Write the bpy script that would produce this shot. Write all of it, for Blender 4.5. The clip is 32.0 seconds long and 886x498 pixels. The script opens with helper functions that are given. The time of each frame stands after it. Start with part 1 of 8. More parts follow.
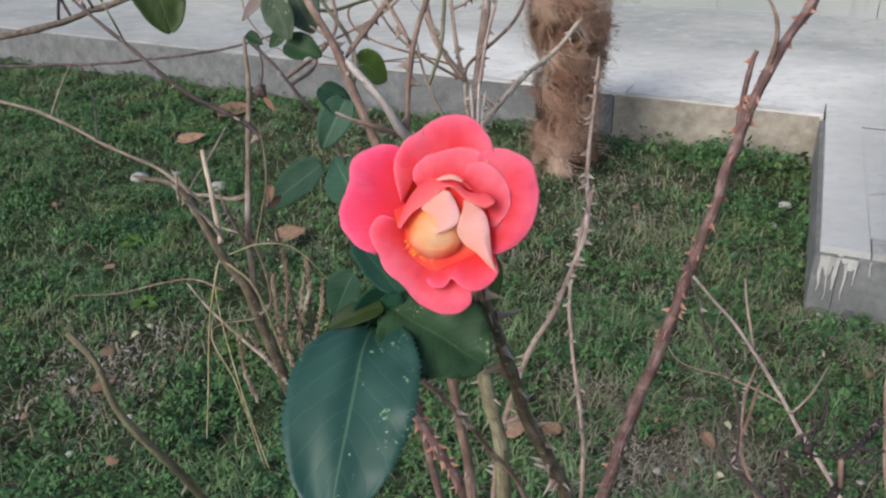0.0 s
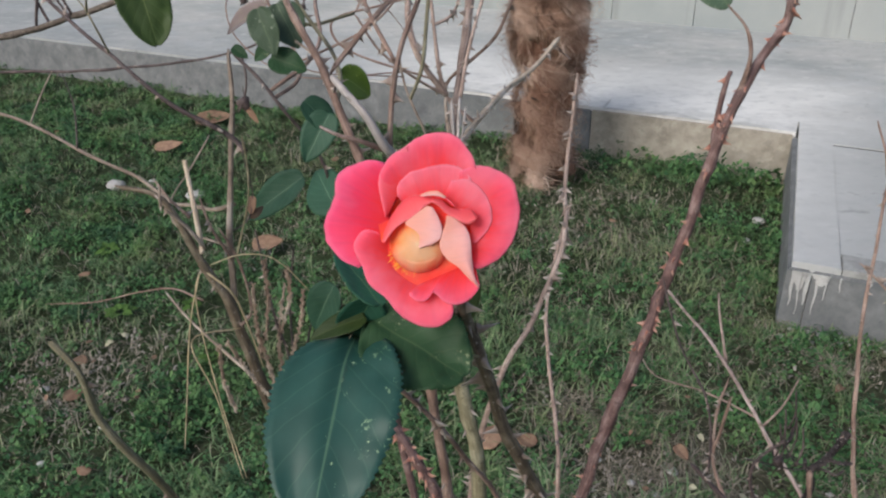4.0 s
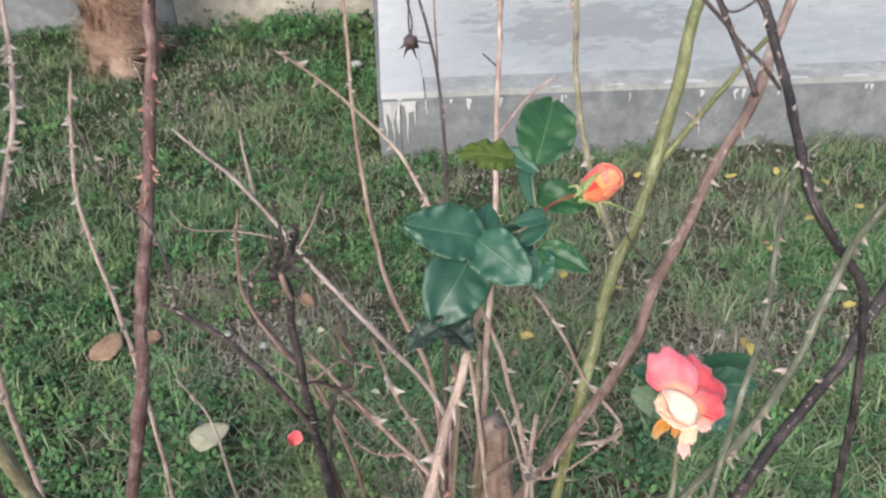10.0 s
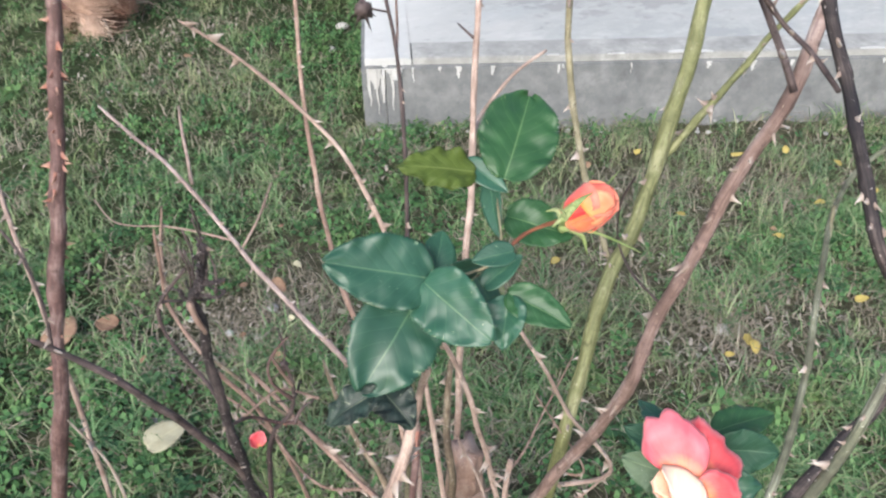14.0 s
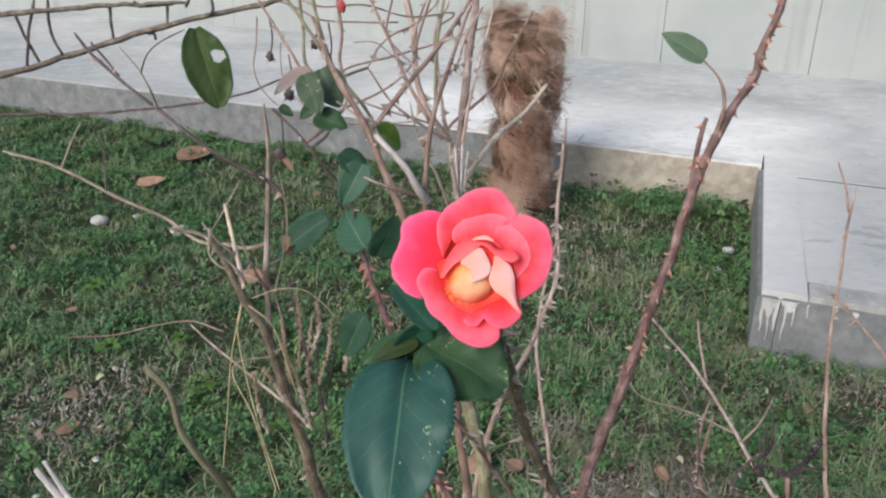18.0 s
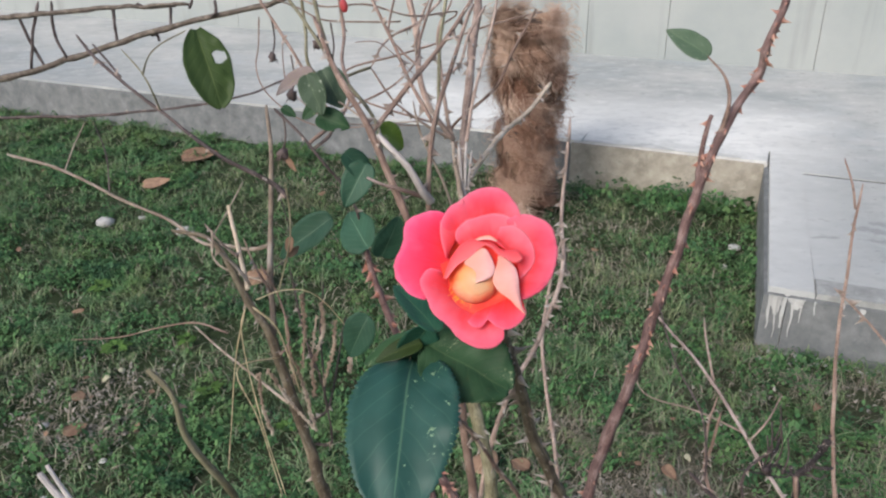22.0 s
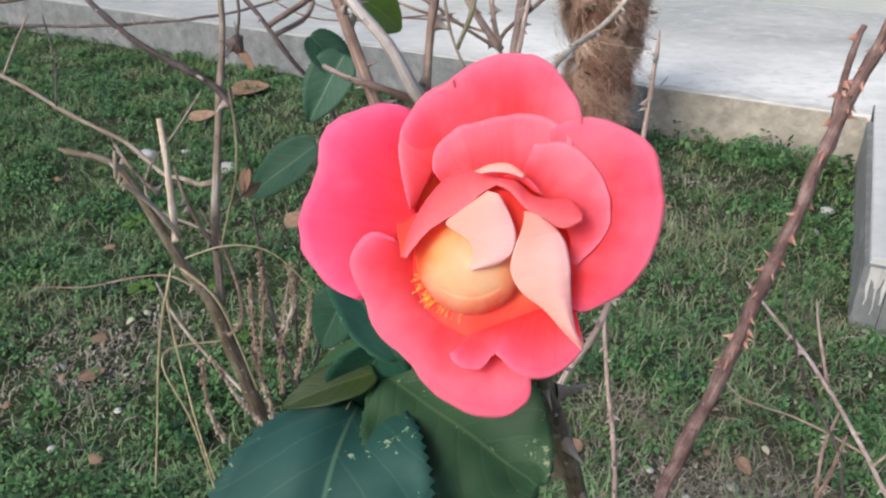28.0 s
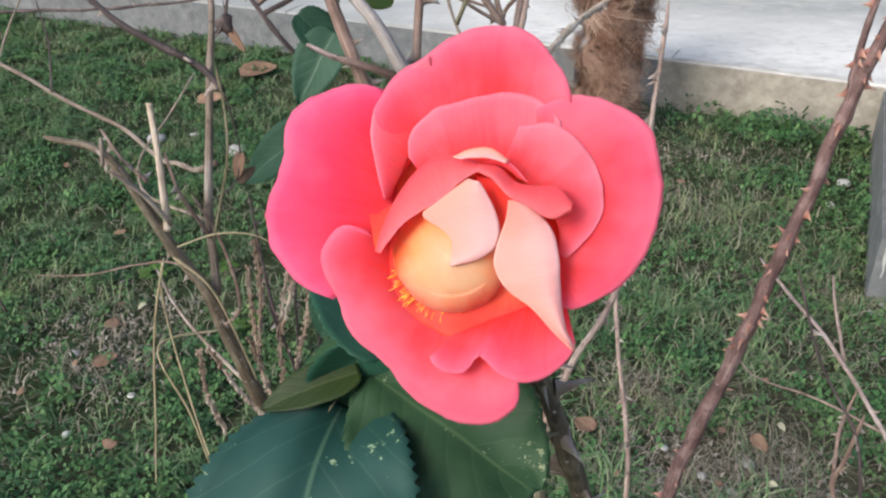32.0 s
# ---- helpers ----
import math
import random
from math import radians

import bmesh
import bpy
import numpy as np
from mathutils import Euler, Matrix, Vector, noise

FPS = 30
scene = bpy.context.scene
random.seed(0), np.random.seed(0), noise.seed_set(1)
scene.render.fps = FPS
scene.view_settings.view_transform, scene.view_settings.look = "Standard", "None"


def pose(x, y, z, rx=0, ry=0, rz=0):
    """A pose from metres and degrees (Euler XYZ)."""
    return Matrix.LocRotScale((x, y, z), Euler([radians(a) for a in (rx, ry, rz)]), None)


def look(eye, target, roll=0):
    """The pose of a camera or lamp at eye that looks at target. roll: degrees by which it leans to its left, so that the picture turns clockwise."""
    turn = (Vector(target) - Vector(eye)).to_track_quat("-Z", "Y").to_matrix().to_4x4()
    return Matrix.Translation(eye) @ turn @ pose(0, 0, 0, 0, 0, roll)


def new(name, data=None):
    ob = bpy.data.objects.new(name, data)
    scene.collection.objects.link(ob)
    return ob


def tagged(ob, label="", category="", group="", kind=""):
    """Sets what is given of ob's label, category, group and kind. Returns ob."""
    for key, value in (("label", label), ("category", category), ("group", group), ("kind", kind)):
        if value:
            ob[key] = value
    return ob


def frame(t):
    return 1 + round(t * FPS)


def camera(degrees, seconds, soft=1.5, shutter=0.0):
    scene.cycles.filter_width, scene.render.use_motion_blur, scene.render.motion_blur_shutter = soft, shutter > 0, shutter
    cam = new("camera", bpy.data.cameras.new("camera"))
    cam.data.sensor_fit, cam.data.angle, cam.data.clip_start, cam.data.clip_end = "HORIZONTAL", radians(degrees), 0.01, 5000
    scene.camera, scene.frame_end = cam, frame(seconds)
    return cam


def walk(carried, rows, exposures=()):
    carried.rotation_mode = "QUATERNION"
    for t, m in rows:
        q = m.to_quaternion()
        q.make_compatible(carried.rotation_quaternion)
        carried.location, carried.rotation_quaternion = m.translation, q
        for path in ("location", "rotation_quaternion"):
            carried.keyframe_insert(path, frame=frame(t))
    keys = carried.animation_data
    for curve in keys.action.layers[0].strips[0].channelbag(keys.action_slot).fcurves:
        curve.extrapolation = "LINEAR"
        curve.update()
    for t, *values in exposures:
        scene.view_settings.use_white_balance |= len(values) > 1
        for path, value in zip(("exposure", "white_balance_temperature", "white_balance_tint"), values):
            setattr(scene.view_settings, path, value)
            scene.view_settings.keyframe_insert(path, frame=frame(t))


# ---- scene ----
cam = camera(57.3, 32.0, soft=2.25, shutter=0.4)
PATH = [
    (0, (0.082, -0.083, 1.516), (-0.14, 1.658, 0.556), -2.0),
    (0.5, (0.078, -0.079, 1.519), (-0.141, 1.659, 0.555), -1.4),
    (1, (0.079, -0.086, 1.52), (-0.136, 1.662, 0.571), -1.4),
    (1.5, (0.078, -0.089, 1.518), (-0.138, 1.661, 0.573), -1.3),
    (2, (0.081, -0.09, 1.517), (-0.114, 1.661, 0.571), -1.1),
    (2.5, (0.082, -0.089, 1.518), (-0.109, 1.666, 0.578), -1.1),
    (4.5, (0.08, -0.094, 1.523), (-0.079, 1.666, 0.586), -0.5),
    (5, (0.083, -0.096, 1.523), (-0.064, 1.665, 0.587), -1.0),
    (5.5, (0.084, -0.095, 1.524), (-0.003, 1.674, 0.596), -0.4),
    (6, (0.098, -0.098, 1.521), (0.118, 1.661, 0.569), -0.5),
    (6.5, (0.095, -0.101, 1.524), (0.145, 1.667, 0.591), -0.8),
    (7, (0.104, -0.125, 1.529), (0.205, 1.645, 0.604), -1.5),
    (7.5, (0.119, -0.152, 1.535), (0.309, 1.616, 0.619), -2.1),
    (8, (0.135, -0.177, 1.539), (0.421, 1.577, 0.622), -2.3),
    (8.5, (0.169, -0.196, 1.538), (0.554, 1.524, 0.593), -2.4),
    (9, (0.223, -0.178, 1.507), (0.724, 1.47, 0.492), -2.4),
    (9.5, (0.277, -0.144, 1.475), (0.844, 1.432, 0.382), -1.7),
    (10, (0.318, -0.092, 1.431), (0.873, 1.418, 0.243), -1.6),
    (10.5, (0.362, -0.041, 1.403), (0.915, 1.413, 0.146), -1.1),
    (11, (0.386, 0.003, 1.377), (0.935, 1.424, 0.081), -0.6),
    (11.5, (0.414, 0.048, 1.358), (1.001, 1.432, 0.039), 1.7),
    (12, (0.42, 0.051, 1.362), (0.99, 1.462, 0.064), 0.6),
    (12.5, (0.417, 0.053, 1.365), (0.991, 1.471, 0.076), 0.6),
    (13, (0.414, 0.052, 1.367), (0.977, 1.479, 0.084), 0.0),
    (13.5, (0.415, 0.05, 1.367), (0.98, 1.481, 0.089), 0.1),
    (14, (0.408, 0.042, 1.375), (0.948, 1.498, 0.114), -0.6),
    (14.5, (0.343, 0.007, 1.412), (0.831, 1.527, 0.207), -0.2),
    (15, (0.234, -0.047, 1.479), (0.599, 1.587, 0.386), 0.2),
    (15.5, (0.109, -0.111, 1.53), (0.212, 1.619, 0.533), 0.5),
    (17.5, (0.036, -0.172, 1.566), (-0.065, 1.624, 0.692), 0.1),
    (18, (0.041, -0.172, 1.566), (-0.057, 1.626, 0.697), -0.0),
    (18.5, (0.04, -0.173, 1.568), (-0.053, 1.63, 0.707), 0.1),
    (19, (0.041, -0.171, 1.565), (-0.052, 1.63, 0.698), 0.0),
    (19.5, (0.042, -0.172, 1.565), (-0.056, 1.63, 0.701), -0.2),
    (20, (0.042, -0.173, 1.567), (-0.064, 1.63, 0.708), -0.2),
    (20.5, (0.043, -0.175, 1.569), (-0.074, 1.627, 0.71), -0.4),
    (21, (0.043, -0.172, 1.566), (-0.071, 1.628, 0.703), -0.4),
    (21.5, (0.042, -0.171, 1.566), (-0.066, 1.629, 0.701), -0.3),
    (22, (0.042, -0.168, 1.565), (-0.069, 1.629, 0.694), -0.6),
    (22.5, (0.043, -0.17, 1.566), (-0.07, 1.628, 0.698), -0.5),
    (23, (0.044, -0.173, 1.567), (-0.067, 1.628, 0.705), -0.4),
    (23.5, (0.048, -0.172, 1.568), (-0.037, 1.631, 0.709), -0.4),
    (24, (0.048, -0.17, 1.567), (-0.037, 1.635, 0.71), -0.5),
    (24.5, (0.048, -0.173, 1.568), (-0.044, 1.636, 0.719), -1.0),
    (25, (0.048, -0.17, 1.566), (-0.057, 1.636, 0.713), -1.4),
    (25.5, (0.047, -0.167, 1.558), (-0.041, 1.637, 0.698), -0.7),
    (27.5, (0.055, 0.05, 1.457), (-0.208, 1.76, 0.453), -1.1),
    (28, (0.055, 0.08, 1.444), (-0.205, 1.803, 0.461), -0.3),
    (28.5, (0.056, 0.094, 1.436), (-0.234, 1.794, 0.425), -1.7),
    (29, (0.055, 0.102, 1.435), (-0.232, 1.801, 0.42), -1.7),
    (29.5, (0.058, 0.113, 1.429), (-0.23, 1.801, 0.395), -1.8),
    (30, (0.057, 0.112, 1.429), (-0.235, 1.801, 0.399), -1.7),
    (30.5, (0.058, 0.107, 1.432), (-0.236, 1.798, 0.406), -1.8),
    (31, (0.058, 0.104, 1.435), (-0.241, 1.792, 0.404), -2.0),
    (31.5, (0.059, 0.1, 1.439), (-0.239, 1.794, 0.417), -1.8),
    (32, (0.061, 0.099, 1.438), (-0.228, 1.79, 0.41), -1.8),
]
EXPOSURES = [(0, 0.19), (2.5, 0.14), (5, 0.05), (5.5, 0.14), (6, 0.65), (7, 0.76), (9, 0.84), (10, 0.79), (11, 1.02), (13, 1.08), (15, 0.86), (17.5, 0.45), (25.5, 0.37), (28, 0.52), (32, 0.51)]
walk(cam, [(t, look(eye, target, roll)) for t, eye, target, roll in PATH], EXPOSURES)

# ---- light: an even, overcast late afternoon ----
SUN_DIR = Vector((-0.50, -0.62, 0.63)).normalized()
world = bpy.data.worlds.new("overcast_sky")
scene.world = world
world.use_nodes = True
wn = world.node_tree
wn.nodes.clear()
w_out = wn.nodes.new("ShaderNodeOutputWorld")
w_bg = wn.nodes.new("ShaderNodeBackground")
w_sky = wn.nodes.new("ShaderNodeTexSky")
w_sky.sky_type = "NISHITA"
w_sky.sun_disc = False
w_sky.sun_elevation = math.asin(SUN_DIR.z)
w_sky.sun_rotation = math.atan2(SUN_DIR.x, SUN_DIR.y)
w_sky.air_density, w_sky.dust_density, w_sky.ozone_density = 1.0, 3.0, 1.6
w_bg.inputs["Strength"].default_value = 0.15
wn.links.new(w_sky.outputs[0], w_bg.inputs["Color"])
wn.links.new(w_bg.outputs[0], w_out.inputs["Surface"])
sun_data = bpy.data.lights.new("sun", "SUN")
sun_data.energy, sun_data.angle, sun_data.color = 1.7, radians(30), (1.0, 0.97, 0.94)
sun = new("sun", sun_data)
sun.matrix_world = look(SUN_DIR * 30, (0, 0, 0))


# ---- materials ----
def shader(name, rough=0.6, spec=0.4):
    m = bpy.data.materials.new(name)
    m.use_nodes = True
    nt = m.node_tree
    b = nt.nodes["Principled BSDF"]
    b.inputs["Roughness"].default_value = rough
    b.inputs["Specular IOR Level"].default_value = spec
    return m, nt, b


def coords(nt, scale=(1, 1, 1), kind="Object"):
    tc = nt.nodes.new("ShaderNodeTexCoord")
    mp = nt.nodes.new("ShaderNodeMapping")
    mp.inputs["Scale"].default_value = scale
    nt.links.new(tc.outputs[kind], mp.inputs["Vector"])
    return mp.outputs[0]


def noise_of(nt, vec, scale, detail=4.0, rough=0.55):
    n = nt.nodes.new("ShaderNodeTexNoise")
    n.inputs["Scale"].default_value = scale
    n.inputs["Detail"].default_value = detail
    n.inputs["Roughness"].default_value = rough
    nt.links.new(vec, n.inputs["Vector"])
    return n.outputs["Fac"]


def ramp(nt, fac, stops):
    r = nt.nodes.new("ShaderNodeValToRGB")
    el = r.color_ramp.elements
    while len(el) < len(stops):
        el.new(0.5)
    for e, (p, c) in zip(el, stops):
        e.position, e.color = p, (*c, 1) if len(c) == 3 else c
    nt.links.new(fac, r.inputs["Fac"])
    return r.outputs["Color"]


def mix(nt, fac, a, b, mode="MIX"):
    n = nt.nodes.new("ShaderNodeMix")
    n.data_type, n.blend_type = "RGBA", mode
    for sock, v in ((n.inputs[0], fac), (n.inputs[6], a), (n.inputs[7], b)):
        if isinstance(v, (int, float)):
            sock.default_value = v
        elif isinstance(v, tuple):
            sock.default_value = (*v, 1)
        else:
            nt.links.new(v, sock)
    return n.outputs[2]


def calc(nt, op, a, b=0.0, c=0.0):
    n = nt.nodes.new("ShaderNodeMath")
    n.operation = op
    for k, v in enumerate((a, b, c)):
        if isinstance(v, (int, float)):
            n.inputs[k].default_value = v
        else:
            nt.links.new(v, n.inputs[k])
    return n.outputs[0]


def relief(nt, b, height, strength=0.3, dist=0.002):
    n = nt.nodes.new("ShaderNodeBump")
    n.inputs["Strength"].default_value = strength
    n.inputs["Distance"].default_value = dist
    nt.links.new(height, n.inputs["Height"])
    nt.links.new(n.outputs[0], b.inputs["Normal"])


def bark(name, dark, mid, light, rough=0.6, spots=(0.5, 0.44, 0.38), spot_at=0.70):
    """Bark: blotches, streaks along the cane, dark rings across it, and pale lenticels."""
    m, nt, b = shader(name, rough, 0.3)
    oi = nt.nodes.new("ShaderNodeObjectInfo")
    uv = nt.nodes.new("ShaderNodeUVMap")
    v = coords(nt)

    def stretched(sx, sy, detail):
        mp = nt.nodes.new("ShaderNodeMapping")
        mp.inputs["Scale"].default_value = (sx, sy, 1.0)
        nt.links.new(uv.outputs[0], mp.inputs["Vector"])
        return noise_of(nt, mp.outputs[0], 1.0, detail, 0.6)

    big = noise_of(nt, v, 28.0, 4.0, 0.65)
    fine = noise_of(nt, v, 240.0, 4.0)
    col = ramp(nt, big, [(0.34, dark), (0.5, mid), (0.64, light)])
    streak = stretched(7.0, 30.0, 4.0)
    col = mix(nt, ramp(nt, streak, [(0.42, (0.65, 0.65, 0.65)), (0.56, (0, 0, 0))]), col, tuple(0.7 * c for c in dark))
    col = mix(nt, calc(nt, "MULTIPLY", fine, 0.5), col, dark, "MIX")
    rings = calc(nt, "LESS_THAN", stretched(1.6, 120.0, 3.0), 0.33)
    col = mix(nt, calc(nt, "MULTIPLY", rings, 0.3), col, tuple(0.5 * c for c in dark))
    dots = noise_of(nt, v, 230.0, 3.0, 0.7)
    col = mix(nt, calc(nt, "MULTIPLY", calc(nt, "GREATER_THAN", dots, spot_at), 0.65), col, spots)
    scars = noise_of(nt, v, 75.0, 5.0, 0.7)
    col = mix(nt, calc(nt, "MULTIPLY", calc(nt, "LESS_THAN", scars, 0.38), 0.6), col, tuple(0.45 * c for c in dark))
    tint = calc(nt, "MULTIPLY_ADD", oi.outputs["Random"], 0.35, 1.12)
    hsv = nt.nodes.new("ShaderNodeHueSaturation")
    nt.links.new(tint, hsv.inputs["Value"])
    nt.links.new(col, hsv.inputs["Color"])
    nt.links.new(hsv.outputs[0], b.inputs["Base Color"])
    relief(nt, b, calc(nt, "ADD", noise_of(nt, v, 160.0, 5.0), streak), 0.7, 0.002)
    return m


BARK_RED = bark("bark_red", (0.085, 0.05, 0.046), (0.17, 0.103, 0.094), (0.29, 0.205, 0.19))
BARK_BROWN = bark("bark_brown", (0.135, 0.088, 0.070), (0.265, 0.180, 0.145), (0.385, 0.292, 0.245))
BARK_MAUVE = bark("bark_mauve", (0.10, 0.066, 0.057), (0.20, 0.14, 0.122), (0.335, 0.275, 0.255))
BARK_MOSS = bark("bark_moss", (0.055, 0.056, 0.04), (0.13, 0.14, 0.095), (0.22, 0.23, 0.18), 0.65, (0.55, 0.55, 0.5), 0.68)
BARK_PALE = bark("bark_pale", (0.20, 0.143, 0.118), (0.37, 0.275, 0.232), (0.51, 0.41, 0.355))
BARK_ROSE = bark("bark_rosy", (0.24, 0.175, 0.155), (0.39, 0.305, 0.28), (0.52, 0.44, 0.41))
BARK_GREY = bark("bark_grey", (0.17, 0.13, 0.10), (0.31, 0.25, 0.20), (0.45, 0.39, 0.34), 0.75)
BARK_WHITE = bark("bark_bleached", (0.30, 0.27, 0.25), (0.44, 0.40, 0.38), (0.56, 0.52, 0.50), 0.8)
BARK_STEM = bark("bark_stem", (0.075, 0.056, 0.040), (0.165, 0.132, 0.092), (0.28, 0.24, 0.18), 0.6, (0.5, 0.46, 0.43), 0.66)
BARK_CUT = bark("bark_cut", (0.33, 0.26, 0.19), (0.48, 0.40, 0.31), (0.60, 0.54, 0.46), 0.75)
BARK_TWIG = bark("bark_twig", (0.07, 0.055, 0.045), (0.14, 0.115, 0.095), (0.24, 0.20, 0.17), 0.75)
BARK_DARK = bark("bark_dark", (0.040, 0.030, 0.030), (0.085, 0.062, 0.058), (0.165, 0.128, 0.122))
BARK_BLACK = bark("bark_black", (0.016, 0.014, 0.016), (0.045, 0.036, 0.036), (0.12, 0.095, 0.09), 0.7, (0.55, 0.5, 0.48), 0.66)
BARK_OLIVE = bark("bark_olive", (0.125, 0.11, 0.065), (0.225, 0.205, 0.13), (0.33, 0.305, 0.215))
BARK_GREEN = bark("bark_green", (0.095, 0.10, 0.042), (0.17, 0.178, 0.08), (0.25, 0.25, 0.14), 0.5)
PEDUNCLE = bark("peduncle_red", (0.14, 0.05, 0.03), (0.25, 0.10, 0.05), (0.32, 0.18, 0.09))
STRAW = bark("straw", (0.30, 0.24, 0.14), (0.48, 0.40, 0.25), (0.60, 0.52, 0.36), 0.7)
SEED = bark("seed_spike", (0.14, 0.095, 0.07), (0.30, 0.225, 0.165), (0.60, 0.52, 0.42), 0.8)


def thorn_material(name, foot, tip):
    m, nt, b = shader(name, 0.45, 0.4)
    oi = nt.nodes.new("ShaderNodeObjectInfo")
    sep = nt.nodes.new("ShaderNodeSeparateXYZ")
    nt.links.new(coords(nt), sep.inputs[0])
    up = calc(nt, "ADD", sep.outputs["Z"], calc(nt, "MULTIPLY_ADD", oi.outputs["Random"], 0.6, -0.3))
    nt.links.new(ramp(nt, up, [(0.15, foot), (0.8, tip)]), b.inputs["Base Color"])
    return m


THORN_PALE = thorn_material("thorn_pale", (0.25, 0.19, 0.155), (0.46, 0.41, 0.37))
THORN_RED = thorn_material("thorn_red", (0.30, 0.13, 0.095), (0.54, 0.33, 0.25))


def leaf_material(name, base, low, vein, speck, rough=0.38, speck_at=0.64, edge=0.5, spec=0.17, bump=0.2, scars=0.0):
    """A rose leaf: midrib and side veins, softly mottled blade, pale chewed edge and, on some, pale gnawed trails on one half."""
    m, nt, b = shader(name, rough, spec)
    oi = nt.nodes.new("ShaderNodeObjectInfo")
    uv = nt.nodes.new("ShaderNodeUVMap")
    sep = nt.nodes.new("ShaderNodeSeparateXYZ")
    nt.links.new(uv.outputs[0], sep.inputs[0])
    across = calc(nt, "SUBTRACT", sep.outputs["X"], 0.5)
    x = calc(nt, "ABSOLUTE", across)
    v = coords(nt)
    blotch = noise_of(nt, v, 40.0, 4.0)
    col = ramp(nt, blotch, [(0.3, low), (0.7, base)])
    col = mix(nt, calc(nt, "MULTIPLY", noise_of(nt, v, 420.0, 3.0), 0.3), col, low)
    bend = calc(nt, "MULTIPLY_ADD", noise_of(nt, v, 60.0, 2.0), 0.05, -0.025)
    side = calc(nt, "FRACT", calc(nt, "MULTIPLY", calc(nt, "ADD", calc(nt, "SUBTRACT", sep.outputs["Y"], calc(nt, "MULTIPLY", x, 0.62)), bend), 7.0))
    off = calc(nt, "ABSOLUTE", calc(nt, "SUBTRACT", side, 0.5))
    line = ramp(nt, off, [(0.0, (1, 1, 1)), (0.05, (0, 0, 0))])
    rib = ramp(nt, x, [(0.004, (1, 1, 1)), (0.016, (0, 0, 0))])
    col = mix(nt, calc(nt, "MULTIPLY", line, 0.2), col, vein)
    col = mix(nt, calc(nt, "MULTIPLY", rib, 0.6), col, vein)
    spots = calc(nt, "GREATER_THAN", calc(nt, "ADD", noise_of(nt, v, 260.0, 4.0, 0.7), calc(nt, "MULTIPLY", calc(nt, "POWER", calc(nt, "MULTIPLY", x, 2.0), 8.0), 0.10 * edge)), speck_at + 0.04)
    col = mix(nt, calc(nt, "MULTIPLY", spots, 0.5), col, speck)
    if scars:
        trail = calc(nt, "MULTIPLY", calc(nt, "GREATER_THAN", noise_of(nt, v, 330.0, 4.0, 0.72), 0.60), calc(nt, "GREATER_THAN", noise_of(nt, v, 62.0, 3.0), 0.55))
        trail = calc(nt, "MULTIPLY", trail, calc(nt, "LESS_THAN", calc(nt, "ABSOLUTE", calc(nt, "ADD", across, 0.25)), 0.24))
        col = mix(nt, calc(nt, "MULTIPLY", trail, scars), col, speck)
    hsv = nt.nodes.new("ShaderNodeHueSaturation")
    nt.links.new(calc(nt, "MULTIPLY_ADD", oi.outputs["Random"], 0.4, 0.8), hsv.inputs["Value"])
    nt.links.new(col, hsv.inputs["Color"])
    nt.links.new(hsv.outputs[0], b.inputs["Base Color"])
    h = calc(nt, "ADD", calc(nt, "MULTIPLY", ramp(nt, off, [(0.0, (0, 0, 0)), (0.22, (1, 1, 1))]), 0.5), calc(nt, "MULTIPLY", noise_of(nt, v, 300.0, 3.0), 0.25))
    relief(nt, b, h, bump, 0.0009)
    return m


LEAF = leaf_material("leaf_green", (0.026, 0.090, 0.055), (0.014, 0.055, 0.034), (0.12, 0.20, 0.10), (0.26, 0.33, 0.16), 0.44, 0.66)
LEAF_SOFT = leaf_material("leaf_soft", (0.034, 0.088, 0.056), (0.022, 0.060, 0.036), (0.14, 0.22, 0.14), (0.26, 0.33, 0.18), 0.5, 0.72)
LEAF_TEAL = leaf_material("leaf_teal", (0.028, 0.094, 0.056), (0.016, 0.060, 0.036), (0.12, 0.21, 0.11), (0.30, 0.38, 0.24), 0.42, 0.65, 0.9, 0.46, 0.12)
# the big leaf's bluer base has some of the sky's reflection mixed into it
LEAF_BIG = leaf_material("leaf_big", (0.018, 0.066, 0.050), (0.011, 0.046, 0.034), (0.09, 0.17, 0.10), (0.26, 0.36, 0.20), 0.47, 0.66, 0.3, 0.42, 0.12, 0.8)
LEAF_MOSS = leaf_material("leaf_moss", (0.040, 0.066, 0.018), (0.026, 0.046, 0.014), (0.12, 0.15, 0.05), (0.22, 0.22, 0.09), 0.5, 0.72)
LEAF_MID = leaf_material("leaf_mid", (0.036, 0.110, 0.038), (0.020, 0.070, 0.028), (0.16, 0.26, 0.11), (0.30, 0.36, 0.16), 0.42, 0.655, 0.9, 0.32, 0.12)
LEAF_OLIVE = leaf_material("leaf_olive", (0.066, 0.094, 0.018), (0.040, 0.064, 0.014), (0.16, 0.19, 0.07), (0.28, 0.27, 0.10), 0.5, 0.69)
LEAF_SHADE = leaf_material("leaf_shade", (0.033, 0.076, 0.034), (0.020, 0.050, 0.023), (0.08, 0.13, 0.06), (0.30, 0.34, 0.2), 0.5, 0.66, 0.9, 0.14, 0.25, 0.6)
LEAF_FADED = leaf_material("leaf_faded", (0.085, 0.125, 0.080), (0.055, 0.090, 0.055), (0.16, 0.22, 0.12), (0.42, 0.46, 0.38), 0.55, 0.62, 0.6, 0.2, 0.2)
LEAF_YOUNG = leaf_material("leaf_young", (0.10, 0.16, 0.025), (0.07, 0.11, 0.02), (0.20, 0.26, 0.08), (0.35, 0.38, 0.12))
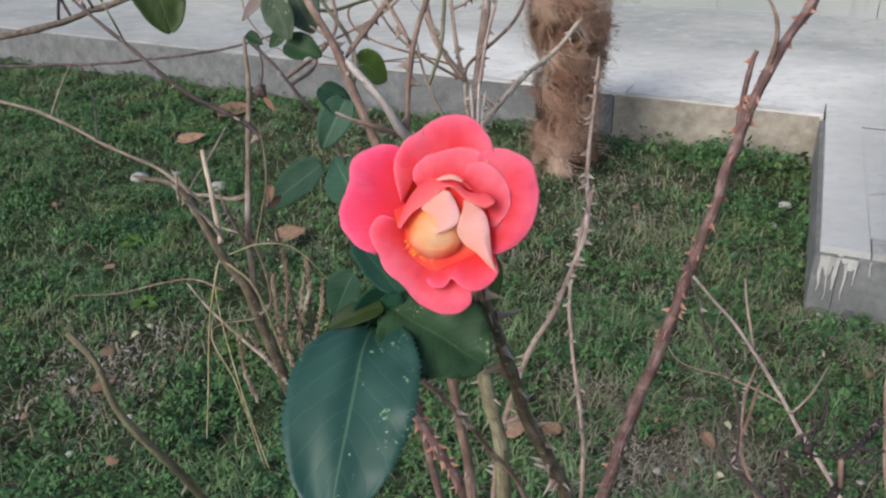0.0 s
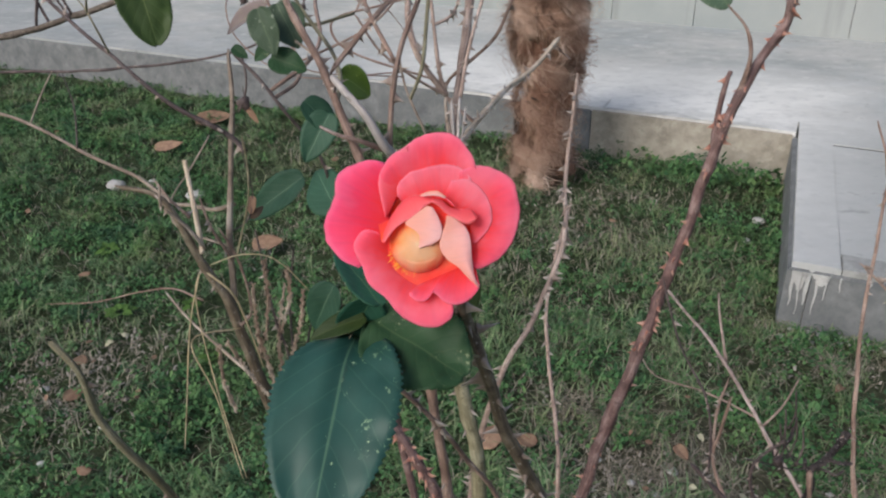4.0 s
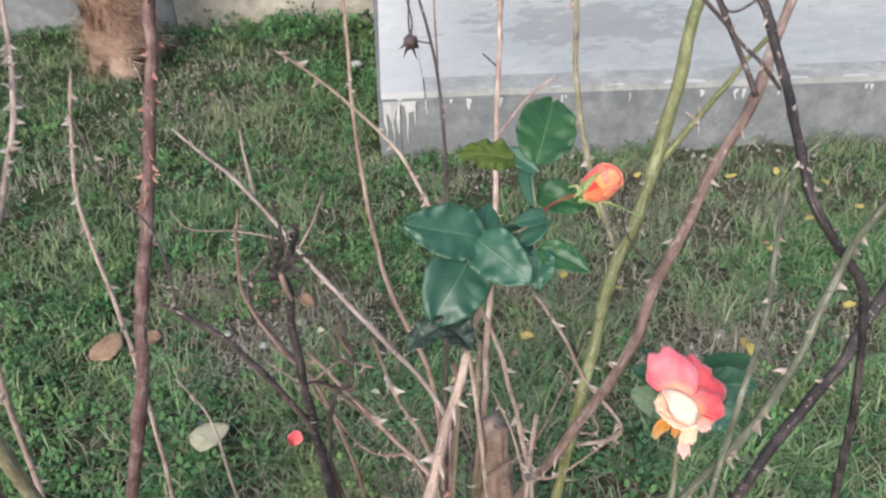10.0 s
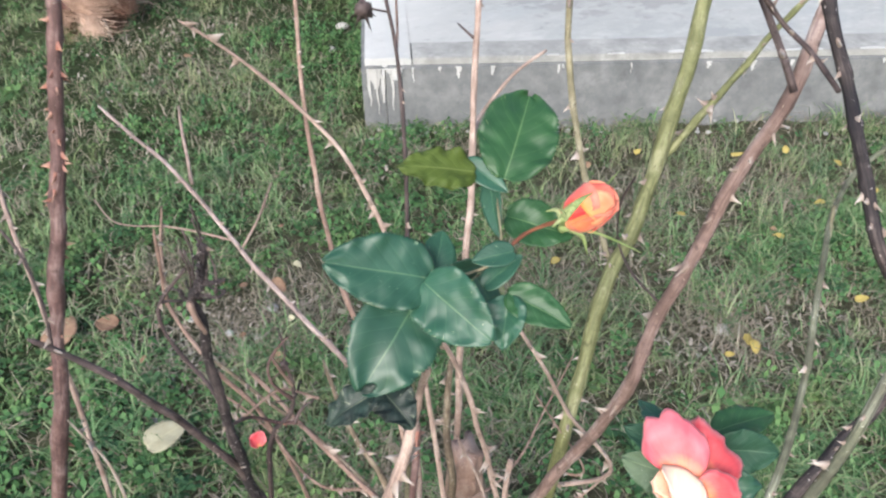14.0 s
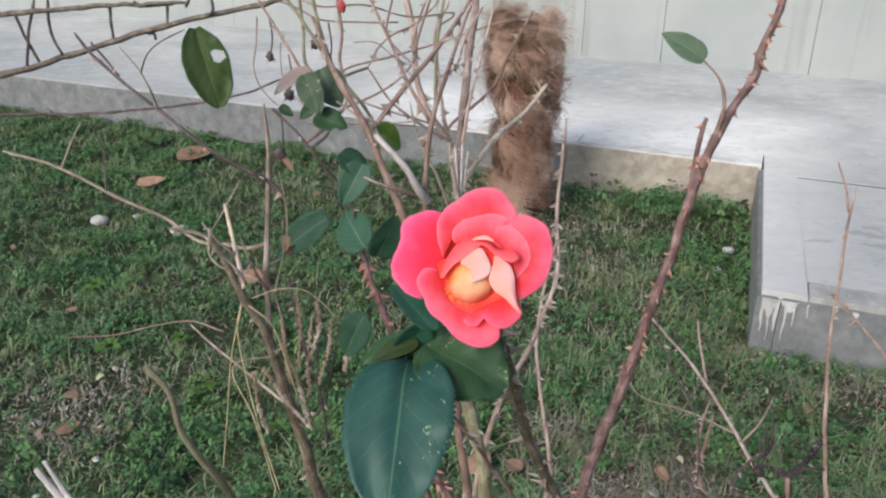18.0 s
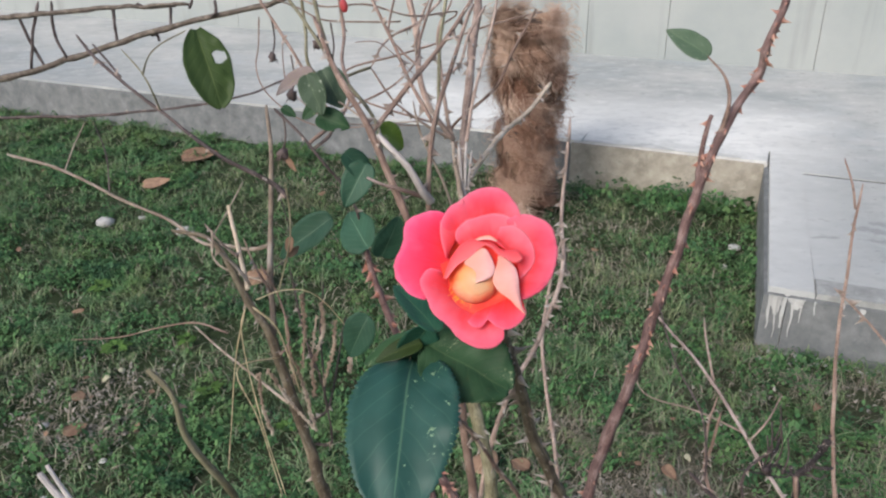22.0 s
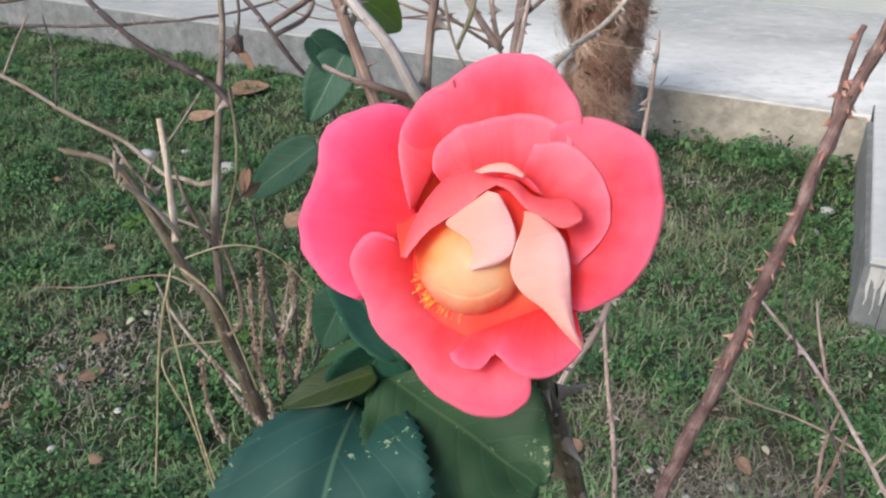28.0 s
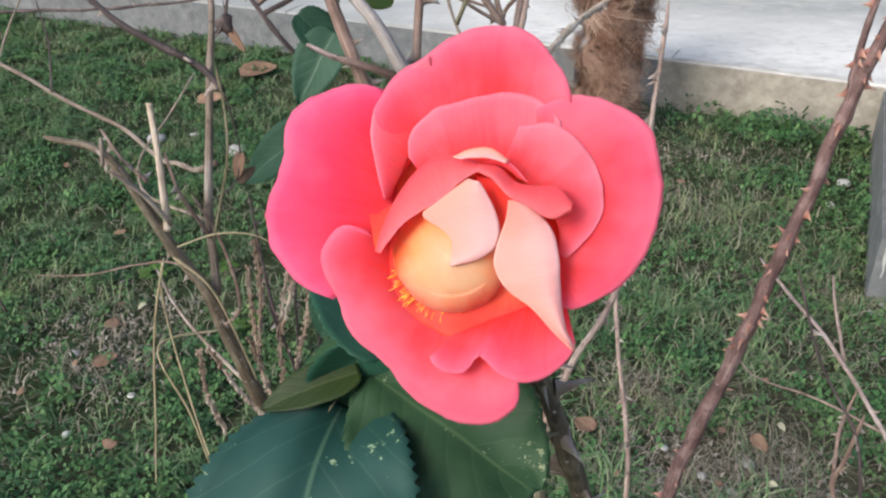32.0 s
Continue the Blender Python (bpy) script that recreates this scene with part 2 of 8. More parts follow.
LEAF_WEED = leaf_material("leaf_weed", (0.075, 0.145, 0.030), (0.05, 0.10, 0.022), (0.14, 0.22, 0.08), (0.26, 0.32, 0.12), 0.55)
LEAF_MAUVE = leaf_material("leaf_mauve", (0.25, 0.205, 0.20), (0.17, 0.135, 0.13), (0.28, 0.28, 0.12), (0.26, 0.28, 0.09), 0.6, 0.58)
LEAF_OLD = leaf_material("leaf_old", (0.026, 0.052, 0.040), (0.012, 0.014, 0.014), (0.14, 0.16, 0.11), (0.22, 0.25, 0.18), 0.45, 0.60, 0.6, 0.25, 0.2)
LEAF_DRY = leaf_material("leaf_dry", (0.30, 0.20, 0.13), (0.17, 0.10, 0.07), (0.42, 0.30, 0.2), (0.5, 0.4, 0.28), 0.8)
LEAF_CREAM = leaf_material("leaf_cream", (0.47, 0.45, 0.32), (0.35, 0.33, 0.22), (0.6, 0.56, 0.36), (0.34, 0.24, 0.12), 0.7)
LEAF_YELLOW = leaf_material("leaf_yellow", (0.44, 0.36, 0.11), (0.32, 0.25, 0.08), (0.6, 0.5, 0.2), (0.3, 0.18, 0.06), 0.7)


def petal_material(name, inner, rim, foot, light_through=0.22, edge_at=0.975, lip=None):
    """Petal: warmer at the claw, coral over the blade, pinker towards the rim, with a pale lip and faint veins."""
    m, nt, b = shader(name, 0.55, 0.2)
    uv = nt.nodes.new("ShaderNodeUVMap")
    sep = nt.nodes.new("ShaderNodeSeparateXYZ")
    nt.links.new(uv.outputs[0], sep.inputs[0])
    v = coords(nt)
    along = calc(nt, "ADD", sep.outputs["Y"], calc(nt, "MULTIPLY_ADD", noise_of(nt, v, 70.0, 3.0), 0.3, -0.15))
    lip = lip or tuple(min(0.97, c + k) for c, k in zip(rim, (0.02, 0.15, 0.15)))
    col = ramp(nt, along, [(0.04, foot), (0.42, inner), (0.98, rim)])
    col = mix(nt, calc(nt, "MULTIPLY", ramp(nt, sep.outputs["Y"], [(edge_at - 0.09, (0, 0, 0)), (1.0, (1, 1, 1))]), 0.5), col, lip)
    streak = nt.nodes.new("ShaderNodeTexNoise")
    streak.inputs["Scale"].default_value = 1.0
    streak.inputs["Detail"].default_value = 3.0
    mp = nt.nodes.new("ShaderNodeMapping")
    mp.inputs["Scale"].default_value = (34.0, 1.6, 1.0)
    nt.links.new(uv.outputs[0], mp.inputs["Vector"])
    nt.links.new(mp.outputs[0], streak.inputs["Vector"])
    col = mix(nt, ramp(nt, streak.outputs["Fac"], [(0.30, (0.22, 0.22, 0.22)), (0.60, (0.0, 0.0, 0.0))]), col, tuple(0.7 * c for c in rim))
    b.inputs["Sheen Weight"].default_value = 0.3
    b.inputs["Sheen Roughness"].default_value = 0.45
    b.inputs["Sheen Tint"].default_value = (1.0, 0.62, 0.66, 1.0)
    blush = noise_of(nt, v, 42.0, 3.0, 0.5)
    col = mix(nt, ramp(nt, blush, [(0.42, (0, 0, 0)), (0.68, (0.5, 0.5, 0.5))]), col, lip)
    nt.links.new(col, b.inputs["Base Color"])
    crumple = noise_of(nt, v, 60.0, 3.0, 0.5)
    relief(nt, b, calc(nt, "MULTIPLY_ADD", crumple, 3.0, calc(nt, "MULTIPLY", streak.outputs["Fac"], 1.4)), 0.3, 0.0008)
    thin = nt.nodes.new("ShaderNodeBsdfTranslucent")
    nt.links.new(col, thin.inputs["Color"])
    both = nt.nodes.new("ShaderNodeMixShader")
    both.inputs[0].default_value = light_through
    nt.links.new(b.outputs[0], both.inputs[1])
    nt.links.new(thin.outputs[0], both.inputs[2])
    nt.links.new(both.outputs[0], nt.nodes["Material Output"].inputs["Surface"])
    return m


PETAL = petal_material("petal_coral", (0.96, 0.062, 0.085), (0.98, 0.150, 0.270), (0.92, 0.045, 0.035), 0.42)
PETAL_ROSY = petal_material("petal_rosy", (0.96, 0.042, 0.105), (0.98, 0.105, 0.270), (0.90, 0.040, 0.045), 0.40)
PETAL_BLOOM = petal_material("petal_bloom", (0.97, 0.095, 0.130), (0.98, 0.215, 0.310), (0.93, 0.055, 0.055), 0.42)
PETAL_FLOOR = petal_material("petal_floor", (0.96, 0.066, 0.05), (0.98, 0.14, 0.035), (0.93, 0.050, 0.045), 0.3)
PETAL_TIP = petal_material("petal_tip", (0.97, 0.52, 0.43), (0.97, 0.58, 0.56), (0.97, 0.50, 0.38), 0.35)
PETAL_PEACH = petal_material("petal_peach", (0.96, 0.27, 0.08), (0.95, 0.17, 0.09), (0.96, 0.46, 0.10), edge_at=0.93, lip=(0.96, 0.55, 0.34))
PETAL_SCARLET = petal_material("petal_scarlet", (0.86, 0.075, 0.06), (0.80, 0.04, 0.065), (0.93, 0.36, 0.10), edge_at=0.93, lip=(0.95, 0.48, 0.32))
PETAL_HEART = petal_material("petal_heart", (1.0, 0.44, 0.16), (1.0, 0.66, 0.40), (0.97, 0.13, 0.03), 0.35)
PETAL_PALE = petal_material("petal_pale", (0.97, 0.55, 0.45), (0.97, 0.58, 0.55), (0.97, 0.42, 0.27), 0.35)
PETAL_RED = petal_material("petal_red", (0.45, 0.02, 0.035), (0.40, 0.015, 0.03), (0.5, 0.05, 0.05))
PETAL_PINK = petal_material("petal_pink", (0.84, 0.15, 0.155), (0.76, 0.075, 0.10), (0.94, 0.52, 0.22), edge_at=0.965, lip=(0.93, 0.42, 0.42))
PETAL_BLUSH = petal_material("petal_blush", (0.84, 0.15, 0.16), (0.82, 0.125, 0.185), (0.95, 0.56, 0.22), edge_at=0.965, lip=(0.92, 0.34, 0.36))
PETAL_HOOD = petal_material("petal_hood", (0.97, 0.15, 0.17), (0.97, 0.22, 0.25), (0.97, 0.11, 0.14), 0.4)
PETAL_FOLD = petal_material("petal_fold", (1.0, 0.40, 0.17), (1.0, 0.58, 0.35), (0.97, 0.11, 0.03), 0.35)
PETAL_CREAM = petal_material("petal_cream", (0.90, 0.62, 0.42), (0.88, 0.55, 0.40), (0.90, 0.62, 0.36))
PETAL_RUST = petal_material("petal_rust", (0.60, 0.26, 0.05), (0.52, 0.24, 0.06), (0.55, 0.30, 0.06))
PETAL_WHITE = petal_material("petal_white", (0.86, 0.73, 0.57), (0.85, 0.62, 0.52), (0.86, 0.74, 0.46))


def concrete(name, base, dark, light, big=1.4, stain=(0.30, 0.29, 0.28), stain_at=0.62, rough=0.75, kind="Object"):
    m, nt, b = shader(name, rough, 0.3)
    v = coords(nt, kind=kind)
    n1 = noise_of(nt, v, big, 6.0, 0.6)
    n2 = noise_of(nt, v, 14.0, 6.0, 0.65)
    n3 = noise_of(nt, v, 160.0, 3.0)
    col = ramp(nt, n2, [(0.3, dark), (0.5, base), (0.72, light)])
    patch = calc(nt, "MULTIPLY", calc(nt, "GREATER_THAN", calc(nt, "ADD", n1, calc(nt, "MULTIPLY", n2, 0.35)), stain_at + 0.17), 0.32)
    col = mix(nt, patch, col, stain)
    col = mix(nt, calc(nt, "MULTIPLY", calc(nt, "GREATER_THAN", n3, 0.66), 0.4), col, dark)
    pits = noise_of(nt, v, 38.0, 5.0, 0.75)
    col = mix(nt, ramp(nt, pits, [(0.60, (0, 0, 0)), (0.70, (0.4, 0.4, 0.4))]), col, tuple(0.6 * c for c in dark))
    crust = ramp(nt, noise_of(nt, v, 9.0, 6.0, 0.7), [(0.55, (0, 0, 0)), (0.66, (0.4, 0.4, 0.4))])
    col = mix(nt, crust, col, tuple(min(0.85, 1.25 * c) for c in light))
    nt.links.new(col, b.inputs["Base Color"])
    relief(nt, b, calc(nt, "SUBTRACT", calc(nt, "ADD", n2, calc(nt, "MULTIPLY", n3, 0.3)), calc(nt, "MULTIPLY", pits, 0.5)), 0.3, 0.004)
    return m


def slab_material():
    """Worn pale concrete: broad cool stains, whitish scoured patches, fine grit and a few dark blots. Light reflected
    along the back strip is put into the colour; the front wing is darker.
    """
    m, nt, b = shader("worn_slab", 0.5, 0.3)
    v = coords(nt, (1.0, 1.5, 1.0))
    broad = noise_of(nt, v, 1.15, 7.0, 0.6)
    mid = noise_of(nt, v, 8.0, 6.0, 0.66)
    grit = noise_of(nt, v, 120.0, 3.0)
    cool = noise_of(nt, v, 2.6, 5.0, 0.6)
    col = ramp(nt, broad, [(0.36, (0.27, 0.292, 0.297)), (0.47, (0.36, 0.374, 0.370)), (0.60, (0.47, 0.473, 0.46))])
    sep = nt.nodes.new("ShaderNodeSeparateXYZ")
    nt.links.new(coords(nt), sep.inputs[0])
    back = calc(nt, "ADD", calc(nt, "MULTIPLY", calc(nt, "SUBTRACT", sep.outputs["X"], 1.362), math.sin(radians(19))), calc(nt, "MULTIPLY", calc(nt, "SUBTRACT", sep.outputs["Y"], 3.565), math.cos(radians(19))))
    side = calc(nt, "SUBTRACT", calc(nt, "MULTIPLY", calc(nt, "SUBTRACT", sep.outputs["X"], 1.362), math.cos(radians(19))), calc(nt, "MULTIPLY", calc(nt, "SUBTRACT", sep.outputs["Y"], 3.565), math.sin(radians(19))))
    # glow of reflected light on the strip behind the kerb, painted as paler colour
    brightened = calc(nt, "ADD", calc(nt, "MAXIMUM", back, calc(nt, "MAXIMUM", calc(nt, "MULTIPLY_ADD", side, 1.2, 0.50), calc(nt, "MULTIPLY_ADD", side, -0.6, -0.54))), calc(nt, "MULTIPLY_ADD", broad, 1.6, -0.8))
    col = mix(nt, ramp(nt, mid, [(0.53, (0, 0, 0)), (0.66, (0.55, 0.55, 0.55))]), col, (0.27, 0.29, 0.295))
    col = mix(nt, ramp(nt, mid, [(0.33, (0.55, 0.55, 0.55)), (0.46, (0, 0, 0))]), col, (0.61, 0.607, 0.59))
    col = mix(nt, ramp(nt, cool, [(0.52, (0, 0, 0)), (0.64, (0.4, 0.4, 0.4))]), col, (0.37, 0.41, 0.435))
    blots = noise_of(nt, v, 20.0, 4.0, 0.6)
    col = mix(nt, ramp(nt, blots, [(0.62, (0, 0, 0)), (0.69, (0.7, 0.7, 0.7))]), col, (0.17, 0.175, 0.17))
    col = mix(nt, ramp(nt, brightened, [(0.35, (0.86, 0.86, 0.86)), (1.05, (0, 0, 0))]), col, (0.82, 0.815, 0.79))
    # darker over the front wing, with a ragged edge from the mid noise
    darkened = calc(nt, "ADD", back, calc(nt, "MULTIPLY_ADD", mid, 0.8, -0.4))
    col = mix(nt, ramp(nt, darkened, [(-0.10, (0.36, 0.36, 0.36)), (0.20, (0, 0, 0))]), col, (0.265, 0.282, 0.278))
    scuff = noise_of(nt, v, 13.0, 6.0, 0.7)
    col = mix(nt, ramp(nt, scuff, [(0.50, (0, 0, 0)), (0.64, (0.5, 0.5, 0.5))]), col, (0.42, 0.43, 0.425))
    far = calc(nt, "SQRT", calc(nt, "ADD", calc(nt, "POWER", calc(nt, "MULTIPLY", calc(nt, "SUBTRACT", side, 0.86), 1.6), 2.0), calc(nt, "POWER", calc(nt, "MULTIPLY", calc(nt, "ADD", back, 0.74), 3.0), 2.0)))
    pitted = calc(nt, "ADD", far, calc(nt, "MULTIPLY_ADD", mid, 3.2, -1.6))
    col = mix(nt, ramp(nt, pitted, [(0.45, (0.7, 0.7, 0.7)), (0.75, (0, 0, 0))]), col, (0.20, 0.205, 0.205))
    col = mix(nt, calc(nt, "MULTIPLY", grit, 0.22), col, (0.36, 0.365, 0.36))
    nt.links.new(col, b.inputs["Base Color"])
    relief(nt, b, calc(nt, "ADD", mid, calc(nt, "MULTIPLY", grit, 0.25)), 0.25, 0.004)
    return m


SLAB = slab_material()
# KERB is the kerb's concrete darkened for upright faces, KERB_TOP its brighter upper side
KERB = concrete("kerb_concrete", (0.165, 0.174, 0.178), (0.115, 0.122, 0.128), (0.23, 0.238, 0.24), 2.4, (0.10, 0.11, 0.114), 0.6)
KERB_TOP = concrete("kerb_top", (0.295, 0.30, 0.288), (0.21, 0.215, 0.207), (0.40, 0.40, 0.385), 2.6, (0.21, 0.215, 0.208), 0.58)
RISER = concrete("cream_riser", (0.335, 0.305, 0.255), (0.225, 0.208, 0.178), (0.43, 0.40, 0.345), 4.0, (0.15, 0.145, 0.122), 0.52, 0.7)
def wall_material():
    """Pale painted panels, cool grey-green, with faint dirty runs down the face and soft smudges."""
    m, nt, b = shader("wall_panel", 0.6, 0.25)
    v = coords(nt)
    runs = noise_of(nt, coords(nt, (7.0, 7.0, 0.5)), 1.0, 5.0, 0.6)
    smudge = noise_of(nt, v, 1.3, 5.0, 0.6)
    col = ramp(nt, smudge, [(0.35, (0.295, 0.325, 0.32)), (0.60, (0.355, 0.375, 0.365))])
    col = mix(nt, ramp(nt, runs, [(0.54, (0, 0, 0)), (0.70, (0.5, 0.5, 0.5))]), col, (0.20, 0.215, 0.205))
    col = mix(nt, calc(nt, "MULTIPLY", noise_of(nt, v, 90.0, 3.0), 0.14), col, (0.24, 0.26, 0.255))
    nt.links.new(col, b.inputs["Base Color"])
    relief(nt, b, noise_of(nt, v, 40.0, 4.0), 0.12, 0.002)
    return m


WALL = wall_material()
DRIP = concrete("lime_drip", (0.48, 0.485, 0.475), (0.37, 0.38, 0.372), (0.58, 0.58, 0.565))
GAP = concrete("joint_dirt", (0.30, 0.30, 0.29), (0.22, 0.22, 0.21), (0.38, 0.38, 0.36))
JOINT = concrete("joint_soil", (0.075, 0.075, 0.068), (0.05, 0.05, 0.045), (0.11, 0.11, 0.10))
PEBBLE = concrete("pebble", (0.42, 0.41, 0.39), (0.30, 0.29, 0.27), (0.55, 0.54, 0.51), 60.0)


def ground_material():
    m, nt, b = shader("lawn_soil", 0.95, 0.1)
    v = coords(nt)
    n1 = noise_of(nt, v, 1.1, 5.0)
    n2 = noise_of(nt, v, 26.0, 6.0, 0.7)
    col = ramp(nt, n2, [(0.3, (0.055, 0.046, 0.034)), (0.55, (0.115, 0.098, 0.074)), (0.75, (0.25, 0.22, 0.175))])
    moss = ramp(nt, n2, [(0.3, (0.016, 0.028, 0.012)), (0.7, (0.045, 0.070, 0.028))])
    near = nt.nodes.new("ShaderNodeSeparateXYZ")
    nt.links.new(v, near.inputs[0])
    trodden = calc(nt, "ADD", calc(nt, "MULTIPLY", near.outputs["X"], 0.25), calc(nt, "MULTIPLY_ADD", near.outputs["Y"], -0.35, 0.55))
    col = mix(nt, ramp(nt, calc(nt, "SUBTRACT", n1, calc(nt, "MULTIPLY", trodden, 0.5)), [(0.38, (0.45, 0.45, 0.45)), (0.60, (0.92, 0.92, 0.92))]), col, moss)
    nt.links.new(col, b.inputs["Base Color"])
    relief(nt, b, n2, 0.8, 0.02)
    return m


GROUND = ground_material()


def blade_material(name, stops, sun=(0.20, 0.19, 0.09), cool=(0.035, 0.085, 0.05), amount=0.45):
    """Leaves and blades that differ one by one, and by the patch: yellower in places, blue-green and darker in others."""
    m, nt, b = shader(name, 0.65, 0.15)
    g = nt.nodes.new("ShaderNodeNewGeometry")
    col = ramp(nt, g.outputs["Random Per Island"], stops)
    v = coords(nt)
    col = mix(nt, ramp(nt, noise_of(nt, v, 3.2, 4.0, 0.6), [(0.50, (0, 0, 0)), (0.66, (amount,) * 3)]), col, sun)
    col = mix(nt, ramp(nt, noise_of(nt, v, 7.5, 4.0, 0.6), [(0.34, (amount * 1.3,) * 3), (0.50, (0, 0, 0))]), col, cool)
    nt.links.new(col, b.inputs["Base Color"])
    return m


GRASS = blade_material("grass_blades", [(0.0, (0.046, 0.092, 0.039)), (0.22, (0.092, 0.175, 0.072)), (0.55, (0.145, 0.246, 0.110)), (0.88, (0.201, 0.299, 0.144)), (1.0, (0.313, 0.351, 0.207))])
PALEGRASS = blade_material("pale_grass", [(0.0, (0.088, 0.135, 0.060)), (0.3, (0.150, 0.215, 0.096)), (0.65, (0.205, 0.270, 0.132)), (0.9, (0.265, 0.305, 0.172)), (1.0, (0.345, 0.345, 0.23))], sun=(0.25, 0.235, 0.125), cool=(0.07, 0.125, 0.07))
DRYGRASS = blade_material("dry_grass", [(0.0, (0.166, 0.143, 0.106)), (0.5, (0.244, 0.212, 0.161)), (1.0, (0.340, 0.308, 0.244))], amount=0.0)
LITTER = blade_material("dry_litter", [(0.0, (0.20, 0.17, 0.14)), (0.5, (0.32, 0.285, 0.245)), (1.0, (0.46, 0.42, 0.38))], amount=0.0)
CLOVER = blade_material("clover", [(0.0, (0.028, 0.070, 0.028)), (0.4, (0.054, 0.134, 0.048)), (0.8, (0.078, 0.164, 0.060)), (1.0, (0.118, 0.215, 0.078))], sun=(0.15, 0.20, 0.07))


def fibre_material():
    """Palm fibre: each hank has its own brown, each strand a little of its own, bleached towards the top."""
    m, nt, b = shader("palm_fibre", 0.85, 0.08)
    uv = nt.nodes.new("ShaderNodeUVMap")
    tone = nt.nodes.new("ShaderNodeSeparateXYZ")
    nt.links.new(uv.outputs[0], tone.inputs[0])
    g = nt.nodes.new("ShaderNodeNewGeometry")
    shade = calc(nt, "ADD", calc(nt, "MULTIPLY", tone.outputs["X"], 0.76), calc(nt, "MULTIPLY", g.outputs["Random Per Island"], 0.24))
    col = ramp(nt, shade, [(0.06, (0.10, 0.048, 0.032)), (0.30, (0.235, 0.130, 0.090)), (0.56, (0.40, 0.262, 0.198)), (0.86, (0.60, 0.455, 0.37))])
    sep = nt.nodes.new("ShaderNodeSeparateXYZ")
    nt.links.new(coords(nt), sep.inputs[0])
    high = calc(nt, "ADD", sep.outputs["Z"], calc(nt, "MULTIPLY_ADD", noise_of(nt, coords(nt), 6.0, 3.0), 0.4, -0.2))
    col = mix(nt, ramp(nt, high, [(0.70, (0, 0, 0)), (0.98, (0.4, 0.4, 0.4))]), col, (0.52, 0.37, 0.27))
    col = mix(nt, calc(nt, "MULTIPLY", tone.outputs["Y"], 0.22), col, (0.50, 0.37, 0.29))
    nt.links.new(col, b.inputs["Base Color"])
    return m


FIBRE = fibre_material()
HUSK = bark("palm_husk", (0.05, 0.028, 0.018), (0.12, 0.07, 0.045), (0.22, 0.14, 0.09), 0.9)
CORE = bark("stamen_yellow", (0.72, 0.30, 0.03), (0.85, 0.42, 0.05), (0.9, 0.52, 0.10))
SEPAL = bark("sepal_green", (0.10, 0.15, 0.05), (0.24, 0.30, 0.12), (0.45, 0.47, 0.26))


# ---- mesh helpers ----
def part(name, bm, material, parent=None, label=""):
    """One bmesh as one mesh object under a thing or a part."""
    me = bpy.data.meshes.new(name)
    bm.to_mesh(me)
    bm.free()
    if material is not None:
        me.materials.append(material)
    ob = new(name, me)
    if parent is not None:
        ob.parent = parent
        ob.matrix_parent_inverse = Matrix.Translation(parent.matrix_basis.translation).inverted()
    if label:
        ob["label"] = label
    return ob


def thing(name, at, label, category, group=""):
    e = new(name)
    e.empty_display_size = 0.05
    e.location = at
    return tagged(e, label, category, group)


def raw(name, verts, faces, material, parent=None, uvs=None, smooth=True):
    me = bpy.data.meshes.new(name)
    me.from_pydata(verts, [], faces)
    if smooth:
        me.polygons.foreach_set("use_smooth", [True] * len(me.polygons))
    if uvs is not None:
        layer = me.uv_layers.new(name="UVMap")
        idx = np.empty(len(me.loops), dtype=np.int32)
        me.loops.foreach_get("vertex_index", idx)
        layer.data.foreach_set("uv", np.asarray(uvs, dtype=np.float32)[idx].ravel())
    me.materials.append(material)
    ob = new(name, me)
    if parent is not None:
        ob.parent = parent
        ob.matrix_parent_inverse = Matrix.Translation(parent.matrix_basis.translation).inverted()
    return ob


def spline(points, per=6):
    """A centripetal Catmull-Rom curve through the points, so that uneven spacing makes no loops."""
    p = [Vector(q) for q in points]
    if len(p) == 2:
        p = [p[0], (p[0] + p[1]) / 2, p[1]]
    ext = [2 * p[0] - p[1], *p, 2 * p[-1] - p[-2]]
    out = []
    for a, b, c, d in zip(ext, ext[1:], ext[2:], ext[3:]):
        h0, h1, h2 = [max(1e-5, (v - u).length) ** 0.5 for u, v in ((a, b), (b, c), (c, d))]
        m0 = ((b - a) / h0 - (c - a) / (h0 + h1) + (c - b) / h1) * h1
        m1 = ((c - b) / h1 - (d - b) / (h1 + h2) + (d - c) / h2) * h1
        for k in range(per):
            t = k / per
            out.append((2 * t ** 3 - 3 * t * t + 1) * b + (t ** 3 - 2 * t * t + t) * m0 + (3 * t * t - 2 * t ** 3) * c + (t ** 3 - t * t) * m1)
    out.append(p[-1])
    return out


def tube(path, radii, sides=8):
    """Vertices and faces of a tube round a path, closed at both ends."""
    verts, faces = [], []
    side = None
    for k, p in enumerate(path):
        d = (path[min(k + 1, len(path) - 1)] - path[max(k - 1, 0)]).normalized()
        if side is None:
            side = d.orthogonal().normalized()
        side = (side - d * side.dot(d)).normalized()
        up = d.cross(side)
        for j in range(sides):
            a = 2 * math.pi * j / sides
            verts.append(p + (side * math.cos(a) + up * math.sin(a)) * radii[k])
    for k in range(len(path) - 1):
        for j in range(sides):
            a, b = k * sides + j, k * sides + (j + 1) % sides
            faces.append((a, b, b + sides, a + sides))
    faces.append(tuple(reversed(range(sides))))
    faces.append(tuple(range((len(path) - 1) * sides, len(path) * sides)))
    return verts, faces


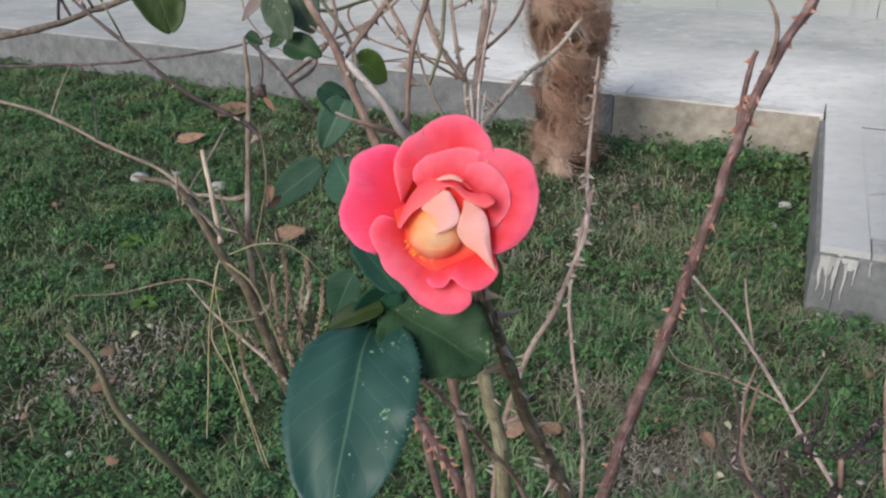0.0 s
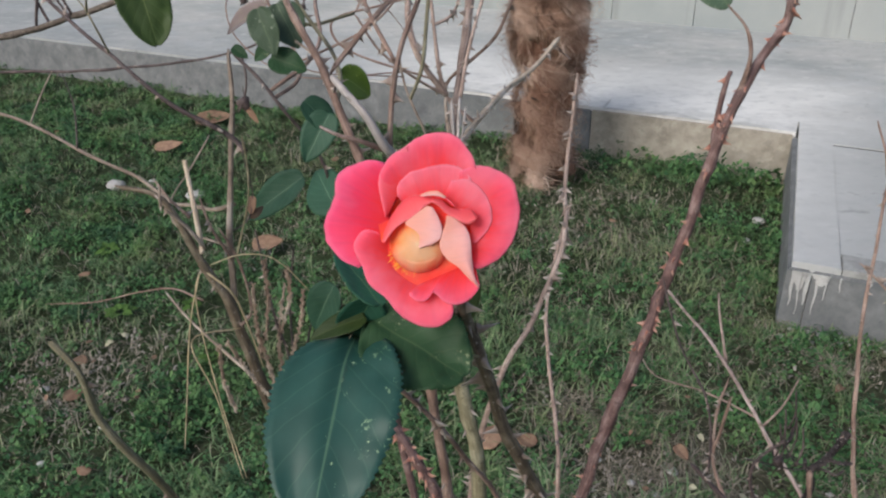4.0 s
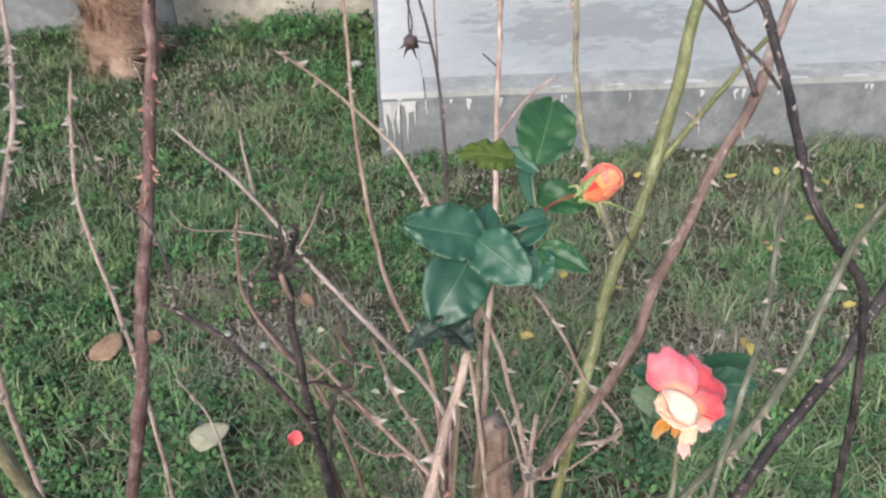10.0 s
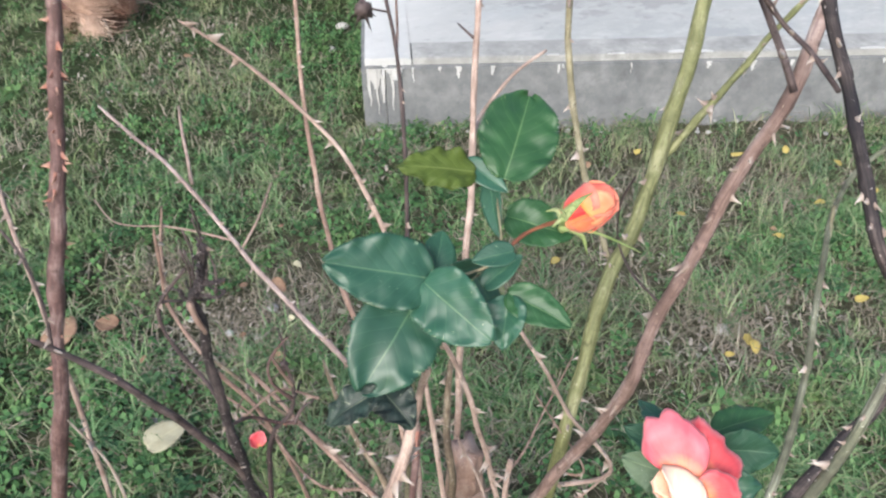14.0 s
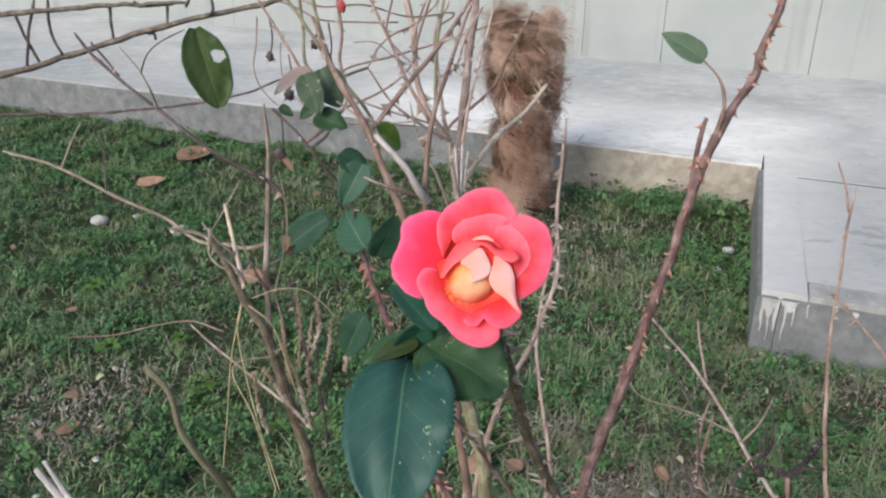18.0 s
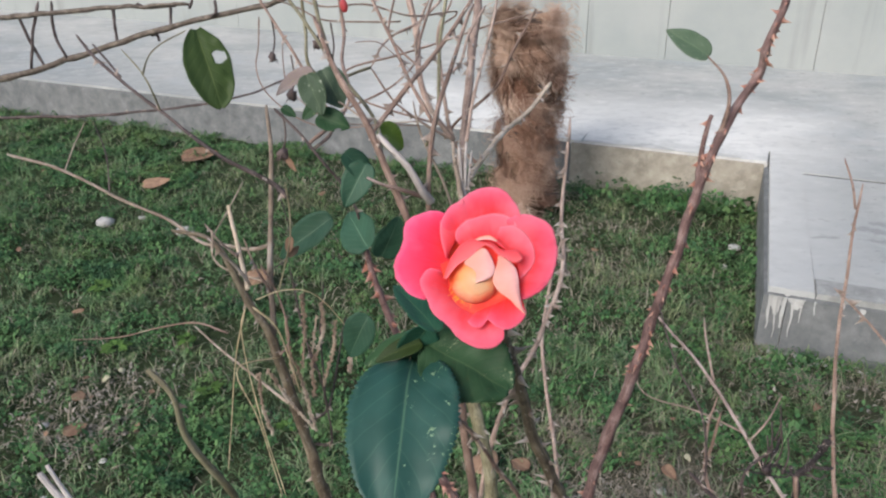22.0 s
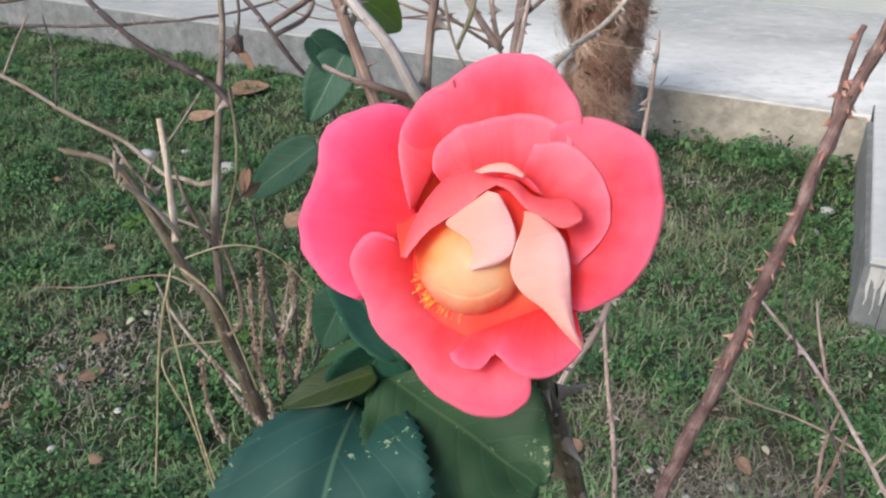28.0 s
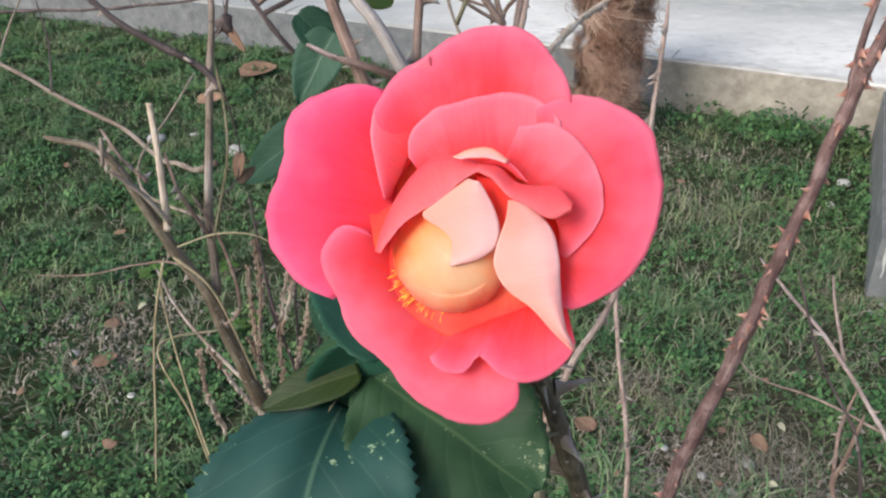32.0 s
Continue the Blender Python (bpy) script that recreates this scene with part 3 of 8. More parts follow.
def thorn_mesh(bend, wide):
    """A thorn 1 unit high with a long oval foot and a hooked tip."""
    verts, faces = [], []
    rings = ((0.0, 1.0, 0.0), (0.25, 0.55, 0.03), (0.6, 0.24, 0.18 * bend))
    for z, r, off in rings:
        for j in range(6):
            a = 2 * math.pi * j / 6
            verts.append((off + wide * r * 0.42 * math.cos(a), r * 0.19 * math.sin(a), z))
    verts.append((0.42 * bend, 0, 1.0))
    for k in range(2):
        for j in range(6):
            a, b = k * 6 + j, k * 6 + (j + 1) % 6
            faces.append((a, b, b + 6, a + 6))
    for j in range(6):
        faces.append((12 + j, 12 + (j + 1) % 6, 18))
    me = bpy.data.meshes.new("thorn")
    me.from_pydata(verts, [], faces)
    me.polygons.foreach_set("use_smooth", [True] * len(me.polygons))
    return me


THORNS = {}
for key, material in (("pale", THORN_PALE), ("red", THORN_RED)):
    THORNS[key] = []
    for bend, wide in ((1.0, 1.0), (0.5, 1.3), (-0.4, 0.9)):
        me = thorn_mesh(bend, wide)
        me.materials.append(material)
        THORNS[key].append(me)

rng = random.Random(11)


def cane(bush, material, points, r0, r1, thorn=0, size=1.0, name="cane", label="", cut=False):
    """A rose cane through the points, from its tip (radius r0) to its foot (r1), with nodes and thorns."""
    path = spline(points, 7)
    n = len(path)
    radii = []
    phase = rng.uniform(0, 9)
    for k, p in enumerate(path):
        t = k / (n - 1)
        r = r0 + (r1 - r0) * t
        r *= 1 + 0.16 * noise.noise(p * 45) + 0.16 * max(0.0, math.sin(phase + k * 0.9)) ** 10
        radii.append(r)
    if not cut:
        radii[0] *= 0.45
    wob = max(r0, r1) * 0.55
    path = [p + Vector((noise.noise(p * 18), noise.noise(p * 18 + Vector((7, 0, 0))), noise.noise(p * 18 + Vector((0, 9, 0))))) * wob if 0 < k < n - 1 else p for k, p in enumerate(path)]
    sides = 9 if r1 > 0.004 else 6
    run, uvs = 0.0, []
    for k in range(n):
        run += (path[k] - path[k - 1]).length if k else rng.uniform(0, 5)
        uvs += [(abs(2 * j / sides - 1), run) for j in range(sides)]
    ob = raw(name, *tube(path, radii, sides), material, bush, uvs)
    if label:
        ob["label"] = label
    kind = "red" if material in (BARK_RED, PEDUNCLE) else "pale"
    for _ in range(thorn):
        k = rng.randrange(1, n - 1)
        if path[k].z < 0.1:
            continue
        d = (path[k + 1] - path[k - 1]).normalized()
        a = d.orthogonal().normalized()
        a.rotate(Matrix.Rotation(rng.uniform(0, 2 * math.pi), 3, d))
        down = d if d.z < 0 else -d
        zax = (a + down * rng.uniform(0.0, 0.35)).normalized()
        xax = (down - zax * down.dot(zax)).normalized()
        yax = zax.cross(xax)
        s = rng.uniform(0.006, 0.013) * size
        foot = path[k] + (path[k + 1] - path[k]) * rng.random() + a * radii[k] * 0.8
        m = Matrix((xax, yax, zax)).transposed().to_4x4()
        t = new("thorn", rng.choice(THORNS[kind]))
        t.parent = ob
        t.matrix_basis = Matrix.Translation(foot) @ m @ Matrix.Scale(s, 4)
    return ob


def leaf(bush, material, base, tip, width, normal, fold=0.2, curl=0.12, n=15, hole=None, warp=0.0, name="leaf", label="", broad=0.72, arch=0.0, blunt=0.24):
    """A serrated leaf from base to tip, folded along its midrib, with a drooping tip and a wavy edge."""
    base, tip, nrm = Vector(base), Vector(tip), Vector(normal).normalized()
    axis = tip - base
    length = axis.length
    axis.normalize()
    nrm = (nrm - axis * nrm.dot(axis)).normalized()
    side = axis.cross(nrm).normalized()
    across = 5 if n < 20 else 9
    seed = Vector((rng.uniform(0, 99), rng.uniform(0, 99), 0))
    verts, uvs, faces, dead = [], [], [], set()
    rows = 2 * n
    for k in range(rows + 1):
        v = k / rows
        half = 0.5 * width * math.sin(math.pi * min(0.997, v ** broad * 0.985 + 0.012)) ** (0.5 + blunt * v)
        for j in range(-across, across + 1):
            s = j / across
            ww = half * (1.0 + (0.065 if k % 2 and abs(j) == across else 0.0))
            chew = 1.0 + 0.06 * noise.noise(seed + Vector((v * 6, s, 3)))
            x = s * ww * chew
            z = fold * abs(x) - curl * length * (v - 0.35) ** 2 + (0.04 if n < 20 else 0.07) * width * noise.noise(seed + Vector((v * 2.6, s * 1.5, 0))) + 0.002 * width * math.cos(2 * math.pi * (v * 7 - abs(s) * 2.0)) * abs(s)
            if warp and (s < 0 or n < 30):
                z += warp * width * abs(s) ** 1.5 * (noise.noise(seed + Vector((v * 9, s * 2, 8))) + 0.5 * math.sin(v * 22 + 3 * s))
            z -= arch * length * max(0.0, 0.32 - v) ** 2 * 6
            y = v * length - (0.35 * width * abs(s) ** 1.6 * (0.5 - v) * 0.15)
            verts.append(base + axis * y + side * x + nrm * z)
            uvs.append((s * 0.5 + 0.5, v))
            if hole and math.hypot((s * 0.5 - hole[0] + 0.5 - 0.5) * 1.0, (v - hole[1]) * 1.6) < 0.135:
                dead.add(len(verts) - 1)
    w = 2 * across + 1
    for k in range(rows):
        for j in range(w - 1):
            f = (k * w + j, k * w + j + 1, (k + 1) * w + j + 1, (k + 1) * w + j)
            if sum(i in dead for i in f) < 2:
                faces.append(f)
    ob = raw(name, verts, faces, material, bush, uvs)
    mod = ob.modifiers.new("thick", "SOLIDIFY")
    mod.thickness = 0.0004
    if label:
        ob["label"] = label
    return ob


def dry_hip(bush, at, r):
    """A withered hip or bud: a crumpled ball with a ragged crown."""
    bm = bmesh.new()
    bmesh.ops.create_icosphere(bm, subdivisions=2, radius=r)
    seed = Vector((rng.uniform(0, 50), 0, 0))
    for v in bm.verts:
        v.co *= 1 + 0.7 * noise.noise(v.co / r * 2.4 + seed)
        v.co.z *= 1.15
        if v.co.z < -0.6 * r:
            v.co.z -= abs(noise.noise(v.co / r * 4 + seed)) * r * 1.3
        v.co *= 0.72
        v.co += Vector(at)
    for k in range(5):
        a = k * 1.26 + seed.x
        d = Vector((math.cos(a) * 0.8, math.sin(a) * 0.8, rng.uniform(-1.2, -0.1))).normalized()
        sd = d.orthogonal().normalized() * r * 0.22
        up = d.cross(sd)
        foot = [bm.verts.new(Vector(at) + d * r * 0.4 + q) for q in (sd, up, -sd, -up)]
        tip = bm.verts.new(Vector(at) + d * r * rng.uniform(1.2, 1.9) + Vector((0, 0, -0.3 * r)))
        for i in range(4):
            bm.faces.new((foot[i], foot[(i + 1) % 4], tip))
    for fc in bm.faces:
        fc.smooth = True
    ob = part("dry_hip", bm, BARK_DARK, bush, "withered dark seed head")
    at = Vector(at)
    stalk = raw("stalk", *tube(spline([at, at + Vector((0.004, 0.003, 0.02)), at + Vector((0.001, 0.008, 0.045))], 4), [0.0011] * 9, 5), BARK_DARK, ob)
    stalk.matrix_parent_inverse = Matrix.Identity(4)
    return ob


def seed_spike(bush, points):
    """A dry stalk set with small crusted seed husks."""
    path = spline(points, 5)
    verts, faces = tube(path, [0.0011] * len(path), 5)
    dense = spline(points, 16)
    for p in dense:
        for _ in range(2):
            a = rng.uniform(0, 6.28)
            o = p + Vector((math.cos(a), math.sin(a), rng.uniform(-0.6, 0.6))) * 0.0019
            r = rng.uniform(0.0009, 0.0019)
            b = len(verts)
            verts += [o + Vector(d) * r for d in ((1, 0, 0), (-1, 0, 0), (0, 1, 0), (0, -1, 0), (0, 0, 1.6), (0, 0, -1.6))]
            faces += [(b + i, b + j, b + k) for i, j, k in ((0, 2, 4), (2, 1, 4), (1, 3, 4), (3, 0, 4), (2, 0, 5), (1, 2, 5), (3, 1, 5), (0, 3, 5))]
    return raw("seed_spike", verts, faces, SEED, bush, smooth=False)


def crust(twig, points, size):
    """Black scabs and knobs along a dead cane."""
    verts, faces = [], []
    shape = ((1, 0, 0), (-1, 0, 0), (0, 1, 0), (0, -1, 0), (0, 0, 1), (0, 0, -1))
    for p in spline(points, 12):
        for _ in range(2):
            a = rng.uniform(0, 6.28)
            o = p + Vector((math.cos(a), math.sin(a), rng.uniform(-1.5, 1.5))) * size * 0.8
            b = len(verts)
            verts += [o + Vector(d) * size * rng.uniform(0.35, 1.0) for d in shape]
            faces += [(b + i, b + j, b + k) for i, j, k in ((0, 2, 4), (2, 1, 4), (1, 3, 4), (3, 0, 4), (2, 0, 5), (1, 2, 5), (3, 1, 5), (0, 3, 5))]
    return raw("crust", verts, faces, BARK_BLACK, twig, smooth=False)


# ---- the paved terrace behind the lawn ----
YAW = radians(-19.0)
CORNER = Vector((1.362, 3.565, 0))
EDGE = -1.305
U = Vector((math.cos(YAW), math.sin(YAW), 0))
V = Vector((-math.sin(YAW), math.cos(YAW), 0))
TOP = 0.245


def at_uv(u, v, z=0.0):
    skew = 0.062 * max(0.0, -v) / 1.32 if u > -0.5 else 0.0
    return CORNER + U * (u + skew) + V * v + Vector((0, 0, z))


def prism(bm, outline, z0, z1, bevel=0.0):
    """An upright block over an outline given in terrace coordinates."""
    lo = [bm.verts.new(at_uv(u, v, z0)) for u, v in outline]
    hi = [bm.verts.new(at_uv(u, v, z1)) for u, v in outline]
    n = len(outline)
    faces = [bm.faces.new(hi), bm.faces.new(list(reversed(lo)))]
    for k in range(n):
        faces.append(bm.faces.new((lo[k], lo[(k + 1) % n], hi[(k + 1) % n], hi[k])))
    if bevel:
        bmesh.ops.bevel(bm, geom=list({e for e in faces[0].edges}), offset=bevel, segments=2, affect="EDGES")
    bmesh.ops.recalc_face_normals(bm, faces=bm.faces)
    return bm


def block(name, outline, z0, z1, material, bevel=0.008, parent=None):
    bm = prism(bmesh.new(), outline, z0, z1, bevel)
    ob = part(name, bm, material, parent)
    return ob


def lattice(x, y, cell, seed):
    """Smooth value noise over the plan, 0 to 1, with bumps of about the cell's size."""
    table = np.random.default_rng(seed).uniform(0, 1, (64, 64))
    gx, gy = x / cell + 640, y / cell + 640
    ix, iy = np.floor(gx).astype(int), np.floor(gy).astype(int)
    fx, fy = gx - ix, gy - iy
    fx, fy = fx * fx * (3 - 2 * fx), fy * fy * (3 - 2 * fy)
    at = lambda i, j: table[(ix + i) % 64, (iy + j) % 64]
    return (at(0, 0) * (1 - fx) + at(1, 0) * fx) * (1 - fy) + (at(0, 1) * (1 - fx) + at(1, 1) * fx) * fy


def mounds(x, y):
    """The lumpy surface of the lawn, in metres."""
    return 0.026 * lattice(x, y, 0.17, 3) + 0.016 * lattice(x, y, 0.085, 4) - 0.021


ground_bm = bmesh.new()
bmesh.ops.create_grid(ground_bm, x_segments=200, y_segments=200, size=6.0)
lumps = mounds(np.array([v.co.x for v in ground_bm.verts]), np.array([v.co.y for v in ground_bm.verts])) - 0.004
for v, lump in zip(ground_bm.verts, lumps):
    if abs(v.co.x) < 5.9 and abs(v.co.y) < 5.9:
        v.co.z = float(lump)
far = [ground_bm.verts.new((x, y, 0)) for x, y in ((-400, -400), (400, -400), (400, 400), (-400, 400))]
rim = [v for v in ground_bm.verts if abs(v.co.x) < 7 and (abs(abs(v.co.x) - 6) < 1e-4 or abs(abs(v.co.y) - 6) < 1e-4)]
corner = {}
for v in rim:
    v.co.z = 0
    for k, (sx, sy) in enumerate(((-1, -1), (1, -1), (1, 1), (-1, 1))):
        if abs(v.co.x - 6 * sx) < 1e-4 and abs(v.co.y - 6 * sy) < 1e-4:
            corner[k] = v
for k in range(4):
    a, b = corner[k], corner[(k + 1) % 4]
    horizontal = abs(a.co.y - b.co.y) < 1e-4
    line = [v for v in rim if (abs(v.co.y - a.co.y) < 1e-4 if horizontal else abs(v.co.x - a.co.x) < 1e-4)]
    line.sort(key=lambda v: (v.co - a.co).length)
    ground_bm.faces.new([far[(k + 1) % 4], far[k], *line][::-1])
for fc in ground_bm.faces:
    fc.smooth = True
ground = tagged(part("ground", ground_bm, GROUND), "bare brown soil under a patchy lawn", "ground", kind="structure")

# the terrace: a rim of kerb stones round a worn slab
terrace = tagged(new("pavement"), "worn pale concrete terrace with a raised edge", "pavement", kind="structure")
block("slab", [(-9, 0.1662), (0.1462, 0.1662), (0.1462, -0.095), (6, -0.10), (6, 6), (-9, 6)], -0.1, TOP - 0.001, SLAB, 0.002, terrace)
block("slab", [(0.1462, EDGE + 0.1162), (6, EDGE + 0.1162), (6, -0.115), (0.1462, -0.115)], -0.1, TOP - 0.003, SLAB, 0.002, terrace)
kerbs = [[(-9, 0), (-3.1, 0), (-3.1, 0.166), (-9, 0.166)], [(-3.096, 0), (-0.9, 0), (-0.9, 0.166), (-3.096, 0.166)], [(-0.896, 0), (0, 0), (0, 0.166), (-0.896, 0.166)],
         [(0.0, EDGE), (0.146, EDGE), (0.146, 0.166), (0.004, 0.166)], [(0.15, EDGE), (2.4, EDGE), (2.4, EDGE + 0.116), (0.15, EDGE + 0.116)], [(2.404, EDGE), (6, EDGE), (6, EDGE + 0.116), (2.404, EDGE + 0.116)]]
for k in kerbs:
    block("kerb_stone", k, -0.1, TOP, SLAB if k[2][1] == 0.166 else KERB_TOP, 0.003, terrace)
block("joint", [(0.1475, -0.1148), (6, -0.1148), (6, -0.0952), (0.1475, -0.0952)], -0.1, TOP - 0.006, JOINT, 0.0, terrace)
# rendered faces below the rim, a little proud of it; KERB has their shade in its colour
block("kerb_face", [(-0.95, -0.012), (-0.012, -0.012), (-0.012, 0.05), (-0.95, 0.05)], -0.1, TOP - 0.012, RISER, 0.004, terrace)
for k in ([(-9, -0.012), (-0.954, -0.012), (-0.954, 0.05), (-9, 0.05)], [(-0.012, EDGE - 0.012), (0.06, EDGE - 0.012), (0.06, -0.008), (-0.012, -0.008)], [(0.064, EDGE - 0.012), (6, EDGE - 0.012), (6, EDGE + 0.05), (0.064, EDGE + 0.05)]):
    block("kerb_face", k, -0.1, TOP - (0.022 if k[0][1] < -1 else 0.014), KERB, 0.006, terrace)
# lime runs on the front face, thick at the corner, and a crust along the rim
def lime(u, w, long, z):
    bm = bmesh.new()
    left, right = [], []
    for k in range(7):
        t = k / 6
        ww = w * (1 - 0.75 * t) * (1 + 0.5 * noise.noise(Vector((u * 90, t * 5, 0))))
        mid = u + 0.006 * noise.noise(Vector((u * 60, t * 3, 7)))
        left.append(bm.verts.new(at_uv(mid - ww, EDGE - 0.0155, z - long * t)))
        right.append(bm.verts.new(at_uv(mid + ww, EDGE - 0.0155, z - long * t)))
    for k in range(6):
        bm.faces.new((left[k], right[k], right[k + 1], left[k + 1]))
    ob = part("lime_run", bm, DRIP, terrace, "white lime run")
    ob.modifiers.new("thick", "SOLIDIFY").thickness = 0.003


for u, w, long in ((0.012, 0.007, 0.13), (0.036, 0.004, 0.16), (0.055, 0.009, 0.12), (0.084, 0.005, 0.15), (0.112, 0.004, 0.09), (0.150, 0.003, 0.05)):
    lime(u, w, long, TOP - 0.024)
lime(0.030, 0.024, 0.07, TOP - 0.024)
lime(0.090, 0.030, 0.04, TOP - 0.024)
for k in range(16):
    lime(0.20 + rng.random() * 2.2, rng.uniform(0.002, 0.009), rng.uniform(0.012, 0.04), TOP - 0.023)


def lime_crust(start, end, inward, wide, gap):
    """A ragged white crust along an edge of the terrace, broken where the noise is low."""
    bm = bmesh.new()
    rows = []
    for k in range(151):
        t = k / 150
        u, v = start[0] + (end[0] - start[0]) * t, start[1] + (end[1] - start[1]) * t
        w = wide * (noise.noise(Vector((t * 14, start[0] * 5, 1.0))) + gap) * (1 + 0.6 * noise.noise(Vector((t * 60, 3, end[1]))))
        rows.append((w, at_uv(u - inward[0] * 0.002, v - inward[1] * 0.002, TOP + 0.0025), at_uv(u + inward[0] * w, v + inward[1] * w, TOP + 0.0025)))
    for (w0, a0, b0), (w1, a1, b1) in zip(rows, rows[1:]):
        if min(w0, w1) > 0.004:
            bm.faces.new([bm.verts.new(p) for p in (a0, a1, b1, b0)])
    bmesh.ops.remove_doubles(bm, verts=bm.verts, dist=0.0004)
    bmesh.ops.recalc_face_normals(bm, faces=bm.faces)
    part("lime_crust", bm, DRIP, terrace, "white lime crust").modifiers.new("thick", "SOLIDIFY").thickness = 0.002


lime_crust((-2.6, 0.0), (-0.12, 0.0), (0, 1), 0.085, 0.32)
lime_crust((0.0, EDGE), (2.6, EDGE), (0, 1), 0.035, 0.02)

# the raised landing with its cream riser
landing = tagged(new("landing"), "raised concrete landing with a cream painted riser", "step", kind="structure")
LU, LV = 1.31, -0.06
block("tread", [(LU + 0.02, LV + 0.02), (6, LV + 0.02), (6, 1.99), (LU - 0.09, 1.99)], TOP + 0.001, TOP + 0.118, SLAB, 0.006, landing)
block("riser", [(LU, LV), (6, LV), (6, LV + 0.019), (LU, LV + 0.019)], TOP + 0.001, TOP + 0.12, RISER, 0.005, landing)
block("riser", [(LU, LV + 0.02), (LU + 0.019, LV + 0.02), (LU - 0.091, 1.99), (LU - 0.11, 1.99)], TOP + 0.001, TOP + 0.12, RISER, 0.005, landing)

# the panelled wall at the back
wall = tagged(new("wall_back"), "pale grey panelled house wall", "wall", kind="structure")
block("backing", [(-9, 2.03), (6, 2.03), (6, 2.25), (-9, 2.25)], -0.1, 3.2, GAP, 0.0, wall)
edges_u = [-9.0, -6.6, -4.4, -2.5, -1.35, -0.78, 0.20, 0.68, 1.32, 2.4, 3.6, 6.0]
for a, b in zip(edges_u, edges_u[1:]):
    block("wall_panel", [(a + 0.002, 2.0), (b - 0.002, 2.0), (b - 0.002, 2.028), (a + 0.002, 2.028)], TOP - 0.002, 3.2, WALL, 0.003, wall)


# ---- the palm stump ----
palm = thing("palm_trunk", (0.21, 3.47, 0), "shaggy brown palm trunk wrapped in loose fibre", "palm trunk")
PX, PY, PH = 0.215, 3.47, 0.93


def palm_radius(z):
    t = max(0.0, min(1.0, z / PH))
    return 0.082 + 0.022 * math.sin(t * 2.6) + 0.016 * math.sin(t * 11.0) * t + 0.03 * max(0.0, 0.2 - t) / 0.2 + 0.024 * max(0.0, t - 0.62) / 0.38


verts, faces = [], []
RINGS, SIDES = 34, 28
for k in range(RINGS + 1):
    z = PH * k / RINGS
    for j in range(SIDES):
        a = 2 * math.pi * j / SIDES
        r = palm_radius(z) * (0.86 + 0.10 * noise.noise(Vector((math.cos(a) * 2, math.sin(a) * 2, z * 5))))
        r += 0.018 * max(0.0, math.sin(3 * a + math.floor(z * 9) * 2.1)) * ((z * 9) % 1.0)
        verts.append((PX + r * math.cos(a), PY + r * math.sin(a), z - 0.02))
for k in range(RINGS):
    for j in range(SIDES):
        a, b = k * SIDES + j, k * SIDES + (j + 1) % SIDES
        faces.append((a, b, b + SIDES, a + SIDES))
faces.append(tuple(range(RINGS * SIDES, (RINGS + 1) * SIDES)))
raw("trunk", verts, faces, HUSK, palm)
# fibre: hanks of thin hanging strands, matted over one another, with stray ends
verts, faces, tints = [], [], []
for hank in range(135):
    z_hank = PH * (rng.random() ** 0.8) * 1.03
    a_hank = rng.uniform(0, 2 * math.pi)
    sway = 1.1 * noise.noise(Vector((math.cos(a_hank) * 1.6, math.sin(a_hank) * 1.6, z_hank * 4 + 9))) + rng.gauss(0, 0.35)
    if 0.14 < z_hank < 0.34:
        sway += 0.7
    mop = z_hank > PH * 0.86
    reach = rng.uniform(0.09, 0.27) * (0.6 if z_hank < 0.2 else 1.0)
    stand = rng.uniform(0.0, 0.036) + (0.02 if mop else 0.0)
    phase, spread, swing = rng.uniform(0, 6), rng.uniform(0.06, 0.16), rng.uniform(0.1, 0.42)
    tone = min(1.0, max(0.0, rng.choice((0.0, 0.1, 0.35, 0.55, 0.85)) + 0.18 * z_hank / PH))
    curl = rng.uniform(0.0, 0.03)
    for strand in range(130):
        z = z_hank + rng.gauss(0, 0.016)
        off = rng.gauss(0, spread)
        stray = rng.random() < 0.10
        lean = sway + rng.gauss(0, 0.5 if stray else 0.13)
        long = reach * rng.uniform(0.5, 1.1)
        w = rng.uniform(0.0004, 0.0011)
        lift = stand + rng.uniform(0.0, 0.016) + (rng.uniform(0.02, 0.07) if stray else 0)
        top = mop and rng.random() < 0.5
        base = len(verts)
        steps = 6
        for step in range(steps + 1):
            t = step / steps
            zz = max(0.003, z - long * t * math.cos(lean) + (1.15 * long * t if top else 0))
            aa = a_hank + off * (1.0 - 0.75 * t) + long * t * math.sin(lean) / palm_radius(min(z, PH)) + swing * math.sin(t * 4.5 + phase) + 0.04 * math.sin(t * 9 + off * 40)
            r = palm_radius(zz) * (0.93 if zz < PH else 0.93 - 2.2 * (zz - PH)) + 0.004 + lift * math.sin(t * math.pi * 0.8) + 0.018 * math.sin(6 * t + phase) + curl * t * t
            c, sn = math.cos(aa), math.sin(aa)
            p = Vector((PX + r * c, PY + r * sn, zz))
            q = Vector((-sn, c, 0.0)) * math.cos(lean) * w + Vector((0, 0, 1)) * abs(math.sin(lean)) * w
            verts += [p - q, p + q]
            tints += [(tone, t * t)] * 2
        for step in range(steps):
            i = base + 2 * step
            faces.append((i, i + 1, i + 3, i + 2))
tagged(raw("fibre", verts, faces, FIBRE, palm, tints, smooth=False), "loose tan and red-brown fibre", kind="stuff")
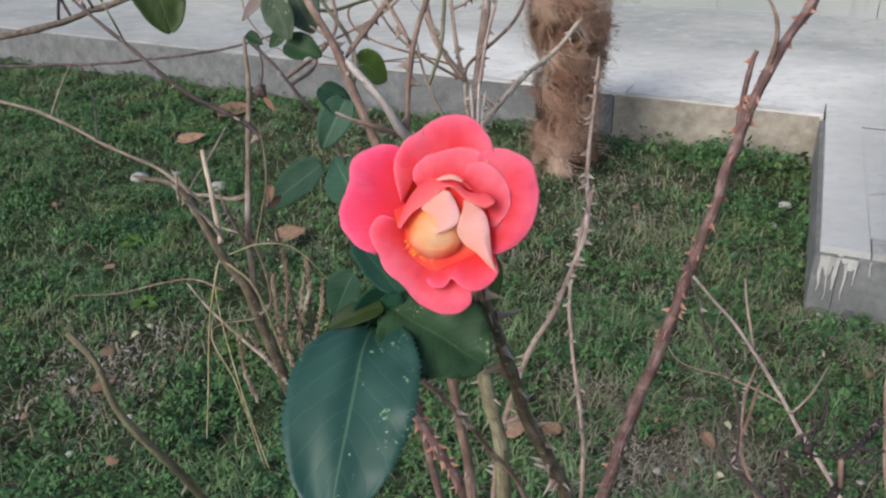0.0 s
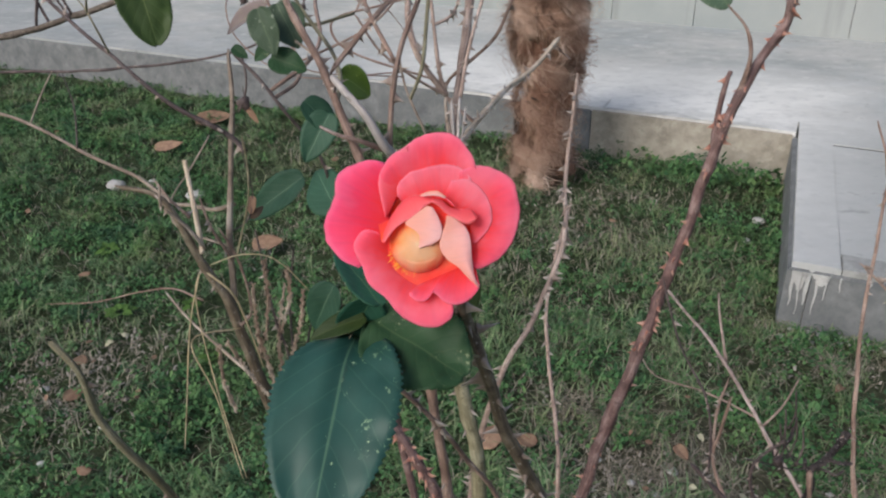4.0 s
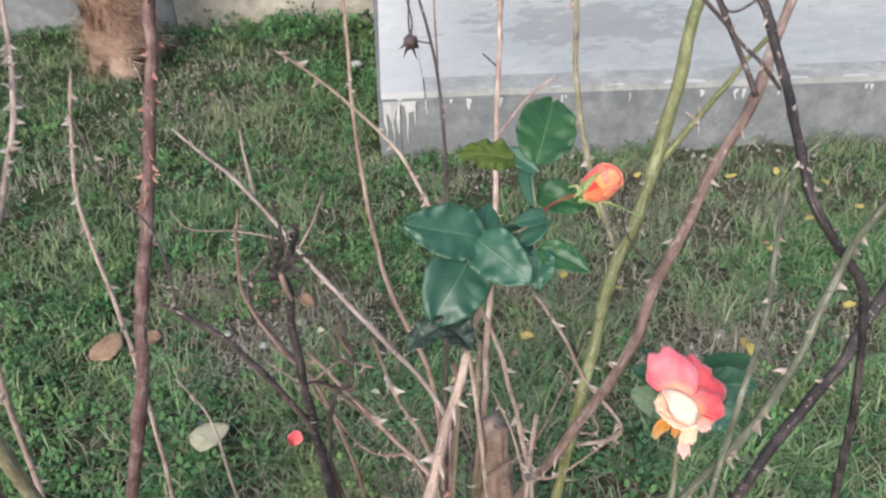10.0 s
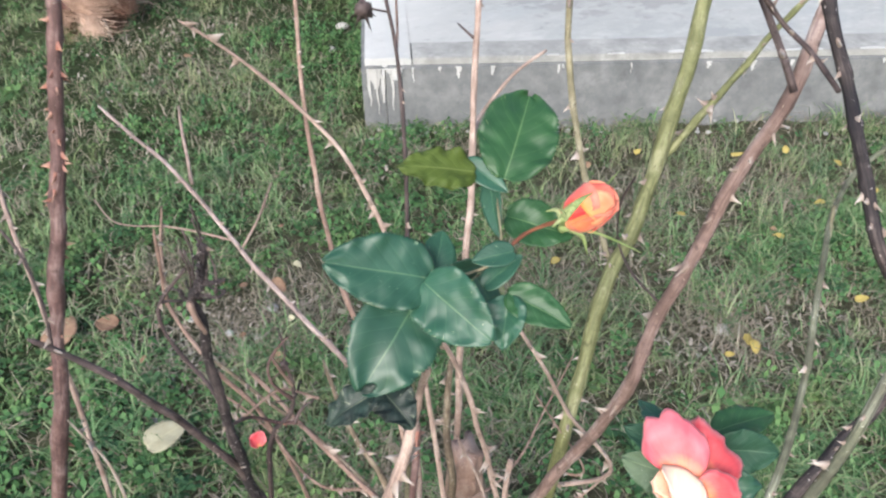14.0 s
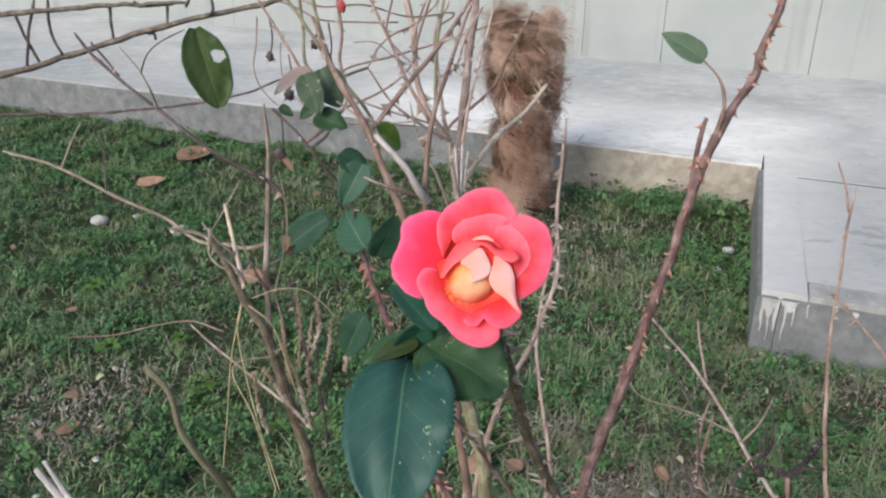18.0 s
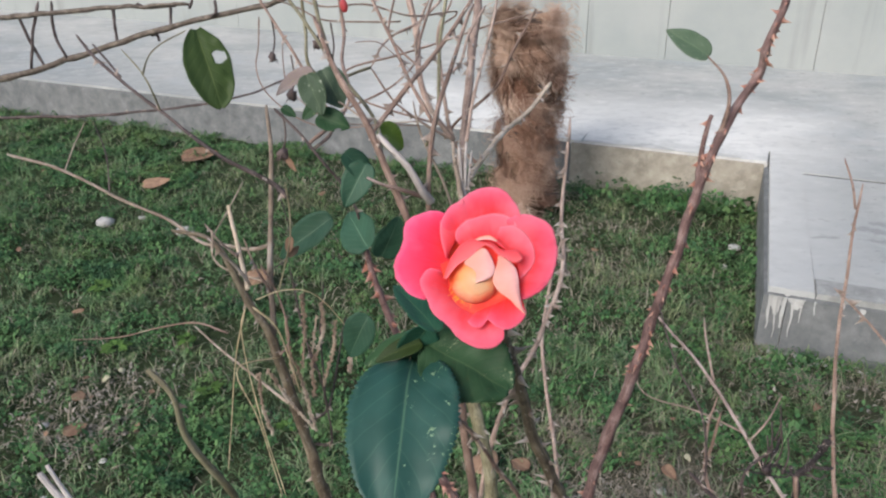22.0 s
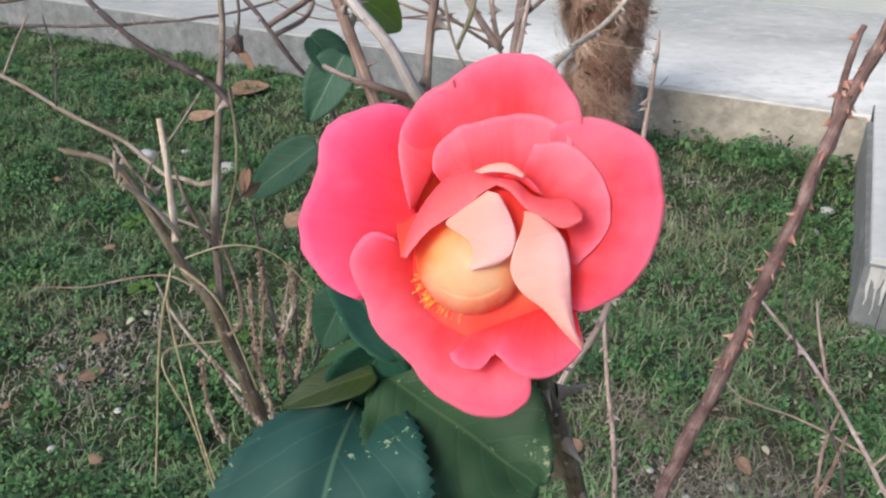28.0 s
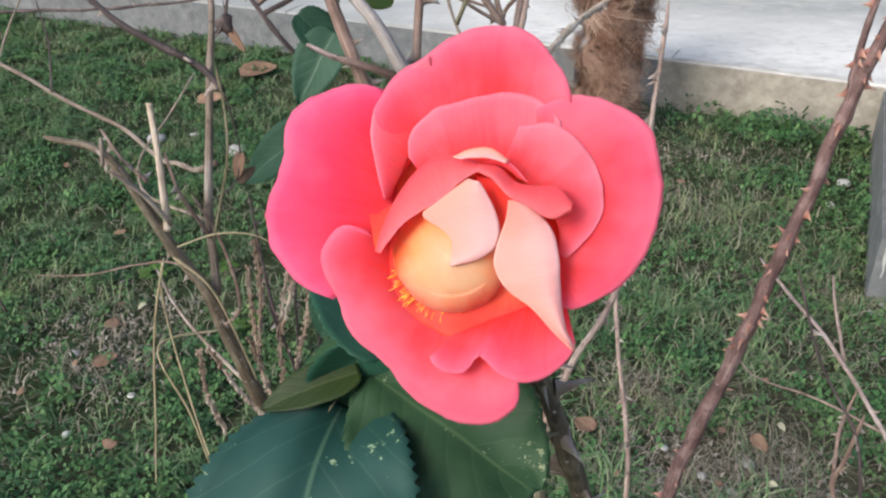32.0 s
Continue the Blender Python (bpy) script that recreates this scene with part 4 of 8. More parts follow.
# old leaf bases: split pale stubs that poke out of the fibre
for k in range(11):
    a = -math.pi / 2 + rng.uniform(-1.9, 1.9)
    z = rng.uniform(0.03, 0.75)
    r = palm_radius(z)
    p = Vector((PX + r * 0.9 * math.cos(a), PY + r * 0.9 * math.sin(a), z))
    d = Vector((math.cos(a), math.sin(a), rng.uniform(-0.3, 0.7))).normalized()
    ln = rng.uniform(0.05, 0.11)
    side = Vector((-math.sin(a), math.cos(a), rng.uniform(-0.4, 0.4)))
    path = spline([p, p + d * ln * 0.5 + side * 0.01, p + d * ln + side * rng.uniform(-0.05, 0.05)], 3)
    ob = raw("leaf_base", *tube(path, [0.010 * (1 - 0.85 * i / (len(path) - 1)) for i in range(len(path))], 5), BARK_GREY if k % 3 else BARK_DARK, palm)


# dry frond stubs splayed round the foot
for k in range(8):
    a = rng.uniform(0, 2 * math.pi)
    out = Vector((math.cos(a), math.sin(a), 0))
    side = Vector((-math.sin(a), math.cos(a), 0))
    z, ln, w = rng.uniform(0.06, 0.16), rng.uniform(0.05, 0.12), rng.uniform(0.004, 0.009)
    drift = rng.uniform(-0.08, 0.08)
    path = spline([Vector((PX, PY, z)) + out * 0.12, Vector((PX, PY, z * 0.75)) + out * (0.14 + ln * 0.5) + side * drift * 0.4, Vector((PX, PY, 0.02)) + out * (0.14 + ln) + side * drift], 4)
    vs, fs = [], []
    for i, p in enumerate(path):
        ww = w * (1 - 0.8 * i / (len(path) - 1))
        vs += [p - side * ww, p + Vector((0, 0, 0.35 * ww)), p + side * ww]
    for i in range(len(path) - 1):
        fs += [(3 * i, 3 * i + 1, 3 * i + 4, 3 * i + 3), (3 * i + 1, 3 * i + 2, 3 * i + 5, 3 * i + 4)]
    fr = raw("dry_frond", vs, fs, (BARK_PALE, BARK_GREY, BARK_BROWN)[k % 3], palm)
    fr.modifiers.new("thick", "SOLIDIFY").thickness = 0.0015


# ---- roses ----
def rose_frame(at, toward, spin=0.0):
    z = (Vector(toward) - Vector(at)).normalized()
    x = Vector((0, 0, 1)).cross(z).normalized()
    y = z.cross(x)
    return Matrix.Translation(at) @ Matrix((x, y, z)).transposed().to_4x4() @ Matrix.Rotation(radians(spin), 4, "Z")


def petal(flower, m, unit, mid, half, radii, r_in, z_in, z_out, power, material, roll=0.0, ruffle=5.0, cx=0.0, cy=0.0, cup=0.0, name="petal"):
    """One petal in polar form: mid and half width in degrees, radii of its rim from one edge to the other,
    rising from z_in at the claw to z_out at the rim; roll turns the rim back."""
    nu, ns = 16, 20
    seed = Vector((rng.uniform(0, 90), rng.uniform(0, 90), 0))
    verts, uvs, faces = [], [], []
    for k in range(nu + 1):
        u = k / nu
        for j in range(ns + 1):
            s = 2 * j / ns - 1
            pos = (s * 0.5 + 0.5) * (len(radii) - 1)
            i0 = min(int(pos), len(radii) - 2)
            tt = pos - i0
            tt = tt * tt * (3 - 2 * tt)
            rim = radii[i0] * (1 - tt) + radii[i0 + 1] * tt
            rim *= 1 - 0.10 * abs(s) ** 6
            spread = math.sin(min(1.0, u * 1.25 + 0.12) * math.pi / 2)
            ang = radians(mid - s * half * spread)
            r = r_in + (rim - r_in) * u
            r += ruffle * 0.45 * noise.noise(seed + Vector((s * 3.2, u, 0))) * u ** 3
            z = z_in + (z_out - z_in) * u ** power
            z += cup * (s * s) * u
            z += ruffle * noise.noise(seed + Vector((s * 2.6, u * 1.3, 5))) * u ** 2
            if roll:
                z -= roll * max(0.0, u - 0.62) ** 2 / 0.144
            verts.append(m @ (Vector((cx + r * math.cos(ang), cy + r * math.sin(ang), z)) * unit))
            uvs.append((s * 0.5 + 0.5, u))
    w = ns + 1
    for k in range(nu):
        for j in range(ns):
            faces.append((k * w + j, k * w + j + 1, (k + 1) * w + j + 1, (k + 1) * w + j))
    ob = raw(name, verts, faces, material, flower, uvs)
    mod = ob.modifiers.new("thick", "SOLIDIFY")
    mod.thickness = 0.0005
    return ob


def heart(flower, m, unit, cx, cy, r, z, material, squash=0.85, name="petal"):
    """The closed bud of inner petals: an egg with spiral seams."""
    verts, uvs, faces = [], [], []
    nu, ns = 18, 28
    for k in range(nu + 1):
        p = math.pi * 0.5 * (1 - 1.9 * k / nu)
        for j in range(ns):
            a = 2 * math.pi * j / ns
            rr = r * math.cos(p) * (1 + 0.05 * math.sin(3 * a + k * 0.5))
            verts.append(m @ (Vector((cx + rr * math.cos(a), cy + rr * math.sin(a) * 0.95, z + r * squash * math.sin(p))) * unit))
            uvs.append((j / ns, (1.0 - math.cos(p)) if p > 0 else 0.0))
    for k in range(nu):
        for j in range(ns):
            b = (j + 1) % ns
            faces.append((k * ns + j, k * ns + b, (k + 1) * ns + b, (k + 1) * ns + j))
    return raw(name, verts, faces, material, flower, uvs)


def shell(flower, m, unit, cx, cy, r, z, a0, a1, p0, p1, material, lift=1.0, squash=0.87, name="petal"):
    """A petal that lies on the heart: a patch of a slightly larger egg between two bearings and two heights."""
    verts, uvs, faces = [], [], []
    nu, ns = 12, 14
    for k in range(nu + 1):
        u = k / nu
        for j in range(ns + 1):
            s = j / ns
            a = radians(a0 + (a1 - a0) * s)
            p = radians(p0 + (p1 - p0) * u * (1 - 0.25 * (2 * s - 1) ** 2))
            q = r * (1.0 + 0.07 * lift * (1 + 0.5 * u))
            verts.append(m @ (Vector((cx + q * math.cos(p) * math.cos(a), cy + q * math.cos(p) * math.sin(a), z + q * squash * math.sin(p))) * unit))
            uvs.append((s, (1.0 - math.cos(p)) if p > 0 else 0.0))
    w = ns + 1
    for k in range(nu):
        for j in range(ns):
            faces.append((k * w + j, k * w + j + 1, (k + 1) * w + j + 1, (k + 1) * w + j))
    ob = raw(name, verts, faces, material, flower, uvs)
    mod = ob.modifiers.new("thick", "SOLIDIFY")
    mod.thickness = 0.0003
    return ob


def part_empty(name, parent, label):
    e = new(name)
    e.empty_display_size = 0.02
    e.parent = parent
    e.matrix_parent_inverse = Matrix.Translation(parent.matrix_basis.translation).inverted()
    e["label"] = label
    return e


def red_bud(bush, foot, tip, r):
    path = spline([foot, tuple((Vector(foot) + Vector(tip)) / 2), tip], 5)
    n = len(path)
    return raw("red_bud", *tube(path, [r * (0.3 + math.sin(math.pi * (0.1 + 0.8 * k / (n - 1)))) * 0.6 for k in range(n)], 10), PETAL_RED, bush)


def bud(bush, foot, tip):
    """A half-open bud: wrapped petals over a green cup with hanging sepals."""
    foot, tip = Vector(foot), Vector(tip)
    axis = (tip - foot).normalized()
    x = axis.orthogonal().normalized()
    y = axis.cross(x)
    ln = (tip - foot).length
    prof = ((0.0, 0.12), (0.08, 0.23), (0.25, 0.30), (0.45, 0.32), (0.65, 0.30), (0.82, 0.235), (0.95, 0.14), (1.0, 0.04))
    verts, uvs, faces = [], [], []
    ns = 20
    for k, (h, r) in enumerate(prof):
        for j in range(ns):
            a = 2 * math.pi * j / ns
            rr = r * ln * (1 + 0.06 * math.sin(2 * a + k))
            verts.append(foot + axis * (h * ln) + (x * math.cos(a) + y * math.sin(a)) * rr)
            uvs.append((j / ns, 0.25 + 0.7 * h))
    for k in range(len(prof) - 1):
        for j in range(ns):
            b = (j + 1) % ns
            faces.append((k * ns + j, k * ns + b, (k + 1) * ns + b, (k + 1) * ns + j))
    ob = raw("bud", verts, faces, PETAL_BUD, bush, uvs)
    ob["label"] = "orange-red half-open rosebud"
    for k in range(3):
        a0 = k * 2.1
        vs, us, fs = [], [], []
        for i in range(8):
            u = i / 7
            for j in range(9):
                s = j / 8 * 2 - 1
                a = a0 + s * 0.95 + u * 0.5
                h = 0.10 + (0.84 - 0.09 * k) * u * (1 - 0.16 * s * s)
                r = np.interp(h, [p[0] for p in prof], [p[1] for p in prof]) * (1.06 + 0.025 * k) + 0.012 * u + 0.05 * u ** 6
                vs.append(foot + axis * (h * ln) + (x * math.cos(a) + y * math.sin(a)) * float(r) * ln)
                us.append((j / 8, 0.3 + 0.7 * u))
        for i in range(7):
            for j in range(8):
                fs.append((i * 9 + j, i * 9 + j + 1, (i + 1) * 9 + j + 1, (i + 1) * 9 + j))
        p = raw("petal", vs, fs, (PETAL_PEACH, PETAL_SCARLET, PETAL_BUD)[k], ob, us)
        p.modifiers.new("thick", "SOLIDIFY").thickness = 0.0005
        p.matrix_parent_inverse = Matrix.Identity(4)
    def facing(d):
        d = Vector(d)
        return math.atan2(d.dot(y), d.dot(x))

    for name, material, a0, half, h0, h1, grow, flare in (
        ("petal", PETAL_PEACH, facing((-0.15, -0.7, 0.7)), 0.75, 0.50, 0.97, 1.16, 0.07),
        ("petal", PETAL_BUD, facing((0.7, -0.6, 0.1)), 0.9, 0.42, 0.93, 1.20, 0.08),
        ("petal", PETAL_SCARLET, facing((0.8, 0.0, -0.5)), 1.0, 0.20, 0.98, 1.24, 0.10),
        ("sepal", SEPAL, facing((-0.7, -0.3, 0.7)), 0.30, -0.02, 0.86, 1.22, 0.0),
    ):
        vs, us, fs = [], [], []
        for i in range(9):
            u = i / 8
            for j in range(9):
                q = j / 8 * 2 - 1
                wide = half * (1.0 - 0.9 * u ** 2 if name == "sepal" else 1.0)
                h = h0 + (h1 - h0) * u * (1 - 0.18 * q * q)
                r = float(np.interp(h, [p[0] for p in prof], [p[1] for p in prof])) * grow + flare * u ** 5
                a = a0 + q * wide + (0.35 * u if name == "petal" else 0.0)
                vs.append(foot + axis * (h * ln) + (x * math.cos(a) + y * math.sin(a)) * r * ln)
                us.append((j / 8, 0.25 + 0.75 * u))
        for i in range(8):
            for j in range(8):
                fs.append((i * 9 + j, i * 9 + j + 1, (i + 1) * 9 + j + 1, (i + 1) * 9 + j))
        p = raw(name, vs, fs, material, ob, us)
        p.modifiers.new("thick", "SOLIDIFY").thickness = 0.0004
        p.matrix_parent_inverse = Matrix.Identity(4)
    cup = raw("calyx", *tube([foot - axis * 0.006, foot - axis * 0.001, foot + axis * 0.003], [0.0022, 0.0046, 0.0052], 10), SEPAL, ob)
    cup.matrix_parent_inverse = Matrix.Identity(4)
    for k, (dx, dy, l) in enumerate(((0.9, 0.2, 0.026), (0.3, -0.9, 0.02), (-0.8, 0.4, 0.016), (-0.2, 0.9, 0.018))):
        d = (x * dx + y * dy).normalized()
        path = spline([foot + d * 0.004, foot + d * l * 0.6 + axis * 0.002, foot + d * l + Vector((0, 0, -0.006))], 4)
        n = len(path)
        s = raw("sepal", *tube(path, [0.0024 * (1 - i / n) + 0.0003 for i in range(n)], 5), SEPAL, ob)
        s.matrix_parent_inverse = Matrix.Identity(4)
    return ob


PETAL_BUD = petal_material("petal_bud", (0.95, 0.24, 0.09), (0.88, 0.08, 0.08), (0.95, 0.50, 0.18), edge_at=0.94, lip=(0.95, 0.50, 0.32))

main_bush = thing("rose_bush", (0.06, 0.66, 0), "bare rose bush carrying one open coral rose", "rose bush", "rose bushes")
red_bush = thing("rose_bush", (0.25, 0.85, 0), "leafless rose bush with one thick red cane", "rose bush", "rose bushes")
bud_bush = thing("rose_bush", (0.58, 0.52, 0), "thorny rose bush with a bud and a fading rose", "rose bush", "rose bushes")
weed_bush = thing("dry_shrub", (-0.1, 0.72, 0), "dry grey shrub with cut stubs and straw", "shrub")
wild_shrub = thing("bare_shrub", (-2.5, 2.9, 0), "bare shrub with long grey branches", "shrub")

# the tall red cane and its neighbours
cane(red_bush, BARK_RED, [(0.437, 0.963, 1.454), (0.428, 0.947, 1.399), (0.409, 0.938, 1.335), (0.405, 0.948, 1.299), (0.363, 0.924, 1.224), (0.337, 0.914, 1.140), (0.314, 0.903, 1.042), (0.288, 0.892, 0.945), (0.268, 0.870, 0.867), (0.237, 0.857, 0.767), (0.190, 0.824, 0.594), (0.085, 0.848, 0.214), (0.020, 0.900, -0.020)], 0.0044, 0.0103, thorn=108, size=1.02, label="thick reddish cane with orange thorns")
cane(red_bush, BARK_RED, [(0.344, 0.927, 1.244), (0.336, 0.921, 1.193), (0.335, 0.916, 1.143)], 0.0031, 0.0040, thorn=9, size=1.02, cut=True)
cane(red_bush, BARK_BROWN, [(0.333, 0.949, 1.320), (0.358, 0.937, 1.293), (0.365, 0.924, 1.265), (0.358, 0.923, 1.217)], 0.0011, 0.0036)
leaf(red_bush, LEAF_FADED, (0.336, 0.949, 1.320), (0.279, 0.963, 1.352), 0.0330, (0.086, -0.865, 0.494), fold=0.25, curl=0.12)
cane(red_bush, BARK_PALE, [(0.168, 1.083, 1.194), (0.155, 0.995, 1.057), (0.153, 0.906, 1.021), (0.125, 0.850, 0.947), (0.075, 0.805, 0.857), (0.046, 0.804, 0.737), (0.017, 0.791, 0.270), (0.030, 0.780, -0.020)], 0.0026, 0.0048, thorn=80, size=1.25)
cane(red_bush, BARK_PALE, [(0.188, 1.277, 0.899), (0.161, 1.225, 0.800), (0.148, 1.155, 0.720), (0.161, 1.073, 0.633), (0.175, 0.993, 0.549), (0.166, 0.950, 0.215), (0.140, 1.000, -0.020)], 0.0026, 0.0042, thorn=40, size=1.1)
cane(red_bush, BARK_ROSE, [(0.318, 1.052, 0.872), (0.401, 0.927, 0.809), (0.459, 0.815, 0.736), (0.518, 0.749, 0.657), (0.596, 0.680, 0.524), (0.579, 0.688, 0.199), (0.500, 0.750, -0.020)], 0.0020, 0.0047, thorn=28, size=0.82)
cane(red_bush, BARK_PALE, [(0.414, 1.057, 0.850), (0.409, 0.994, 0.823), (0.407, 0.934, 0.804)], 0.0017, 0.0023)
cane(red_bush, BARK_PALE, [(0.499, 0.888, 0.814), (0.469, 0.854, 0.784), (0.446, 0.845, 0.757)], 0.0013, 0.0019)
cane(red_bush, BARK_PALE, [(0.286, 0.981, 0.781), (0.306, 0.942, 0.767), (0.364, 0.903, 0.772), (0.395, 0.883, 0.771), (0.437, 0.857, 0.763)], 0.0010, 0.0016)
cane(red_bush, BARK_BROWN, [(0.552, 0.970, 1.170), (0.561, 0.947, 1.137), (0.568, 0.937, 1.104)], 0.0012, 0.0018)
cane(red_bush, BARK_BROWN, [(0.574, 0.945, 1.140), (0.556, 0.895, 1.031), (0.547, 0.858, 0.947), (0.540, 0.797, 0.824), (0.551, 0.745, 0.706), (0.584, 0.697, 0.585), (0.585, 0.682, 0.217), (0.550, 0.720, -0.020)], 0.0018, 0.0043, thorn=21, size=0.71)
cane(red_bush, BARK_DARK, [(0.584, 0.806, 1.195), (0.599, 0.782, 1.164), (0.609, 0.745, 1.109), (0.611, 0.711, 1.055), (0.596, 0.645, 0.940), (0.570, 0.591, 0.800), (0.558, 0.571, 0.299), (0.580, 0.620, -0.020)], 0.0010, 0.0030, thorn=14, size=0.71)
cane(red_bush, BARK_DARK, [(0.621, 0.781, 1.173), (0.605, 0.766, 1.141)], 0.0008, 0.0010)
cane(red_bush, BARK_DARK, [(0.605, 0.766, 1.141), (0.596, 0.753, 1.116), (0.591, 0.737, 1.087), (0.595, 0.732, 1.081), (0.610, 0.725, 1.077)], 0.0010, 0.0010)
dry_hip(red_bush, (0.589, 0.733, 1.080), 0.011)
cane(red_bush, BARK_BROWN, [(0.656, 0.817, 1.169), (0.638, 0.786, 1.110), (0.620, 0.731, 1.053), (0.616, 0.721, 1.047), (0.610, 0.705, 1.045)], 0.0011, 0.0013)
cane(red_bush, BARK_PALE, [(0.820, 0.954, 1.197), (0.797, 0.920, 1.131), (0.779, 0.898, 1.086), (0.746, 0.839, 0.975), (0.713, 0.767, 0.841), (0.686, 0.719, 0.710), (0.656, 0.680, 0.264), (0.660, 0.700, -0.020)], 0.0027, 0.0049, thorn=28, size=0.92)
cane(red_bush, BARK_PALE, [(0.869, 1.006, 1.195), (0.822, 0.989, 1.148), (0.808, 0.969, 1.137), (0.799, 0.923, 1.137)], 0.0016, 0.0025)
cane(red_bush, BARK_PALE, [(0.724, 0.790, 0.884), (0.742, 0.819, 0.885), (0.758, 0.833, 0.892), (0.798, 0.849, 0.917), (0.848, 0.859, 0.939)], 0.0025, 0.0019)
cane(red_bush, BARK_DARK, [(0.730, 0.856, 0.994), (0.745, 0.842, 0.979)], 0.0012, 0.0018)

# the bush that carries the open rose
cane(main_bush, BARK_STEM, [(0.0342, 0.296, 1.327), (0.044, 0.300, 1.300), (0.053, 0.302, 1.278), (0.058, 0.319, 1.250), (0.065, 0.320, 1.229), (0.077, 0.342, 1.163), (0.098, 0.357, 1.101), (0.112, 0.368, 1.056), (0.159, 0.464, 0.397), (0.130, 0.500, -0.020)], 0.0019, 0.0062, thorn=52, size=1.3, label="brown rose stem with pale thorns")
cane(main_bush, BARK_OLIVE, [(0.019, 0.828, 1.103), (0.031, 0.783, 1.053), (0.017, 0.684, 0.984), (0.025, 0.670, 0.946), (0.042, 0.655, 0.885), (0.055, 0.648, 0.764), (0.068, 0.679, 0.278), (0.060, 0.720, -0.020)], 0.0070, 0.0095, thorn=10, size=1.02)
cane(main_bush, BARK_BROWN, [(0.003, 0.332, 1.204), (0.007, 0.338, 1.191), (0.030, 0.345, 1.158), (0.051, 0.373, 1.099), (0.081, 0.401, 1.019), (0.147, 0.500, 0.388), (0.130, 0.520, -0.020)], 0.0011, 0.0030, thorn=14, size=0.82)
cane(main_bush, BARK_RED, [(-0.036, 0.536, 0.999), (-0.010, 0.519, 0.962), (0.018, 0.518, 0.912), (0.094, 0.587, 0.347), (0.060, 0.660, -0.020)], 0.0047, 0.0069, thorn=61, size=0.82)
cane(main_bush, BARK_BROWN, [(-0.107, 0.520, 1.445), (-0.079, 0.487, 1.397), (-0.053, 0.460, 1.362), (-0.029, 0.438, 1.312), (-0.008, 0.424, 1.258), (0.008, 0.426, 1.191), (0.020, 0.434, 1.114), (0.032, 0.444, 0.996), (0.053, 0.532, 0.366), (0.050, 0.600, -0.020)], 0.0022, 0.0049, thorn=32, size=0.71)
cane(main_bush, BARK_BROWN, [(-0.053, 0.472, 1.362), (-0.026, 0.499, 1.394), (0.007, 0.540, 1.429), (0.028, 0.577, 1.457)], 0.0026, 0.0016, thorn=16, size=0.71)
cane(main_bush, BARK_WHITE, [(-0.047, 0.451, 1.365), (-0.038, 0.443, 1.359), (-0.022, 0.432, 1.346), (-0.011, 0.433, 1.324), (-0.005, 0.439, 1.313)], 0.0022, 0.0035, label="grey dead side shoot")
cane(main_bush, BARK_MAUVE, [(-0.057, 0.445, 1.331), (-0.044, 0.439, 1.328), (-0.028, 0.433, 1.326), (-0.004, 0.440, 1.314)], 0.0012, 0.0022, cut=True)
cane(main_bush, BARK_BROWN, [(0.027, 0.531, 1.454), (0.010, 0.487, 1.412), (-0.002, 0.457, 1.373), (-0.007, 0.441, 1.316), (-0.002, 0.435, 1.258), (-0.003, 0.432, 1.252), (-0.005, 0.424, 1.246)], 0.0015, 0.0028, thorn=16, size=0.71)
cane(main_bush, BARK_BROWN, [(-0.064, 0.551, 1.460), (-0.038, 0.503, 1.426), (-0.025, 0.482, 1.403), (-0.005, 0.463, 1.374)], 0.0014, 0.0018, thorn=12, size=0.71)
cane(main_bush, BARK_PALE, [(0.021, 1.096, 1.382), (0.014, 1.028, 1.311), (0.008, 0.959, 1.238), (0.004, 0.872, 1.150), (0.019, 0.828, 1.103), (0.033, 0.787, 1.051)], 0.0060, 0.0064, thorn=43, size=1.02)
cane(main_bush, BARK_BROWN, [(0.103, 0.986, 1.376), (0.074, 0.971, 1.324), (0.051, 0.967, 1.273), (-0.014, 0.986, 1.204), (-0.012, 0.985, 1.183), (0.025, 0.974, 1.152)], 0.0016, 0.0029, thorn=14, size=0.82)
cane(main_bush, BARK_CUT, [(0.146, 1.221, 1.214), (0.102, 1.157, 1.177), (0.063, 1.083, 1.166), (0.021, 0.962, 1.151), (0.006, 0.880, 1.143)], 0.0034, 0.0044, thorn=36, size=1.02)
cane(main_bush, BARK_GREY, [(-0.008, 0.902, 1.214), (-0.004, 0.876, 1.182), (0.010, 0.837, 1.123), (0.028, 0.792, 1.061)], 0.0016, 0.0064)
cane(main_bush, BARK_GREY, [(-0.053, 0.806, 1.295), (-0.041, 0.769, 1.264), (-0.011, 0.717, 1.222), (0.007, 0.697, 1.177), (0.021, 0.698, 1.115), (0.025, 0.743, 1.025)], 0.0012, 0.0021)
cane(main_bush, BARK_RED, [(-0.088, 0.590, 1.197), (-0.077, 0.578, 1.170), (-0.061, 0.569, 1.128), (-0.050, 0.557, 1.101), (0.023, 0.601, 0.423), (0.000, 0.750, -0.020)], 0.0033, 0.0048, thorn=18, size=1.02)
cane(main_bush, BARK_OLIVE, [(-0.016, 0.917, 1.407), (-0.022, 0.874, 1.365), (-0.022, 0.826, 1.333), (-0.019, 0.753, 1.297), (-0.022, 0.747, 1.283), (-0.034, 0.756, 1.254)], 0.0023, 0.0019, thorn=7, size=0.71)
cane(main_bush, BARK_PALE, [(-0.073, 0.966, 1.400), (-0.059, 0.940, 1.344), (-0.051, 0.894, 1.294), (-0.038, 0.885, 1.262), (-0.008, 0.902, 1.214)], 0.0046, 0.0040, thorn=9, size=1.02)
